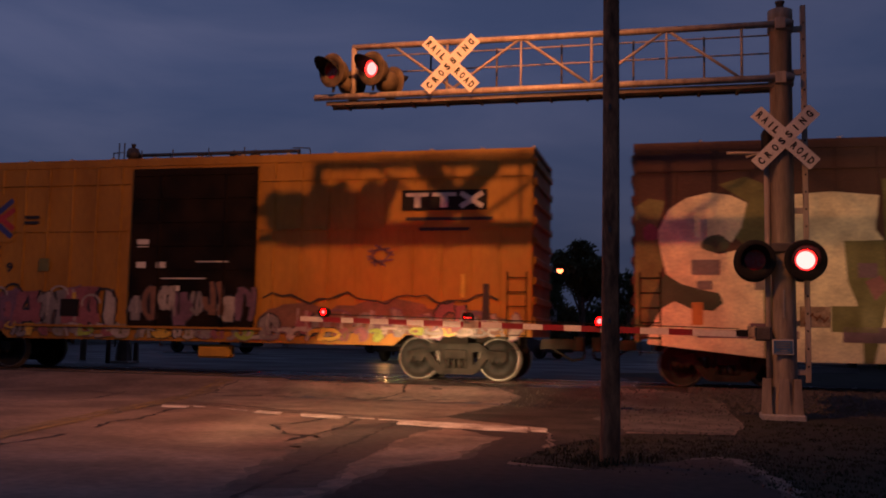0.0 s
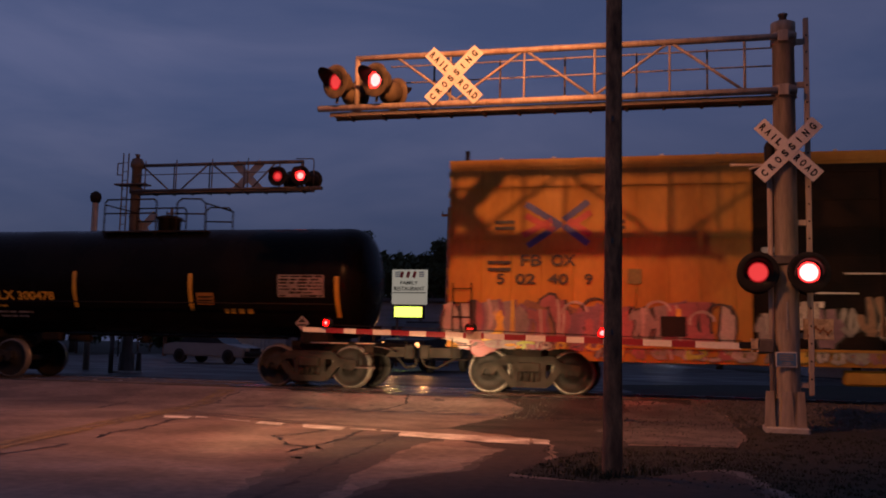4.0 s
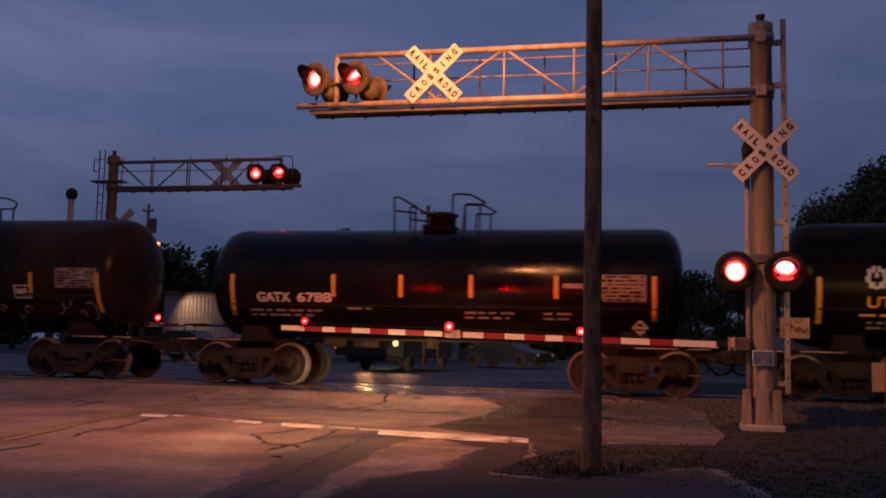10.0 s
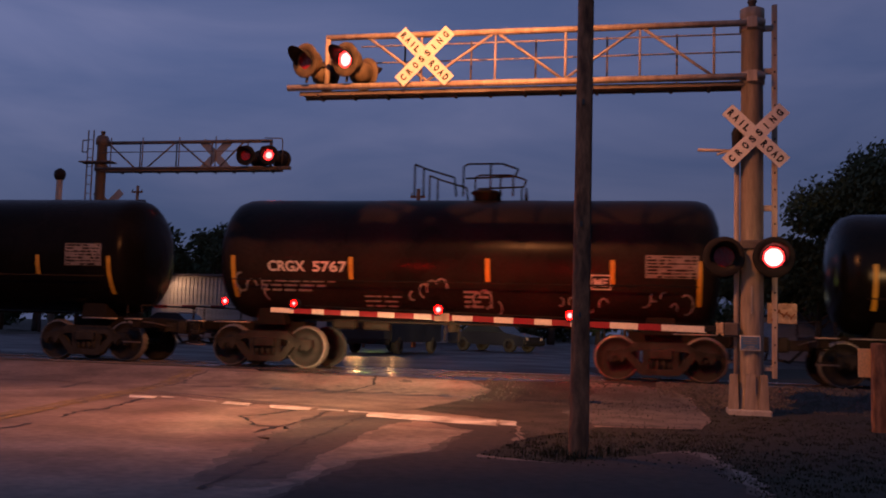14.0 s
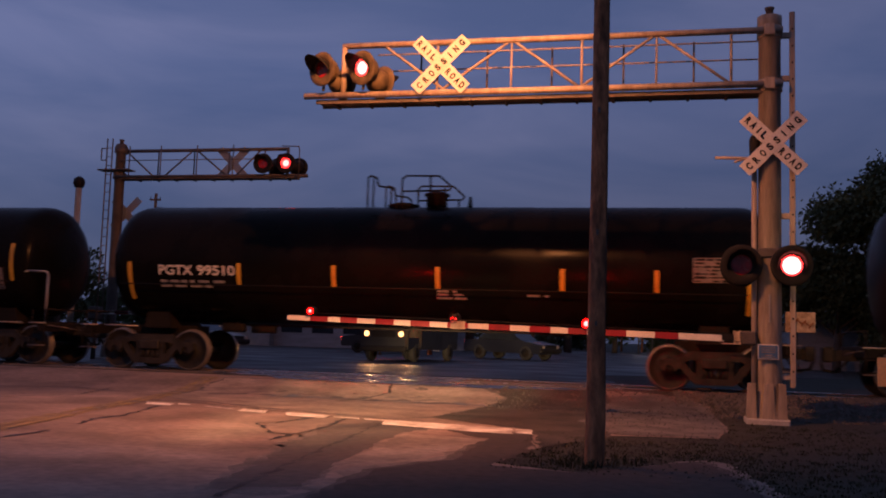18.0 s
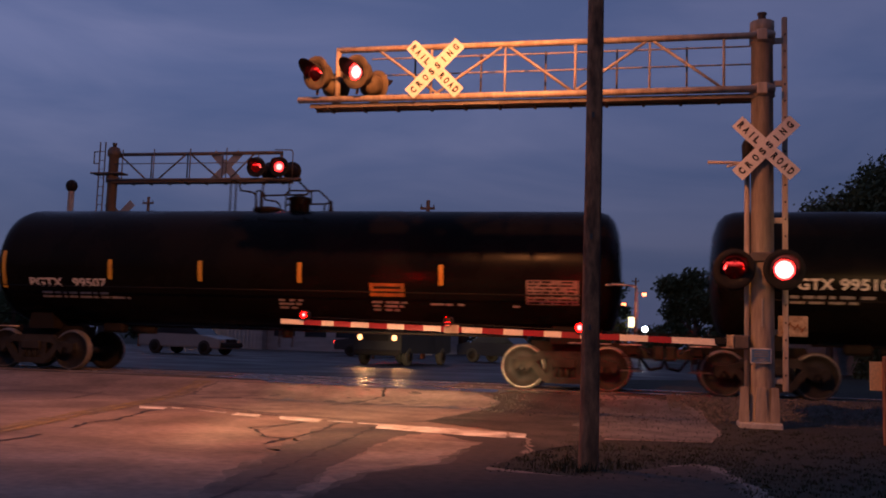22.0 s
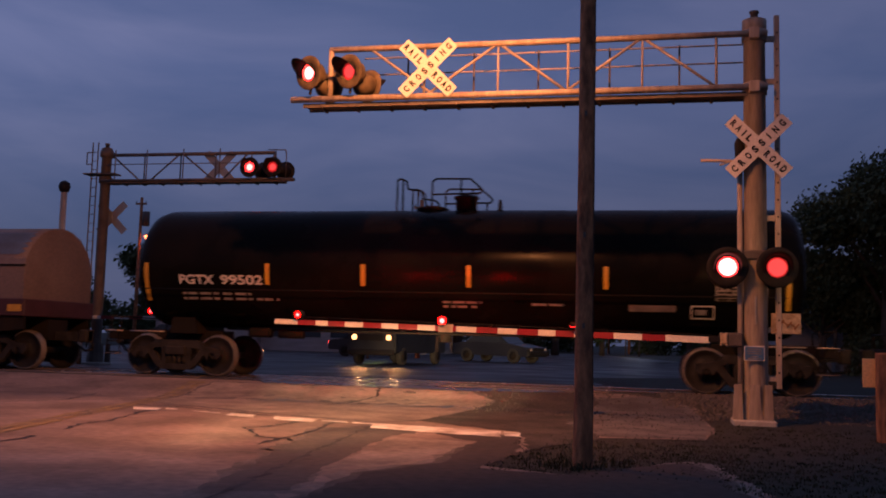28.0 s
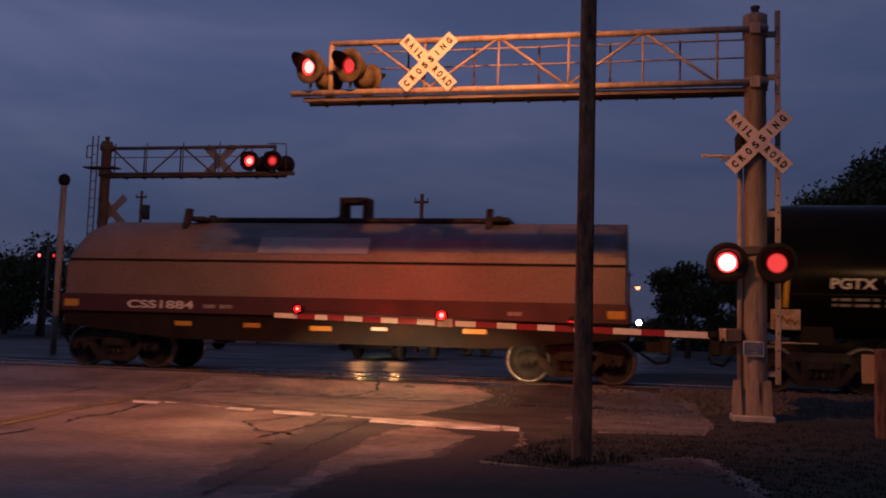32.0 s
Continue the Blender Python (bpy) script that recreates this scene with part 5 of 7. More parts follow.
tank_car(2.95, 5.53, 1.385, 2.475, 4.3, "dusty black tank car with white lettering and stained panels",
         (-5.0, -2.27, 0.73, 3.32, 5.05), [("CRGX", -4.17, 2.12, 0.24, 0.86, STENCIL), ("5767", -3.14, 2.12, 0.24, 0.78, STENCIL), ("ME", 2.94, 1.91, 0.18, 0.28, STENCIL)],
         small_print(-4.35, 1.92, 1.7, 3) + small_print(-2.0, 1.62, 0.95, 3, h=0.03) + [(4.5, 2.33, 1.05, 0.46, BARS_GREY), (3.08, 2.14, 0.42, 0.025, STENCIL), (3.08, 1.86, 0.42, 0.025, STENCIL), (2.88, 2.0, 0.025, 0.28, STENCIL), (3.28, 2.0, 0.025, 0.28, STENCIL)] + small_print(0.2, 1.75, 0.6, 4, h=0.05), fit_crgx, TANK_DUSTY)
def tank_scrawl(car, pts, width, r, cz, mat):
    """A sprayed line along points (x, z) that follows the round side of a tank."""
    bm = bm_()
    prev_pair = None
    for i, (x, z) in enumerate(pts):
        (xa, za), (xb, zb) = pts[max(i - 1, 0)], pts[min(i + 1, len(pts) - 1)]
        d = math.hypot(xb - xa, zb - za) or 1
        pair = []
        for g in (-1, 1):
            zz = z + g * (xb - xa) / d * width / 2
            a = math.asin(max(min((zz - cz) / r, 1), -1))
            pair.append(bm.verts.new((x - g * (zb - za) / d * width / 2, -(r * 1.004 + 0.007) * math.cos(a), cz + (r * 1.004 + 0.007) * math.sin(a))))
        if prev_pair:
            bm.faces.new((prev_pair[0], pair[0], pair[1], prev_pair[1]))
        prev_pair = pair
    part("scrawl", bm, mat, car)


rnd = random.Random(77)
for x0, z0, n_ in ((-5.0, 1.75, 5), (-0.9, 1.72, 4), (0.5, 1.5, 3), (2.3, 1.45, 5), (4.0, 1.6, 5)):
    for i in range(n_):                          # faint scrawled loops low on the dusty tank
        cx, cz_, rr, a0 = x0 + 0.2 * i + rnd.uniform(-0.05, 0.05), z0 + rnd.uniform(-0.12, 0.15), rnd.uniform(0.08, 0.2), rnd.uniform(0, 6.28)
        tank_scrawl(CARS[-1][0], [(cx + rr * 0.7 * math.cos(a0 + 0.5 * q), cz_ + rr * math.sin(a0 + 0.5 * q)) for q in range(rnd.choice((5, 7, 9)))], 0.035, 1.385, 2.475, BARS_GREY)
LONG_TANKS = (
    (-12.05, 0.0, ((-6.72, 1.61, 2.44), (-4.02, 1.95, 2.44), (-1.78, 1.95, 2.42), (0.555, 1.95, 2.42), (3.21, 1.95, 2.41), (5.12, 1.94, 2.41), (6.93, 1.55, 2.40)),
     [("PGTX", -5.98, 2.16, 0.23, 0.84, STENCIL), ("99510", -5.03, 2.16, 0.23, 0.92, STENCIL)],
     small_print(-5.95, 2.02, 1.57, 2, h=0.06) + small_print(0.54, 1.91, 0.42, 1) + small_print(0.54, 1.84, 0.6, 1) + small_print(0.53, 1.77, 0.74, 1) + small_print(2.48, 1.85, 0.45, 1) + [(6.29, 2.43, 0.92, 0.5, BARS_GREY)]),
    (-28.72, -0.3, ((-7.08, 1.89, 2.75), (-4.15, 2.12, 2.57), (-1.9, 2.11, 2.57), (0.475, 2.12, 2.56), (3.665, 2.11, 2.55), (6.82, 1.96, 2.84)),
     [("PGTX", -6.25, 1.93, 0.22, 0.86, STENCIL), ("99507", -5.13, 1.93, 0.22, 0.87, STENCIL)],
     small_print(-5.98, 1.80, 1.75, 1, h=0.05) + small_print(-5.98, 1.71, 2.25, 1, h=0.05) + small_print(-0.06, 1.74, 0.6, 3, gap=0.08) + small_print(2.11, 1.74, 0.8, 3, gap=0.08) + small_print(3.41, 1.72, 0.74, 1) + small_print(5.2, 1.71, 0.2, 1)
     + [(2.46, 2.0, 0.78, 0.28, ORANGE_PLATE), (2.46, 2.05, 0.6, 0.05, FRAME_BLACK), (2.46, 1.95, 0.5, 0.04, FRAME_BLACK), (6.03, 2.01, 1.09, 0.5, BARS_GREY)]),
    (-45.57, 0.0, ((-7.06, 1.69, 2.53), (-4.02, 2.07, 2.53), (-1.81, 2.07, 2.53), (0.515, 2.07, 2.53), (3.38, 2.07, 2.53), (6.95, 1.7, 2.55)),
     [("PGTX", -6.13, 2.06, 0.22, 0.84, STENCIL), ("99502", -5.13, 2.06, 0.22, 1.0, STENCIL)],
     small_print(-6.08, 1.86, 1.65, 1, h=0.05) + small_print(-6.08, 1.75, 2.3, 1, h=0.05) + small_print(-0.06, 1.76, 0.85, 2, gap=0.09) + small_print(1.84, 1.74, 0.7, 1)
     + [(4.31, 1.70, 0.94, 0.13, PRINT_BACK), (6.05, 2.11, 1.0, 0.48, BARS_GREY), (5.31, 1.76, 0.46, 0.025, STENCIL), (5.31, 1.52, 0.46, 0.025, STENCIL), (5.09, 1.64, 0.025, 0.24, STENCIL), (5.53, 1.64, 0.025, 0.24, STENCIL)] + small_print(5.17, 1.64, 0.28, 1, h=0.1)))
for s, shift, bars, texts, panels in LONG_TANKS:
    tank_car(s, 7.4, 1.39, 2.49, 6.28, "long plain black tank car with white lettering and yellow strips", bars, texts, panels,
             (lambda car, top, dx=shift: fit_long_tank(car, top, dx)), TANK_BLACK, reach=8.32)
    if shift:                                    # bent white grab rail at each end
        for sg in (-1, 1):
            path_(bm := bm_(), [(sg * 7.75, -1.25, 1.0), (sg * 7.75, -1.25, 2.12), (sg * 7.70, -1.25, 2.19), (sg * 7.25, -1.25, 2.21), (sg * 6.95, -1.25, 2.15)], 0.024)
            part("grab_rail", bm, SIGN_BACK, CARS[-1][0], "white bent grab rail")


def side_panel(bm, x0, x1, z0, z1, y, lift=0.006):
    return box(bm, (x0, -y - lift, z0), (x1, -y, z1))


def boxcar(s, half, top, off, label, skin, door, name="boxcar"):
    car = add_car(name, s, label, "boxcar")
    y = 1.46
    bm = bm_()
    box(bm, (-half, -y, 0.95), (half, y, top - 0.10), 0.02)
    part("body", bm, skin, car)
    bm = bm_()
    prism(bm, [(-off + 1.3, 0.72), (off - 1.3, 0.72), (off - 1.0, 0.96), (half, 0.96), (half, 1.02), (-half, 1.02), (-half, 0.96), (-off + 1.0, 0.96)], -y - 0.012, -y + 0.03)
    prism(bm, [(-off + 1.3, 0.72), (off - 1.3, 0.72), (off - 1.0, 0.96), (half, 0.96), (half, 1.02), (-half, 1.02), (-half, 0.96), (-off + 1.0, 0.96)], y - 0.03, y + 0.012)
    part("side_sill", bm, skin, car)
    bm = bm_()
    for sg in (-1, 1):
        bx = [(-half - 0.01, top - 0.2), (half + 0.01, top - 0.2), (half + 0.01, top - 0.02), (-half - 0.01, top - 0.02)]
        prism(bm, bx, sg * (y + 0.02), sg * (y - 0.05))
    part("roof_rail", bm, skin, car)
    bm = bm_()
    n = 14
    for i in range(n):
        x0, x1 = -half + 2 * half * i / n, -half + 2 * half * (i + 1) / n
        vs = [[bm.verts.new((x, yy, zz)) for yy, zz in ((-y, top - 0.06), (0, top + 0.04), (y, top - 0.06))] for x in (x0 + 0.02, x1 - 0.02)]
        for j in (0, 1):
            bm.faces.new((vs[0][j], vs[0][j + 1], vs[1][j + 1], vs[1][j]))
        box(bm, (x1 - 0.03, -y, top - 0.06), (x1 + 0.03, y, top + 0.02))
    part("roof", bm, GALV, car, "ribbed metal roof")
    for i in range(25):
        x = -half + 0.05 + (2 * half - 0.1) * i / 24
        if abs(x - (door[0] + door[1]) / 2) > (door[1] - door[0]) / 2 + 0.2:
            part("side_post", box(bm_(), (x - 0.028, -y - 0.03, 1.02), (x + 0.028, -y, top - 0.2), 0.008), skin, car)
    for z in (top - 0.62, top - 1.72):
        for a, b in ((-half, door[0] - 0.15), (door[1] + 0.05, half)):
            part("side_seam", box(bm_(), (a + 0.02, -y - 0.036, z), (b, -y, z + 0.035)), skin, car)
    d = part("door", box(bm_(), (door[0], -y - 0.075, 1.02), (door[1], -y - 0.02, top - 0.28), 0.01), DOOR_BLACK, car, "black plug door")
    for i in range(7):
        z = 1.25 + i * (top - 1.7) / 6
        part("door_rib", box(bm_(), (door[0] + 0.05, -y - 0.095, z), (door[1] - 0.05, -y - 0.075, z + 0.04)), DOOR_BLACK, d)
    for x in (door[0] + 0.75, door[1] - 0.75):
        part("door_rod", rod_(bm_(), (x, -y - 0.11, 1.05), (x, -y - 0.11, top - 0.4), 0.02, n=7), DOOR_BLACK, d)
    part("door_track", box(bm_(), (door[0] - 3.0, -y - 0.09, 1.0), (door[1] + 0.2, -y - 0.01, 1.05)), skin, car)
    bm = bm_()
    box(bm, (-half + 0.4, -0.35, 0.70), (half - 0.4, 0.35, 0.96))
    for sg in (-1, 1):
        box(bm, (sg * off - 0.3, -1.3, 0.78), (sg * off + 0.3, 1.3, 0.96))
    part("underframe", bm, FRAME_BLACK, car)
    for sg in (-1, 1):
        part("coupler", coupler(bm_(), sg, half, half + 0.95), CAST_STEEL, car)
    for sg in (-1, 1):
        for i in range(9):
            part("end_rib", box(bm_(), (min(sg * half, sg * (half + 0.06)), -y + 0.1, 1.2 + i * 0.42), (max(sg * half, sg * (half + 0.06)), y - 0.1, 1.38 + i * 0.42), 0.03), skin, car)
        bm = bm_()
        for x in (half - 0.12, half - 0.52):
            rod_(bm, (sg * x, -y - 0.06, 0.62), (sg * x, -y - 0.06, 2.3), 0.014, n=6)
        for i in range(6):
            rod_(bm, (sg * (half - 0.12), -y - 0.06, 0.68 + 0.3 * i), (sg * (half - 0.52), -y - 0.06, 0.68 + 0.3 * i), 0.012, n=6)
        part("side_ladder", bm, FRAME_BLACK, car)
    bm = bm_()
    for sg in (-1, 1):
        box(bm, (sg * (half - 2.3) - 0.25, -y - 0.014, 1.06), (sg * (half - 2.3) + 0.25, -y - 0.002, 1.2))
    part("reflector", bm, YELLOW_TAPE, car)
    trucks(car, off)
    return car, y


GRAF = {k: paint("graffiti_" + k, c, 0.55, 0, tuple(x * 0.55 for x in c), 2.5, 0.7, 18, 0.03) for k, c in
        {"pink": (0.27, 0.09, 0.10), "white": (0.38, 0.34, 0.30), "silver": (0.86, 0.77, 0.50), "black": (0.025, 0.02, 0.022), "yellow": (0.62, 0.42, 0.05), "mauve": (0.17, 0.09, 0.13), "lime": (0.30, 0.42, 0.05),
         "olive": (0.16, 0.15, 0.04), "blue": (0.04, 0.06, 0.24), "red": (0.42, 0.04, 0.04), "grey": (0.22, 0.20, 0.19), "green": (0.04, 0.07, 0.035), "dust": (0.20, 0.10, 0.055), "orange": (0.55, 0.24, 0.05)}.items()}
LAYER = [0]


def blob(car, pts, y, colour, z_lift=None, name="graffiti_shape"):
    """A flat painted shape on a car's side."""
    LAYER[0] += 1
    lift = (0.037 + 0.0006 * (LAYER[0] % 80)) if z_lift is None else z_lift
    bm = bm_()
    bm.faces.new([bm.verts.new((x, -y - lift, z)) for x, z in pts])
    return part(name, bm, GRAF[colour], car)


def ellipse(cx, cz_, rx, rz, n=18, wob=0.0, seed=0, a0=0, a1=360):
    rnd = random.Random(seed)
    return [(cx + rx * math.cos(radians(a)) * (1 + rnd.uniform(-wob, wob)), cz_ + rz * math.sin(radians(a)) * (1 + rnd.uniform(-wob, wob))) for a in [a0 + (a1 - a0) * i / n for i in range(n + (a1 - a0 < 360))]]


yellow_car, SIDE = boxcar(44.15, 7.75, 4.95, 6.06, "yellow-orange boxcar with a black door and graffiti along the bottom", BOX_YELLOW, (-1.58, 1.54))
c = yellow_car
rnd = random.Random(21)
def ribbon_mark(car, pts, width, colour, lift, name="graffiti_stroke"):
    """One painted stroke along the points (x, z), of uneven width, on a car's side."""
    r_ = random.Random(len(pts) + int(abs(pts[0][0]) * 1000))
    bm = bm_()
    prev_pair = None
    for i, (x, z) in enumerate(pts):
        (xa, za), (xb, zb) = pts[max(i - 1, 0)], pts[min(i + 1, len(pts) - 1)]
        d = math.hypot(xb - xa, zb - za) or 1
        w_ = width * r_.uniform(0.7, 1.3) / 2
        pair = [bm.verts.new((x - g * (zb - za) / d * w_, -SIDE - lift, z + g * (xb - xa) / d * w_)) for g in (-1, 1)]
        if prev_pair:
            bm.faces.new((prev_pair[0], pair[0], pair[1], prev_pair[1]))
        prev_pair = pair
    return part(name, bm, GRAF[colour], car)


def tangle(car, x, z, w, h, seed, fill, edge, lift=0.040, shine=None):
    """A knot of sprayed strokes that spells nothing: curved and upright ones, each with a dark edge and a paler fill."""
    r_ = random.Random(seed)
    t = min(w, h) * r_.uniform(0.24, 0.36)
    lines = []
    for k in range(r_.choice((1, 2, 2))):        # uprights
        u, lean, bow_ = r_.uniform(-0.45, 0.45), r_.uniform(-0.2, 0.25), r_.uniform(-0.12, 0.12)
        lines.append([(x + (u + lean * v + bow_ * (1 - 4 * v * v)) * w, z + v * h) for v in (-0.5, -0.25, 0, 0.25, 0.5)])
    a0, sweep, rx, rz = r_.uniform(0, 6.28), r_.uniform(2.2, 4.6) * r_.choice((-1, 1)), r_.uniform(0.3, 0.5), r_.uniform(0.28, 0.5)
    lines.append([(x + rx * w * math.cos(a0 + sweep * q / 9), z + rz * h * math.sin(a0 + sweep * q / 9)) for q in range(10)])
    for k, pts in enumerate(lines):
        ribbon_mark(car, pts, t * 1.5, edge, lift + 0.0008 * k)
        ribbon_mark(car, pts, t, fill, lift + 0.003 + 0.0008 * k)
        if shine and k == 0:
            ribbon_mark(car, [(a - t * 0.15, b + t * 0.12) for a, b in pts[1:]], t * 0.25, shine, lift + 0.006)


def spray(car, x, z, w, h, seed, colour, lift=0.0375):
    """A ragged field of thin sprayed colour behind the letters."""
    return blob(car, ellipse(x, z, w / 2, h / 2, 26, 0.16, seed), SIDE, colour, lift, "graffiti_field")


for x, z, w_, h_, k in ((-7.05, 1.35, 1.2, 1.1, "pink"), (-5.7, 1.45, 1.9, 1.0, "dust"), (-3.9, 1.2, 1.8, 0.7, "dust"), (2.6, 1.25, 1.9, 0.7, "dust"), (4.6, 1.3, 2.6, 0.75, "dust"), (6.4, 1.2, 1.7, 0.6, "dust")):
    spray(c, x, z, w_, h_, int(x * 10) + 100, k, 0.0372 + 0.0002 * (int(x * 10) % 5))
for i in range(13):                              # tall letters over the sill, from the end of the car to the door
    x = -7.35 + 0.45 * i + rnd.uniform(-0.05, 0.05)
    tangle(c, x, 1.42 + rnd.uniform(-0.08, 0.12), rnd.uniform(0.55, 0.9), rnd.uniform(0.6, 1.0), 40 + i * 3, rnd.choice(["pink", "white", "pink", "grey", "yellow", "mauve"]), rnd.choice(["black", "black", "mauve"]), 0.040 + 0.001 * (i % 4), rnd.choice(["white", "white", None]))
for i in range(18):                              # smaller ones beyond the door
    x = 1.95 + 0.31 * i + rnd.uniform(-0.06, 0.06)
    tangle(c, x, 1.2 + rnd.uniform(-0.1, 0.14), rnd.uniform(0.36, 0.62), rnd.uniform(0.32, 0.6), 90 + i * 5, rnd.choice(["pink", "grey", "mauve", "dust", "white"]), rnd.choice(["mauve", "black", "dust"]), 0.040 + 0.001 * (i % 4), rnd.choice(["white", None, None]))
for i in range(44):                              # pale letters along the sill
    x = -7.4 + 0.335 * i + rnd.uniform(-0.06, 0.06)
    deep = abs(x) < 4.6
    tangle(c, x, 0.93 if deep else 1.03, rnd.uniform(0.30, 0.55), 0.28 if deep else 0.16, 300 + i * 3, rnd.choice(["white", "white", "yellow", "pink", "lime", "grey"]), rnd.choice(["black", "mauve", "olive"]), 0.046 + 0.001 * (i % 3))
for i in range(8):                               # on the door
    tangle(c, -1.35 + 0.38 * i, 1.45 + 0.12 * (i % 3), 0.36 + 0.1 * (i % 2), 0.55 + 0.2 * (i % 2), 500 + i * 3, ("grey", "dust", "white", "mauve")[i % 4], "black", 0.100 + 0.001 * (i % 3), "white" if i % 3 == 0 else None)
wave = [(1.75 + 0.22 * i, 1.72 + 0.09 * math.sin(i * 0.9) + 0.05 * math.sin(i * 2.3)) for i in range(25)]
ribbon_mark(c, wave, 0.035, "black", 0.052, "scrawl")
for i, (x, z) in enumerate(((-5.05, 1.72), (-4.65, 1.8), (-3.4, 1.75), (-2.2, 1.7), (-2.55, 1.55))):
    bow = [(x + 0.24 * math.cos(a * 0.5), z + 0.2 * math.sin(a * 0.5)) for a in range(8)]
    ribbon_mark(c, bow, 0.05, ("white", "black", "white", "black", "white")[i], 0.053, "scrawl")
for x, z0, z1, w_, k in ((6.28, 1.75, 2.25, 0.10, "yellow"), (6.78, 1.3, 2.05, 0.14, "black"), (-7.2, 1.15, 1.95, 0.13, "black"), (-6.35, 1.3, 1.95, 0.09, "yellow"), (-3.0, 1.3, 1.8, 0.09, "yellow")):
    ribbon_mark(c, [(x, z0), (x, z1)], w_, k, 0.054, "yellow_stripe" if k == "yellow" else "dark_slot")
logo = part("logo_panel", side_panel(bm_(), -6.18, -4.75, 3.0, 4.1, SIDE + 0.03), BOX_YELLOW, c)
for (x0, z0), (x1, z1), m in (((-6.1, 3.96), (-5.35, 3.5), "blue"), ((-6.1, 3.72), (-5.5, 3.4), "red"), ((-5.35, 3.55), (-6.05, 3.08), "blue"), ((-5.55, 3.62), (-6.15, 3.3), "red"),
                              ((-5.3, 3.62), (-4.8, 4.0), "blue"), ((-5.2, 3.48), (-4.75, 3.78), "red"), ((-5.3, 3.5), (-4.8, 3.12), "blue"), ((-5.2, 3.62), (-4.75, 3.3), "red")):
    part("logo_stroke", bar_(bm_(), (x0, -SIDE - 0.042, z0), (x1, -SIDE - 0.042, z1), 0.13, 0.008), GRAF[m], logo)
plate_ = part("name_panel", side_panel(bm_(), 4.9, 6.78, 3.62, 4.06, SIDE + 0.03), BLACK_PAINT, c, "black panel with white shapes")
for x0, x1, z0, z1 in ((5.0, 5.5, 3.92, 4.0), (5.18, 5.32, 3.68, 3.92), (5.58, 6.1, 3.92, 4.0), (5.76, 5.92, 3.68, 3.92)):
    part("mark", box(bm_(), (x0, -SIDE - 0.042, z0), (x1, -SIDE - 0.036, z1)), STENCIL, plate_)
for s_ in (-1, 1):
    part("mark", bar_(bm_(), (6.2, -SIDE - 0.040, 3.84 + 0.15 * s_), (6.68, -SIDE - 0.040, 3.84 - 0.15 * s_), 0.11, 0.006), STENCIL, plate_)
for w_, x_, wid in (("FB", -6.2, 0.45), ("OX", -5.55, 0.5)):
    letters(w_, 0.24, GRAF["black"], c, pose(x_, -SIDE - 0.045, 2.66) @ FACE, width=wid)
for w_, x_, wid in (("5", -6.7, 0.17), ("02", -6.3, 0.42), ("40", -5.62, 0.42), ("9", -4.87, 0.17)):
    letters(w_, 0.22, GRAF["black"], c, pose(x_, -SIDE - 0.045, 2.28) @ FACE, width=wid)
for x, z, w in ((5.0, 3.4, 1.9), (5.3, 3.18, 1.1), (-6.75, 3.55, 0.42), (-6.75, 3.42, 0.42), (-4.45, 3.55, 0.4), (-4.45, 3.42, 0.4), (-6.9, 2.7, 0.5), (-6.9, 2.55, 0.5)):
    part("print_bar", side_panel(bm_(), x, x + w, z, z + 0.07, SIDE + 0.04), GRAF["black"], c)
for x, z, w, h in ((-1.4, 2.35, 0.24, 0.16), (-0.9, 2.35, 0.24, 0.16), (-0.75, 2.12, 1.1, 0.03), (0.1, 2.5, 0.8, 0.03), (-0.4, 1.85, 0.12, 0.12), (-0.4, 1.65, 0.12, 0.12), (-1.4, 2.85, 0.3, 0.18)):
    part("stencil_mark", side_panel(bm_(), x, x + w, z, z + h, SIDE + 0.085), STENCIL, c)
for ang in range(0, 300, 45):
    a = radians(ang)
    part("scrawl", bar_(bm_(), (4.45 + 0.3 * math.cos(a), -SIDE - 0.045, 2.65 + 0.22 * math.sin(a)), (4.45 + 0.3 * math.cos(a + 2), -SIDE - 0.045, 2.65 + 0.25 * math.sin(a + 2)), 0.04, 0.006), GRAF["mauve"], c)
part("placard", side_panel(bm_(), -3.35, -2.85, 1.25, 1.65, SIDE + 0.06), BLACK_PAINT, c, "black square placard")
part("placard", side_panel(bm_(), -4.0, -3.72, 2.3, 2.6, SIDE + 0.04), GRAF["olive"], c)
part("yellow_box", box(bm_(), (0.1, -1.32, 0.36), (0.88, -1.0, 0.66), 0.04), YELLOW_TAPE, c, "yellow box under the sill")
part("hand_brake", rod_(bm_(), (-7.5, -0.9, 4.9), (-7.5, -0.9, 5.25), 0.05), FRAME_BLACK, c)

white_car, _ = boxcar(63.2, 9.23, 4.96, 7.4, "brown boxcar with huge white bubble-letter graffiti", BOX_BROWN, (-1.5, 1.5))
w = white_car


def on_w(*pts):
    """Painted outline on the brown car, from a drawing 1000 wide."""
    return [(-9.46 + 0.005726 * u, 5.24 - 0.00622 * v) for u, v in pts]


blob(w, on_w((45, 260), (90, 232), (150, 240), (120, 330), (140, 450), (110, 560), (60, 700), (45, 700)), SIDE, "olive", 0.037)
blob(w, on_w((330, 190), (420, 165), (480, 190), (500, 360), (480, 430), (380, 360), (430, 250)), SIDE, "olive", 0.0375)
blob(w, on_w((120, 345), (160, 270), (220, 232), (300, 215), (370, 225), (425, 250), (405, 330), (372, 378), (330, 350), (290, 365), (285, 400), (330, 415), (400, 400), (476, 430), (476, 742), (85, 705), (110, 590), (165, 520), (140, 440)), SIDE, "silver", 0.039)
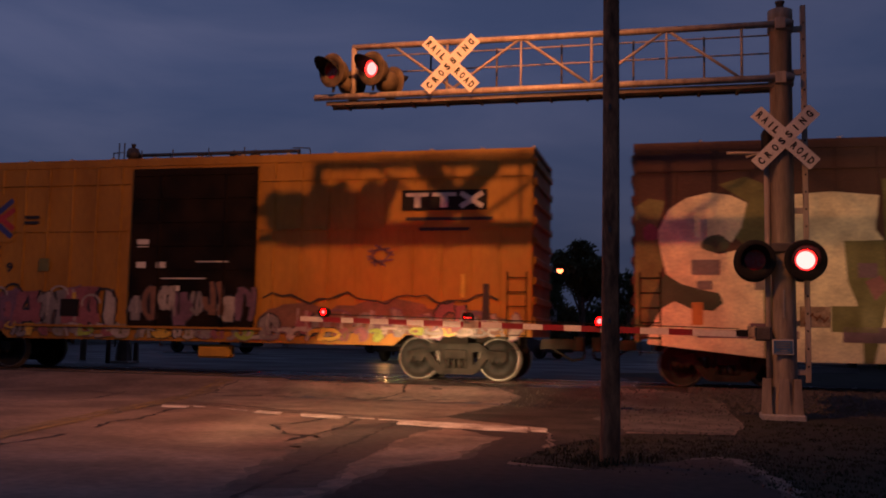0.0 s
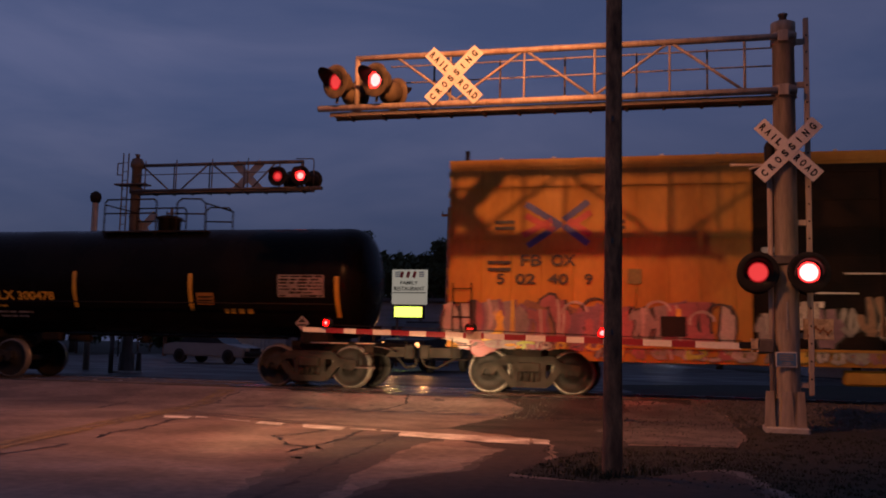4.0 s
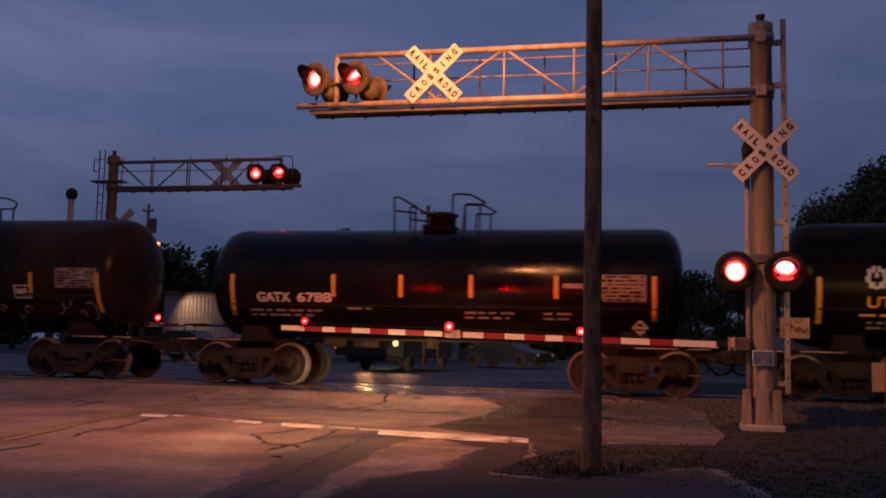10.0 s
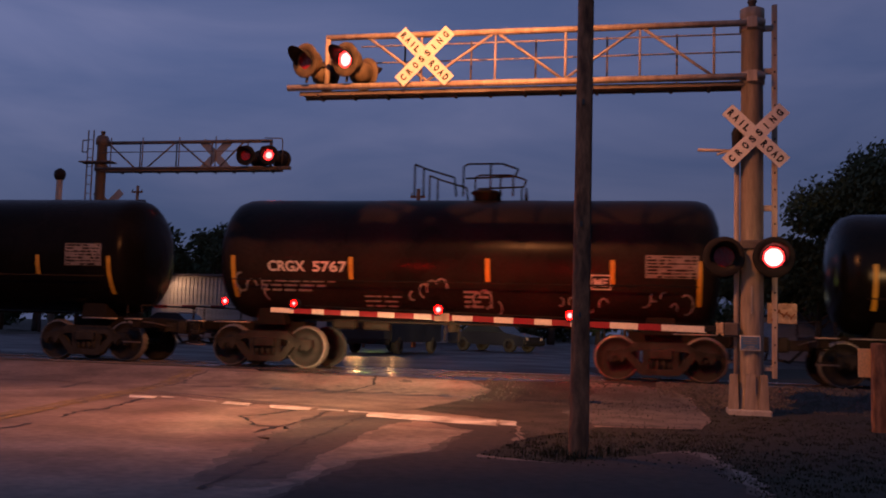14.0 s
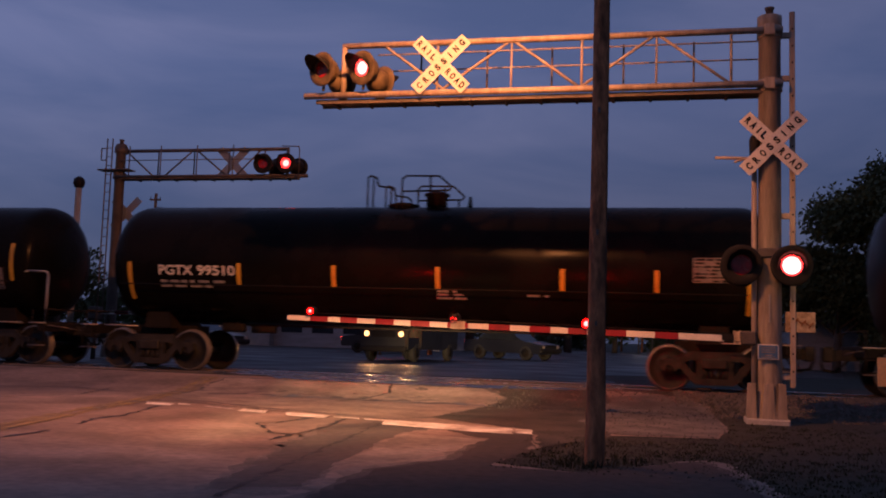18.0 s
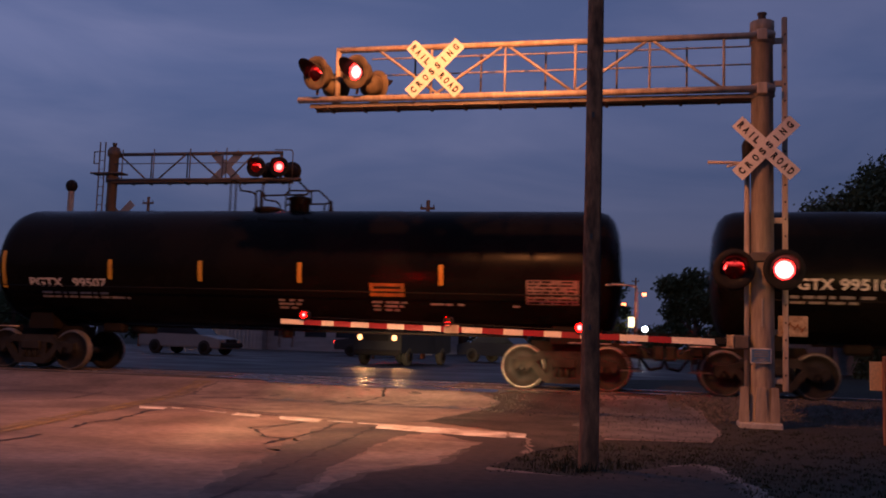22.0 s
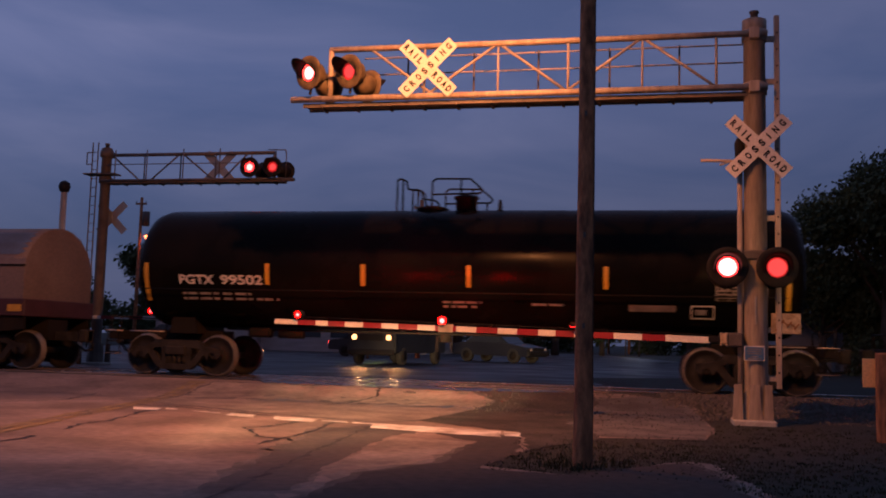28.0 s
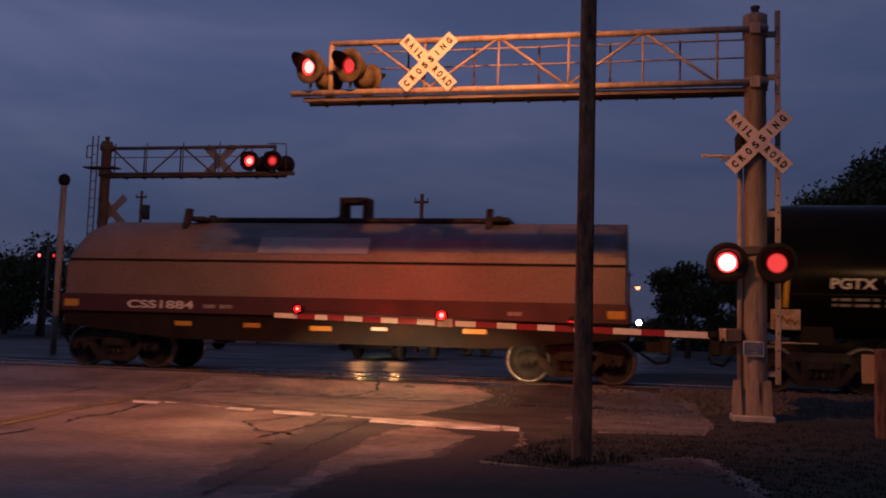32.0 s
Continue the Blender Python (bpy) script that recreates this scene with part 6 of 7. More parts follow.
blob(w, on_w((150, 478), (200, 510), (270, 528), (330, 540), (342, 572), (310, 596), (240, 592), (180, 566), (135, 590), (100, 650), (88, 600), (108, 540)), SIDE, "green", 0.041)
blob(w, ellipse(-9.46 + 0.005726 * 318, 5.24 - 0.00622 * 382, 0.26, 0.18, 14, 0.12, 2), SIDE, "green", 0.042)
blob(w, ellipse(-8.9, 3.1, 0.17, 0.17, 12, 0.2, 4), SIDE, "pink", 0.043)
blob(w, on_w((476, 400), (560, 230), (566, 752), (476, 745)), SIDE, "olive", 0.0385)
blob(w, on_w((565, 226), (700, 218), (850, 232), (836, 340), (862, 372), (736, 376), (746, 500), (786, 600), (792, 752), (565, 752)), SIDE, "silver", 0.040)
blob(w, on_w((736, 374), (862, 374), (872, 545), (822, 752), (792, 752), (786, 600), (746, 500)), SIDE, "olive", 0.0405)
blob(w, on_w((872, 545), (980, 520), (1150, 560), (1150, 752), (824, 752)), SIDE, "silver", 0.0395)
blob(w, on_w((860, 180), (1000, 190), (1150, 240), (1150, 540), (980, 510), (880, 530), (866, 380)), SIDE, "olive", 0.037)
blob(w, on_w((900, 260), (1050, 250), (1120, 330), (1100, 470), (960, 470), (900, 400)), SIDE, "silver", 0.0392)
blob(w, on_w((800, 500), (850, 480), (870, 520), (830, 560)), SIDE, "pink", 0.043)
for i, (u, k) in enumerate(((1250, "olive"), (1450, "silver"), (1700, "olive"), (1900, "silver"), (2150, "olive"), (2400, "silver"))):
    blob(w, [(x_, z_) for x_, z_ in ellipse(-9.46 + 0.005726 * u, 2.3, 0.75, 1.5, 16, 0.12, i) if z_ > 0.75], SIDE, k, 0.037 + 0.0004 * i)
for x, z, ww, hh, k in ((-8.1, 2.25, 0.55, 0.3, "grey"), (-8.0, 1.95, 0.3, 0.18, "grey"), (-6.9, 1.95, 0.45, 0.3, "grey"), (-7.0, 1.2, 0.5, 0.1, "mauve"), (-6.9, 1.05, 0.45, 0.1, "mauve"), (-5.0, 2.2, 0.35, 0.28, "mauve"),
                        (-5.5, 1.15, 0.85, 0.5, "olive"), (-5.3, 0.95, 0.8, 0.3, "mauve"), (-8.0, 1.0, 1.9, 0.16, "mauve"), (-8.1, 1.25, 0.22, 0.45, "orange")):
    part("graffiti_mark", side_panel(bm_(), x, x + ww, z, z + hh, SIDE + 0.04), GRAF[k], w)

# coil car
coil = add_car("coil_car", -62.0, "grey hooded coil car on a maroon frame", "freight car")
bm = bm_()
sec = [(-1.38, 1.66), (-1.38, 2.46), (-1.34, 2.62), (-1.12, 2.98), (-0.8, 3.26), (-0.4, 3.42), (0, 3.47), (0.4, 3.42), (0.8, 3.26), (1.12, 2.98), (1.34, 2.62), (1.38, 2.46), (1.38, 1.66)]
rings = []
for x, k in ((-6.38, 0.80), (-6.2, 0.93), (-5.9, 1.0), (5.9, 1.0), (6.36, 1.0)):
    rings.append([bm.verts.new((x, y * (1 if k == 1 else 0.9 + 0.1 * k), 1.66 + (z - 1.66) * k)) for y, z in sec])
for u, v in zip(rings, rings[1:]):
    for i in range(len(sec) - 1):
        bm.faces.new((u[i], u[i + 1], v[i + 1], v[i])).smooth = 1 < i < 10
bm.faces.new(rings[0])
bm.faces.new(rings[-1][::-1])
hood = part("hood", bm, COIL_HOOD, coil, "grey rounded coil hood with scraped patches")
part("hood_seam", box(bm_(), (-6.3, -1.40, 2.42), (6.37, -1.37, 2.47)), FRAME_BLACK, hood)
for x0, x1, m, e in ((-3.2, 0.9, COIL_PATCH, 0), (0.9, 6.2, COIL_PATCH, 1), (-1.7, 0.85, SIGN_BACK, 2)):
    bm = bm_()
    lo, hi = (2.66, 3.20) if e == 0 else ((2.70, 3.28) if e == 1 else (2.62, 3.0))

    def yy(z):
        for (ya, z0), (yb, z1) in zip(sec[1:7], sec[2:7]):
            if z0 <= z <= z1:
                return ya + (yb - ya) * (z - z0) / (z1 - z0)
        return -0.4
    prev_pair = None
    for i in range(13):
        z = lo + (hi - lo) * i / 12
        wob = 0.22 * math.sin(i * 2.3 + e) if e < 2 else 0
        lift = 0.008 + 0.004 * e
        pair = [bm.verts.new((x, yy(z) - lift, z + lift * 0.6)) for x in (x0 + wob, x1 - wob * 0.5)]
        if prev_pair:
            bm.faces.new((prev_pair[0], prev_pair[1], pair[1], pair[0]))
        prev_pair = pair
    part("hood_patch", bm, m, hood)
for x in (-3.75, 3.4):
    bm = bm_()
    bar_(bm, (x, -0.85, 3.0), (x, -0.62, 3.72), 0.14, 0.14)
    box(bm, (x, -0.7, 3.45), (x + 0.42, 0.7, 3.53))
    bar_(bm, (x, 0.62, 3.72), (x, 0.85, 3.0), 0.14, 0.14)
    part("lifting_lug", bm, CAST_STEEL, coil)
box(bm := bm_(), (-3.5, -0.3, 3.46), (3.4, 0.3, 3.56), 0.02)
part("roof_beam", bm, CAST_STEEL, coil)
bm = bm_()
for x in (-0.28, 0.28):
    bar_(bm, (x, 0, 3.5), (x, 0, 3.98), 0.12, 0.5)
bar_(bm, (-0.34, 0, 3.98), (0.34, 0, 3.98), 0.12, 0.5)
part("lifting_bracket", bm, CAST_STEEL, coil, "arched lifting bracket on the hood", at=pose(0.15, 0, 0))
bm = bm_()
box(bm, (-6.45, -1.42, 1.25), (6.45, 1.42, 1.66), 0.02)
part("frame", bm, COIL_MAROON, coil, "maroon side frame")
bm = bm_()
prism(bm, [(-6.4, 1.25), (6.4, 1.25), (6.4, 0.95), (3.6, 0.68), (-3.6, 0.68), (-6.4, 0.95)], -1.34, -1.28)
prism(bm, [(-6.4, 1.25), (6.4, 1.25), (6.4, 0.95), (3.6, 0.68), (-3.6, 0.68), (-6.4, 0.95)], 1.28, 1.34)
box(bm, (-6.4, -0.4, 0.7), (6.4, 0.4, 1.2))
part("underframe", bm, FRAME_BLACK, coil)
for sg in (-1, 1):
    part("coupler", coupler(bm_(), sg, 6.4, 7.3), CAST_STEEL, coil)
letters("CSS1884", 0.18, STENCIL, coil, pose(-4.75, -1.432, 1.35) @ FACE, width=1.62)
for x, z, ww in ((-6.35, 1.36, 0.36), (6.0, 1.36, 0.36), (-3.6, 0.98, 0.4), (-1.95, 0.98, 0.4), (-0.4, 0.95, 0.5), (3.0, 0.98, 0.5)):
    part("reflector", box(bm_(), (x, -1.43 if z > 1.2 else -1.348, z), (x + ww, -1.42 if z > 1.2 else -1.34, z + (0.16 if z > 1.2 else 0.1))), YELLOW_TAPE, coil)
part("reflector", box(bm_(), (1.0, -1.348, 0.99), (1.35, -1.34, 1.06)), STENCIL, coil, "white reflector")
for x in (-2.9, -2.5, 3.95):
    part("print_bar", box(bm_(), (x, -1.43, 1.38), (x + 0.3, -1.42, 1.46)), BARS_GREY, coil)
trucks(coil, 5.22)

# ---- beyond the track ----
LEAF = paint("dark_leaves", (0.035, 0.055, 0.018), 0.8, 0, (0.06, 0.07, 0.025), 0.8, 0.7, 10, 0)
BARK = paint("bark", (0.08, 0.06, 0.045), 0.9, 0, (0.04, 0.03, 0.025), 2, 0.7, 20, 0.5)
FAR_WALL = paint("pale_siding", (0.27, 0.27, 0.28), 0.8, 0, (0.17, 0.165, 0.165), 0.6, 0.6, 8, 0.1, stretch=(1, 1, 6))
FAR_ROOF = paint("dark_roofing", (0.07, 0.065, 0.065), 0.85, 0, (0.05, 0.045, 0.045), 1)
GLASS_DARK = paint("dark_window_glass", (0.02, 0.024, 0.03), 0.08, 0, (0.03, 0.035, 0.04), 1, 0.4, 10, 0)
CAR_DARK = paint("dark_car_paint", (0.012, 0.012, 0.014), 0.4, 0, (0.018, 0.018, 0.019), 1, 0.4, 40, 0)
CAR_WHITE = paint("white_car_paint", (0.2, 0.2, 0.2), 0.5, 0, (0.14, 0.14, 0.135), 1, 0.4, 40, 0)
TYRE = paint("tyre", (0.015, 0.015, 0.015), 0.9, 0, (0.03, 0.028, 0.025), 6)
TAIL = glow("tail_lamp_glow", (1.0, 0.04, 0.03), 6)
PORCH_GLOW = glow("porch_lamp_glow", (1.0, 0.8, 0.4), 2.5)
SIGN_LIT = glow("lit_sign_face", (0.90, 0.82, 0.66), 0.28)
LED_RED = glow("message_board_red", (1.0, 0.03, 0.04), 2.0)
LED = glow("message_board_green", (0.80, 1.0, 0.12), 2.4)


def leaf_cloud(clumps, n, size, seed):
    """Many small leaf faces gathered in clumps (x, y, z, radius), with a ragged outline."""
    rnd = random.Random(seed)
    vs, fs = [], []
    total = sum(c_[3] ** 2 for c_ in clumps)
    for cx, cy, cz_, cr in clumps:
        for _ in range(int(n * cr * cr / total)):
            u, a, rr = rnd.uniform(-1, 1), rnd.uniform(0, 6.283), cr * (rnd.random() ** 0.45) * rnd.uniform(0.75, 1.15)
            h = math.sqrt(1 - u * u)
            p = Vector((cx + rr * h * math.cos(a), cy + rr * h * math.sin(a), cz_ + rr * u * 0.85))
            d = Vector((rnd.uniform(-1, 1), rnd.uniform(-1, 1), rnd.uniform(-1, 1))).normalized()
            e = d.orthogonal().normalized()
            f = d.cross(e)
            s = size * rnd.uniform(0.6, 1.4)
            k = len(vs)
            vs += [p + e * s, p + f * s * 0.5, p - e * s, p - f * s * 0.5]
            fs.append((k, k + 1, k + 2, k + 3))
    me = bpy.data.meshes.new("crown")
    me.from_pydata(vs, [], fs)
    me.materials.append(LEAF)
    return me


def tree(x, y, h, r, seed, low=0.25, n=5000, size=0.13, label="dark leafy tree against the evening sky"):
    rnd = random.Random(seed)
    t = thing("tree", pose(x, y, rise(y)), label, "tree", "trees beyond the track")
    bm = bm_()
    rod_(bm, (0, 0, -0.1), (0.1, 0, h * 0.45), 0.035 * h, 0.02 * h, 10)
    ends = []
    for i in range(7):
        a = i * 2.4 + rnd.uniform(-0.4, 0.4)
        b = (math.cos(a) * r * 0.6, math.sin(a) * r * 0.6, h * rnd.uniform(0.5, 0.82))
        rod_(bm, (0.05, 0, h * rnd.uniform(0.25, 0.45)), b, 0.012 * h, 0.004 * h, 6)
        ends.append(b)
    rod_(bm, (0.1, 0, h * 0.42), (0, 0, h * 0.85), 0.018 * h, 0.005 * h, 6)
    part("trunk", bm, BARK, t, "trunk with limbs")
    clumps = [(b[0], b[1], b[2], r * rnd.uniform(0.32, 0.46)) for b in ends] + [(0, 0, h * 0.83, r * 0.42), (0, 0, h * 0.6, r * 0.6)]
    for i in range(12):
        a = rnd.uniform(0, 6.283)
        rr = r * rnd.uniform(0.45, 0.9)
        clumps.append((math.cos(a) * rr, math.sin(a) * rr, h * rnd.uniform(low, 0.88), r * rnd.uniform(0.16, 0.32)))
    part("crown", leaf_cloud(clumps, n, size, seed), LEAF, t)
    return t


tree(9.4, 41, 9.3, 3.9, 3, 0.12, 26000, 0.11, "large dark leafy tree beside the track")
tree(14.5, 45, 9.0, 4.2, 4, 0.15, 14000, 0.13)
tree(7.2, 42.5, 5.4, 2.7, 31, 0.02, 15000, 0.12, "low dark bushy tree beside the track")
tree(11.0, 43.5, 5.8, 3.2, 32, 0.02, 15000, 0.12, "low dark bushy tree beside the track")
tree(-17.6, 72, 10.3, 2.6, 5, 0.15, 9000, 0.16)
tree(-21.5, 76, 9.2, 3.0, 6, 0.15, 8000, 0.16)
tree(-14.6, 74, 10.4, 2.3, 14, 0.15, 6500, 0.16)
tree(-7.6, 82, 10.2, 3.0, 7, 0.04, 13000, 0.17)
tree(-13.5, 98, 10.0, 3.3, 21, 0.1, 7000, 0.18)
tree(-4.0, 90, 8.0, 2.4, 15, 0.2, 3000, 0.18)
tree(2.6, 62, 6.3, 2.6, 8, 0.12, 11000, 0.13)
tree(6.0, 58, 6.6, 2.4, 16, 0.1, 11000, 0.13)
tree(-46, 66, 8.0, 4.5, 9, 0.2, 5000, 0.17)
tree(-52, 70, 7.4, 4.0, 17, 0.2, 4000, 0.17)
tree(-36.3, 78, 10.8, 2.6, 18, 0.2, 5200, 0.16)
tree(-31.2, 80, 11.8, 2.9, 19, 0.2, 5600, 0.16)
tree(-27.2, 79, 11.8, 2.8, 20, 0.2, 5200, 0.16)
rnd = random.Random(40)
woods = [(-150 + i * 3.4 + rnd.uniform(-1, 1), 118 + rnd.uniform(-5, 5), 1.6 + rnd.uniform(0, 3.0), rnd.uniform(2.2, 3.6)) for i in range(76)]
woods += [(-49 + i * 0.5, 86 + rnd.uniform(-2, 2), rnd.uniform(2.5, 9.0), rnd.uniform(1.6, 2.5)) for i in range(66)]
me = leaf_cloud(woods, 130000, 0.3, 41)
tagged(new("far_woods", me), "low dark line of trees along the horizon", "woods", kind="stuff")

shop = thing("shop_building", pose(-23.2, 64, 0.2), "low pale building with a dark flat roof", "building")
bm = bm_()
for lo, hi in (((-8.5, 0, 0), (8.5, 0.25, 1.0)), ((-8.5, 0, 2.4), (8.5, 0.25, 4.1)), ((-8.5, 0.25, 0), (-8.25, 9, 4.1)), ((8.25, 0.25, 0), (8.5, 9, 4.1)), ((-8.25, 8.75, 0), (8.25, 9, 4.1))):
    box(bm, lo, hi)
for i in range(8):
    x = -8.5 + i * 2.33
    box(bm, (x, 0, 1.0), (x + 0.7, 0.25, 2.4))
part("wall", bm, FAR_WALL, shop)
for i in range(7):
    x = -7.8 + i * 2.33
    part("window", box(bm_(), (x, 0.12, 1.0), (x + 1.63, 0.16, 2.4)), GLASS_DARK, shop)
part("roof", box(bm_(), (-8.9, -0.4, 4.1), (8.9, 9.3, 4.35), 0.03), FAR_ROOF, shop)
wing = part("wing", box(bm_(), (-11.4, -0.9, 0), (-3.6, -0.05, 4.3)), FAR_WALL, shop, "ribbed metal wing with a lit wall")
for i in range(26):
    part("wall_rib", box(bm_(), (-11.3 + 0.3 * i, -0.94, 0.1), (-11.22 + 0.3 * i, -0.903, 4.25)), FAR_WALL, wing)
part("eave", box(bm_(), (-11.6, -1.2, 4.303), (-3.4, -0.42, 4.48), 0.02), FAR_ROOF, wing)
part("wall_lamp", box(bm_(), (-9.95, -2.55, 4.30), (-9.55, -2.25, 4.42), 0.02), FAR_ROOF, wing, "lamp over the side door")
part("lamp_bracket", box(bm_(), (-9.78, -2.4, 4.423), (-9.72, -1.202, 4.46)), FAR_ROOF, wing)
shed = thing("storage_shed", pose(8.2, 46.5, 0.2), "small pale shed beneath the trees", "shed")
bm = bm_()
box(bm, (-2.2, 0, 0), (2.2, 4, 2.2), 0.01)
part("wall", bm, FAR_WALL, shed)
prism(bm := bm_(), [(-2.5, 2.15), (2.5, 2.15), (0, 2.9)], -0.3, 4.3)
part("roof", bm, FAR_ROOF, shed)

sign = thing("restaurant_sign", pose(-12.7, 45, 0.2), "lit roadside sign over a green message board", "sign")
part("sign_box", box(bm_(), (-0.88, -0.12, 3.05), (0.88, 0.12, 4.76), 0.03), SIGN_LIT, sign, "lit white sign box")
for s_ in (-0.6, 0.6):
    part("sign_post", rod_(bm_(), (s_, 0, 0), (s_, 0, 3.1), 0.07), GALV_DARK, sign)
part("message_board", box(bm_(), (-0.78, -0.15, 2.36), (0.78, 0.1, 3.0), 0.02), BLACK_PAINT, sign)
bm = box(bm_(), (-0.70, -0.009, -0.25), (0.70, 0.009, 0.25))
for f in bm.faces:
    f.material_index = 0 if f.calc_center_median().y < 0 else 1
MESSAGE = part("message_face", bm, [LED, LED_RED], sign, "glowing message face, green or red by turns", at=pose(0, -0.17, 2.68))
for x, m in ((-0.42, "red"), (-0.1, "red"), (0.22, "red")):
    part("sign_shape", bar_(bm_(), (x, -0.128, 4.36), (x + 0.08, -0.128, 4.66), 0.16, 0.012), GRAF[m], sign)
for x in (-0.72, 0.5):
    for z in (4.4, 4.5, 4.6):
        part("sign_stripe", box(bm_(), (x, -0.13, z), (x + 0.26, -0.121, z + 0.05)), GRAF["blue"], sign)
letters("FAMILY", 0.17, SIGN_BLACK, sign, pose(-0.45, -0.124, 4.02) @ FACE, width=0.9)
letters("RESTAURANT", 0.2, SIGN_BLACK, sign, pose(-0.78, -0.124, 3.72) @ FACE, width=1.56)
part("sign_rule", box(bm_(), (-0.84, -0.128, 3.6), (0.84, -0.121, 3.64)), SIGN_BLACK, sign)


def street_pole(x, y, h, lamp_x, lamp_z, label, transformer=False, lit=True):
    t = thing("street_lamp", pose(x, y, 0.2), label, "street lamp", "street lamps beyond the track")
    part("pole_shaft", rod_(bm_(), (0, 0, -0.2), (0.03, 0, h), 0.14, 0.10, 10), WOOD_POLE, t)
    if lit:
        part("lamp_arm", path_(bm_(), [(0, 0, lamp_z - 0.25), (lamp_x * 0.5, -0.05, lamp_z + 0.1), (lamp_x, -0.1, lamp_z + 0.12)], 0.03), GALV_DARK, t)
        lathe(bm := bm_(), [(lamp_z + 0.14, 0.05), (lamp_z + 0.1, 0.2), (lamp_z + 0.02, 0.22)], "z", (lamp_x, -0.1, 0), 12)
        part("lamp_head", bm, GALV_DARK, t)
        lathe(bm := bm_(), [(lamp_z + 0.02, 0.27), (lamp_z - 0.16, 0.24), (lamp_z - 0.32, 0.06)], "z", (lamp_x, -0.1, 0), 12)
        part("lamp_bowl", bm, SODIUM, t, "glowing orange lamp")
    bar = part("crossarm", box(bm_(), (-0.4, -0.06, h - 0.5), (0.4, 0.06, h - 0.38)), WOOD_POLE, t)
    for i in (-0.35, 0.35):
        part("insulator", rod_(bm_(), (i, 0, h - 0.38), (i, 0, h - 0.22), 0.035, 0.025, 6), GALV_DARK, bar)
    if transformer:
        part("transformer", rod_(bm_(), (0.42, 0, h - 2.0), (0.42, 0, h - 1.0), 0.26, n=12), GALV_DARK, t)
    return t


street_pole(-34.5, 60, 10.4, 0.75, 7.7, "wooden pole with a transformer and a lit lamp", True)
street_pole(-12.0, 50, 8.6, 1.75, 6.75, "slim wooden pole with a glowing orange street lamp")
street_pole(-9.95, 77, 7.0, 1.1, 6.55, "far wooden pole with a glowing street lamp")
street_pole(-4.2, 112, 8.0, 1.0, 6.0, "far wooden pole with a glowing street lamp")
street_pole(-1.9, 112, 9.0, 1.0, 7.2, "far wooden pole with a glowing street lamp")

flood = thing("flood_light", pose(-0.61, 90, 0.2), "distant white flood light on a short post", "flood light")
part("post", rod_(bm_(), (0, 0.1, 0), (0, 0.1, 2.6), 0.06, n=8), GALV_DARK, flood)
part("lens", lathe(bm_(), [(-0.08, 0.03), (-0.05, 0.24), (0.06, 0.26)], "y", (0, 0, 2.69), 14), COOL_HOT, flood, "bright white lamp face")
lit = thing("lit_sign", pose(-1.84, 90, 0.2), "distant small lit white sign on a post", "sign")
part("post", rod_(bm_(), (0, 0, 0), (0, 0, 2.9), 0.06, n=8), GALV_DARK, lit)
part("sign_face", box(bm_(), (-0.27, -0.08, 2.85), (0.27, 0.08, 3.75), 0.02), PORCH_GLOW, lit, "glowing pale panel")

vent = thing("vent_post", pose(-18.4, 27.2, 0.25), "pale upright pipe with a dark round cap", "post")
part("pipe", rod_(bm_(), (0, 0, -0.1), (0, 0, 5.45), 0.10, n=14), GALV, vent)
lathe(bm := bm_(), [(5.35, 0.06), (5.42, 0.15), (5.55, 0.19), (5.68, 0.16), (5.76, 0.05)], "z", n=16)
part("round_cap", bm, BLACK_PAINT, vent)

side = thing("side_signal", pose(-41.6, 60, 0.2), "distant pair of red crossing lights on a post", "railroad signal")
part("mast", rod_(bm_(), (0, 0.2, 0), (0, 0.2, 6.6), 0.1), GALV_DARK, side)
signal_head(side, pose(-0.58, 0, 5.8), 0, 0.3, core=LAMP_FAR)
signal_head(side, pose(0.58, 0, 5.8), 1, 0.3, core=LAMP_FAR)
part("crossarm", rod_(bm_(), (-0.58, 0.2, 5.8), (0.58, 0.2, 5.8), 0.05), GALV_DARK, side)

# pale sheet: the orange light it throws back is put into its colour
MARKER_FACE = paint("lamplit_reflective_sheet", (0.95, 0.56, 0.22), 0.4, 0, (0.85, 0.45, 0.16), 4, 0.5)
marker = thing("marker_post", pose(3.05, 13.5, 0), "wooden post with a pale reflective board", "marker post")
part("post", box(bm_(), (-0.09, -0.09, -0.1), (0.09, 0.07, 1.16), 0.02), WOOD_POLE, marker)
part("board", box(bm_(), (-0.24, 0.075, 0.70), (0.24, 0.09, 1.08), 0.004), MARKER_FACE, marker, "pale reflective board")


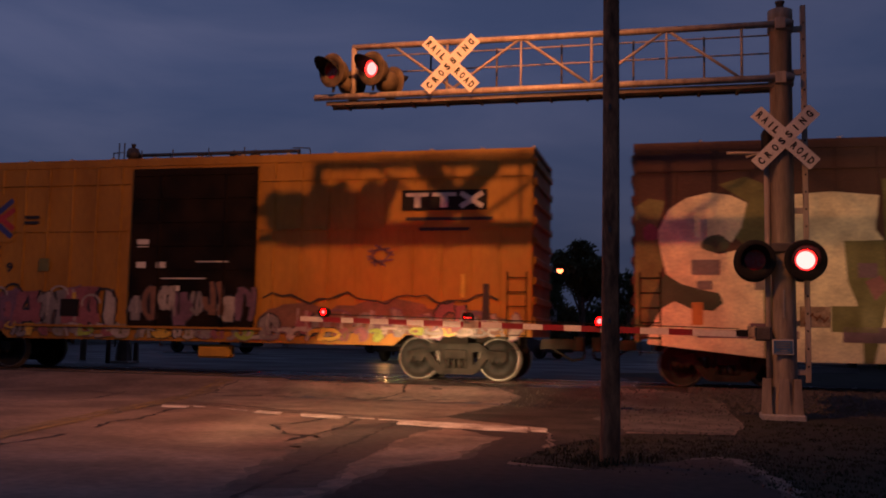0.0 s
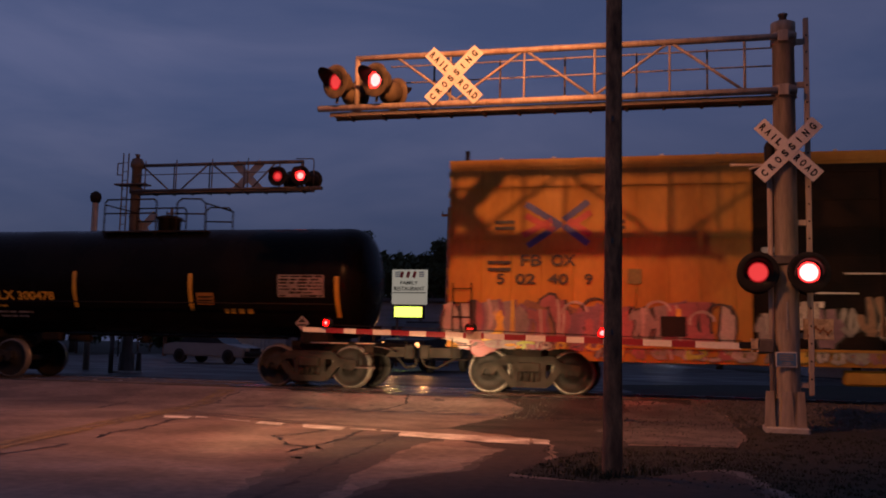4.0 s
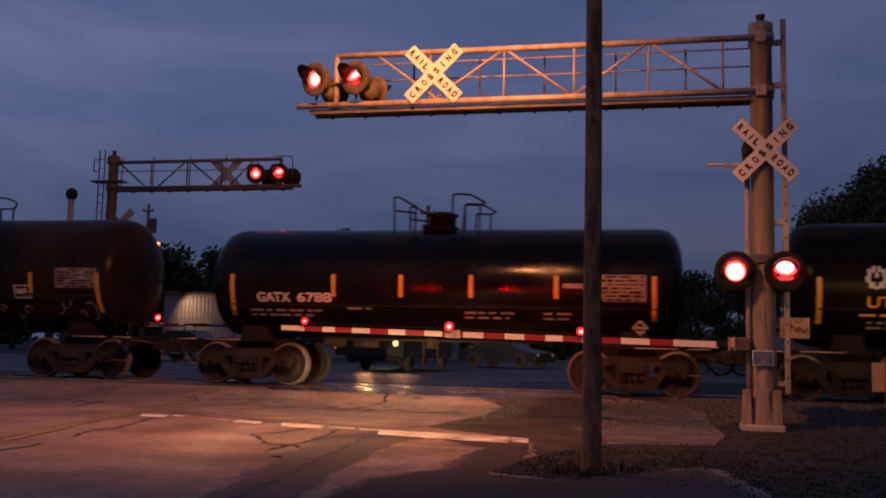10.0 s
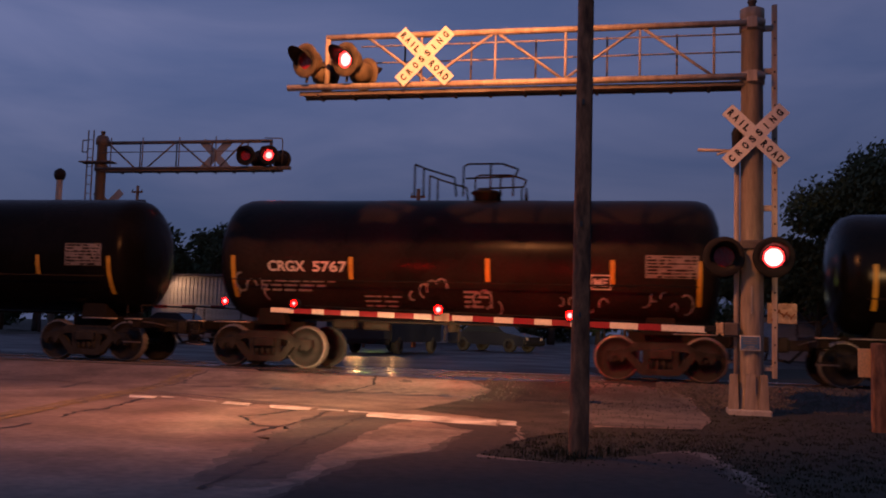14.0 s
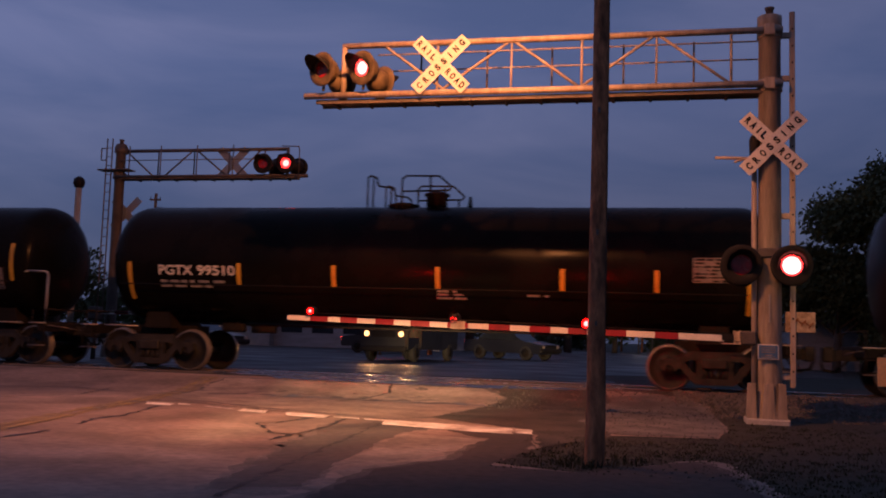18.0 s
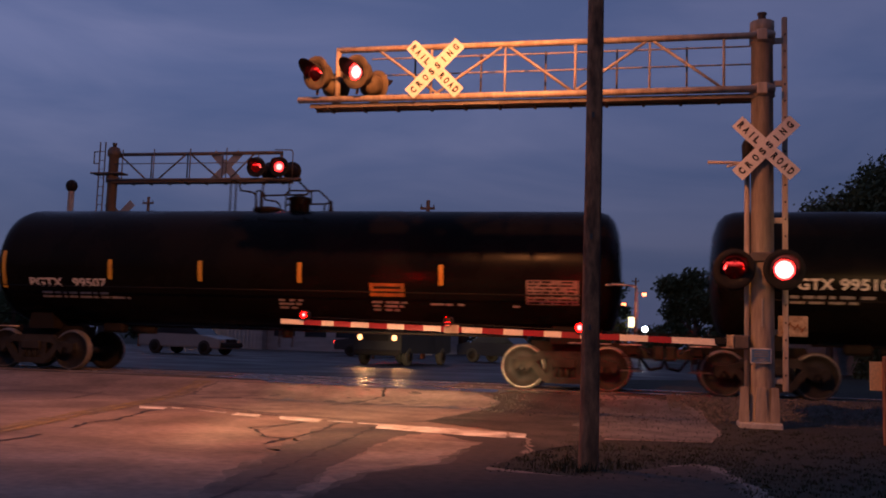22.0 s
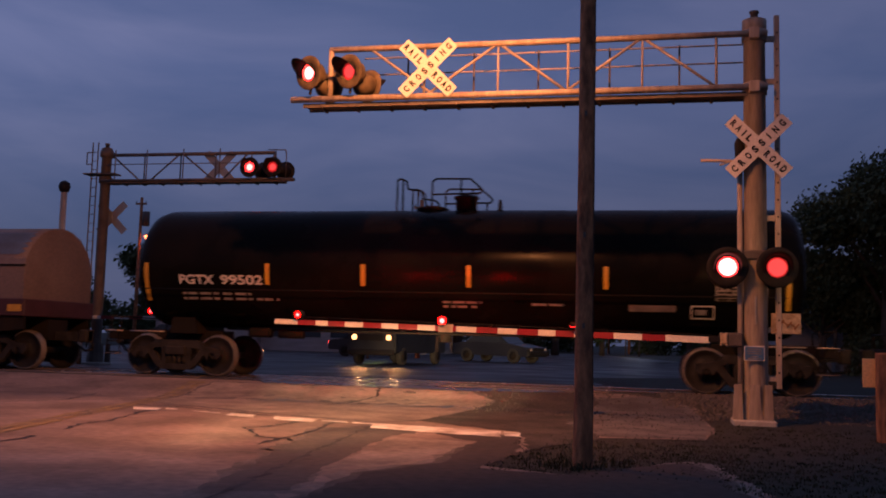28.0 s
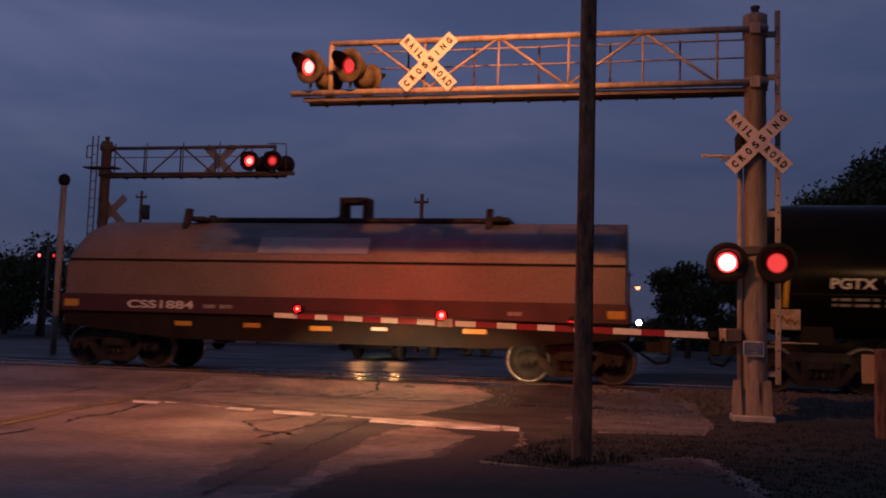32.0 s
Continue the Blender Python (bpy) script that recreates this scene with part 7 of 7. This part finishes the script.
def vehicle(name, at, label, category, paint_, prof, cabin, front_lit=False, tail_lit=False, width=1.85):
    """A road vehicle seen end on or from the side; it points along -y of its pose."""
    v = thing(name, at, label, category)
    hw = width / 2

    def loft(outline, inset):
        bm = bm_()
        a = [bm.verts.new((-hw + inset, y, z)) for y, z in outline]
        b = [bm.verts.new((hw - inset, y, z)) for y, z in outline]
        bm.faces.new(a)
        bm.faces.new(b[::-1])
        for i in range(len(a)):
            j = (i + 1) % len(a)
            bm.faces.new((a[i], b[i], b[j], a[j]))
        bmesh.ops.bevel(bm, geom=bm.edges[:], offset=0.05, segments=2, affect="EDGES")
        return bm
    part("body", loft(prof, 0), paint_, v)
    part("cabin", loft(cabin, 0.14), GLASS_DARK, v, "dark glazed cabin")
    ys_ = [p[0] for p in cabin]
    zt_ = max(p[1] for p in cabin)
    part("cab_roof", box(bm_(), (-hw + 0.2, sorted(ys_)[1] + 0.1, zt_ - 0.02), (hw - 0.2, sorted(ys_)[-2] - 0.05, zt_ + 0.04), 0.02), paint_, v)
    y0, y1 = min(p[0] for p in prof), max(p[0] for p in prof)
    for y in (y0 + 0.85, y1 - 0.95):
        for s_ in (-1, 1):
            w_ = part("wheel", lathe(bm_(), [(-0.11, 0.2), (-0.12, 0.3), (-0.08, 0.345), (0.08, 0.345), (0.12, 0.3), (0.11, 0.2)], "x", n=20), TYRE, v, at=pose(s_ * (hw - 0.1), y, 0.345))
            part("rim", lathe(bm_(), [(-0.115, 0.02), (-0.118, 0.2), (0.118, 0.2), (0.115, 0.02)], "x", n=14), FRAME_BLACK, w_)
    zl = 0.62 if prof[1][1] < 0.9 else 1.02
    for s_ in (-1, 1):
        part("headlamp", lathe(bm_(), [(y0 - 0.03, 0.03), (y0 - 0.02, 0.10), (y0 + 0.02, 0.11)], "y", (s_ * (hw - 0.28), 0, zl), 14), WHITE_HOT if front_lit else GALV, v, "headlamp")
        part("tail_lamp", box(bm_(), (s_ * (hw - 0.18) - 0.1, y1 - 0.02, zl), (s_ * (hw - 0.18) + 0.1, y1 + 0.02, zl + 0.2), 0.01), TAIL if tail_lit else GATE_RED, v)
    part("bumper", box(bm_(), (-hw + 0.03, y0 - 0.09, 0.36), (hw - 0.03, y0 - 0.0, 0.58), 0.04), BLACK_PAINT, v)
    part("grille", box(bm_(), (-hw + 0.5, y0 - 0.02, zl - 0.12), (hw - 0.5, y0 + 0.0, zl + 0.12)), BLACK_PAINT, v)
    return v


PICKUP = [(-2.7, 0.45), (-2.7, 1.2), (-1.2, 1.3), (2.7, 1.27), (2.7, 0.45)]
PICKUP_CAB = [(-1.15, 1.25), (-0.55, 1.9), (1.0, 1.93), (1.2, 1.25)]
SEDAN = [(-2.2, 0.3), (-2.2, 0.72), (-1.1, 0.92), (1.6, 0.95), (2.3, 0.85), (2.3, 0.35)]
SEDAN_CAB = [(-1.0, 0.9), (-0.35, 1.38), (0.9, 1.4), (1.6, 0.93)]
vehicle("pickup_truck", pose(-9.55, 36.7, 0.222, 0, 0, -8), "dark pickup truck waiting with headlights on", "pickup truck", CAR_DARK, PICKUP, PICKUP_CAB, True, width=1.95)
vehicle("parked_car", pose(-7.0, 46.5, 0.222, 0, 0, 65), "dark car with its tail lights on", "car", CAR_DARK, SEDAN, SEDAN_CAB, False, True)
vehicle("parked_car", pose(-21.2, 41.5, 0.222, 0, 0, 82), "white car parked beyond the crossing", "car", CAR_WHITE, SEDAN, SEDAN_CAB)
vehicle("parked_car", pose(-14.6, 50.5, 0.222, 0, 0, 90), "dark car waiting at the side of the road", "car", CAR_DARK, SEDAN, SEDAN_CAB, False, True)

# unseen pickup, added as a source for the verge headlights
vehicle("pickup_truck", pose(7.85, -1.85, 0.01, 0, 0, 180), "unseen dark pickup truck added on the verge to carry headlights", "pickup truck", CAR_DARK, PICKUP, PICKUP_CAB, True, width=1.95)
# unseen car, placed only to carry the two low beams
vehicle("unseen_waiting_car", pose(-3.55, -0.4, 0.01, 0, 0, 180), "unseen dark car waiting in the lane with its low beams on", "car", CAR_DARK, SEDAN, SEDAN_CAB, True)

# ---- house beyond the woods ----
house = thing("house", pose(-15.6, 105, 0.2), "white two-storey house with a dark gable roof", "house")
HOUSE_WALL = paint("white_clapboard", (0.3, 0.3, 0.3), 0.8, 0, (0.22, 0.21, 0.21), 0.7, 0.6, 8, 0.1, stretch=(1, 1, 6))
bm = bm_()
prism(bm, [(-2.4, 0), (2.4, 0), (2.4, 6.1), (0, 8.3), (-2.4, 6.1)], 0.0, 7.0)
part("wall", bm, HOUSE_WALL, house)
bm = bm_()
for s_ in (-1, 1):
    prism(bm, [(0, 8.35), (s_ * 2.9, 5.75), (s_ * 2.9, 5.95), (0, 8.6)], -0.4, 7.4)
part("roof", bm, FAR_ROOF, house)
for x in (-1.5, 0.6):
    for z in (1.4, 4.1):
        win = part("window", box(bm_(), (x, -0.05, z), (x + 0.95, 0.02, z + 1.5)), FAR_ROOF, house)
        part("pane", box(bm_(), (x + 0.1, -0.07, z + 0.1), (x + 0.85, -0.055, z + 1.4)), GLASS_DARK, win)
for i in range(4):
    lathe(bm := bm_(), [(-0.1, 0.03), (-0.08, 0.16), (0.0, 0.17)], "y", (-2.0 + i * 0.95, -0.3, 3.1), 12)
    part("porch_lamp", bm, PORCH_GLOW, house, "lit porch lamp")


# ---- what moves ----
def motions():
    times = [4 * i for i in range(9)]
    for car, s in CARS:
        walk(car, [(t, pose(s + run(t), TRACK_Y, RAIL_Z)) for t in times])
    ticks = [0.2 * i for i in range(161)]
    for wheel, dx in WHEELS:
        walk(wheel, [(t, pose(dx, 0, R_W, 0, math.degrees((run(t) - run(0)) / R_W), 0)) for t in ticks])
    walk(MESSAGE, [(t, pose(0, -0.17, 2.68, a)) for t, a in ((0, 0), (17.2, 0), (17.5, 60), (17.8, 120), (18.1, 180), (22.2, 180), (22.5, 240), (22.8, 300), (23.1, 360), (32, 360))])
    # the flashers: 1.375 s round, the two lamps of a pair by turns, with a short overlap
    period, share, fade = 1.375, 0.75, 0.08
    for disc, phase, rest in ROTORS:
        right, small = phase % 10, phase >= 10
        steps = []                               # (time, degrees that the lamp turns on)
        for k in range(-2, 24):
            on = 0.97 + period * k + (0 if right else share)
            off = on + (share if right else period - share) + fade
            if small and not right:              # the gate lamps by the pole lead a little
                on, off = on - 0.12, off - 0.12
            steps += [(on, -90), (off, 90)] if small else [(on, -120), (off, -120), (off + 0.34, -120)]
        angle = 90.0 if small else -240.0        # before a lamp comes on it is dull
        rows_ = []
        for at, by in sorted(steps):
            if at < 0.1:
                angle += by
                continue
            if at > 32.05:
                break
            at = min(at, 31.93)
            if not rows_:
                rows_.append((0, rest @ pose(0, 0, 0, angle)))
            for u in (-2, -1, 0, 1):
                rows_.append((at + u / FPS, rest @ pose(0, 0, 0, angle + by * (u + 2) / 3)))
            angle += by
        rows_.append((32.0, rest @ pose(0, 0, 0, angle)))
        walk(disc, rows_)


motions()
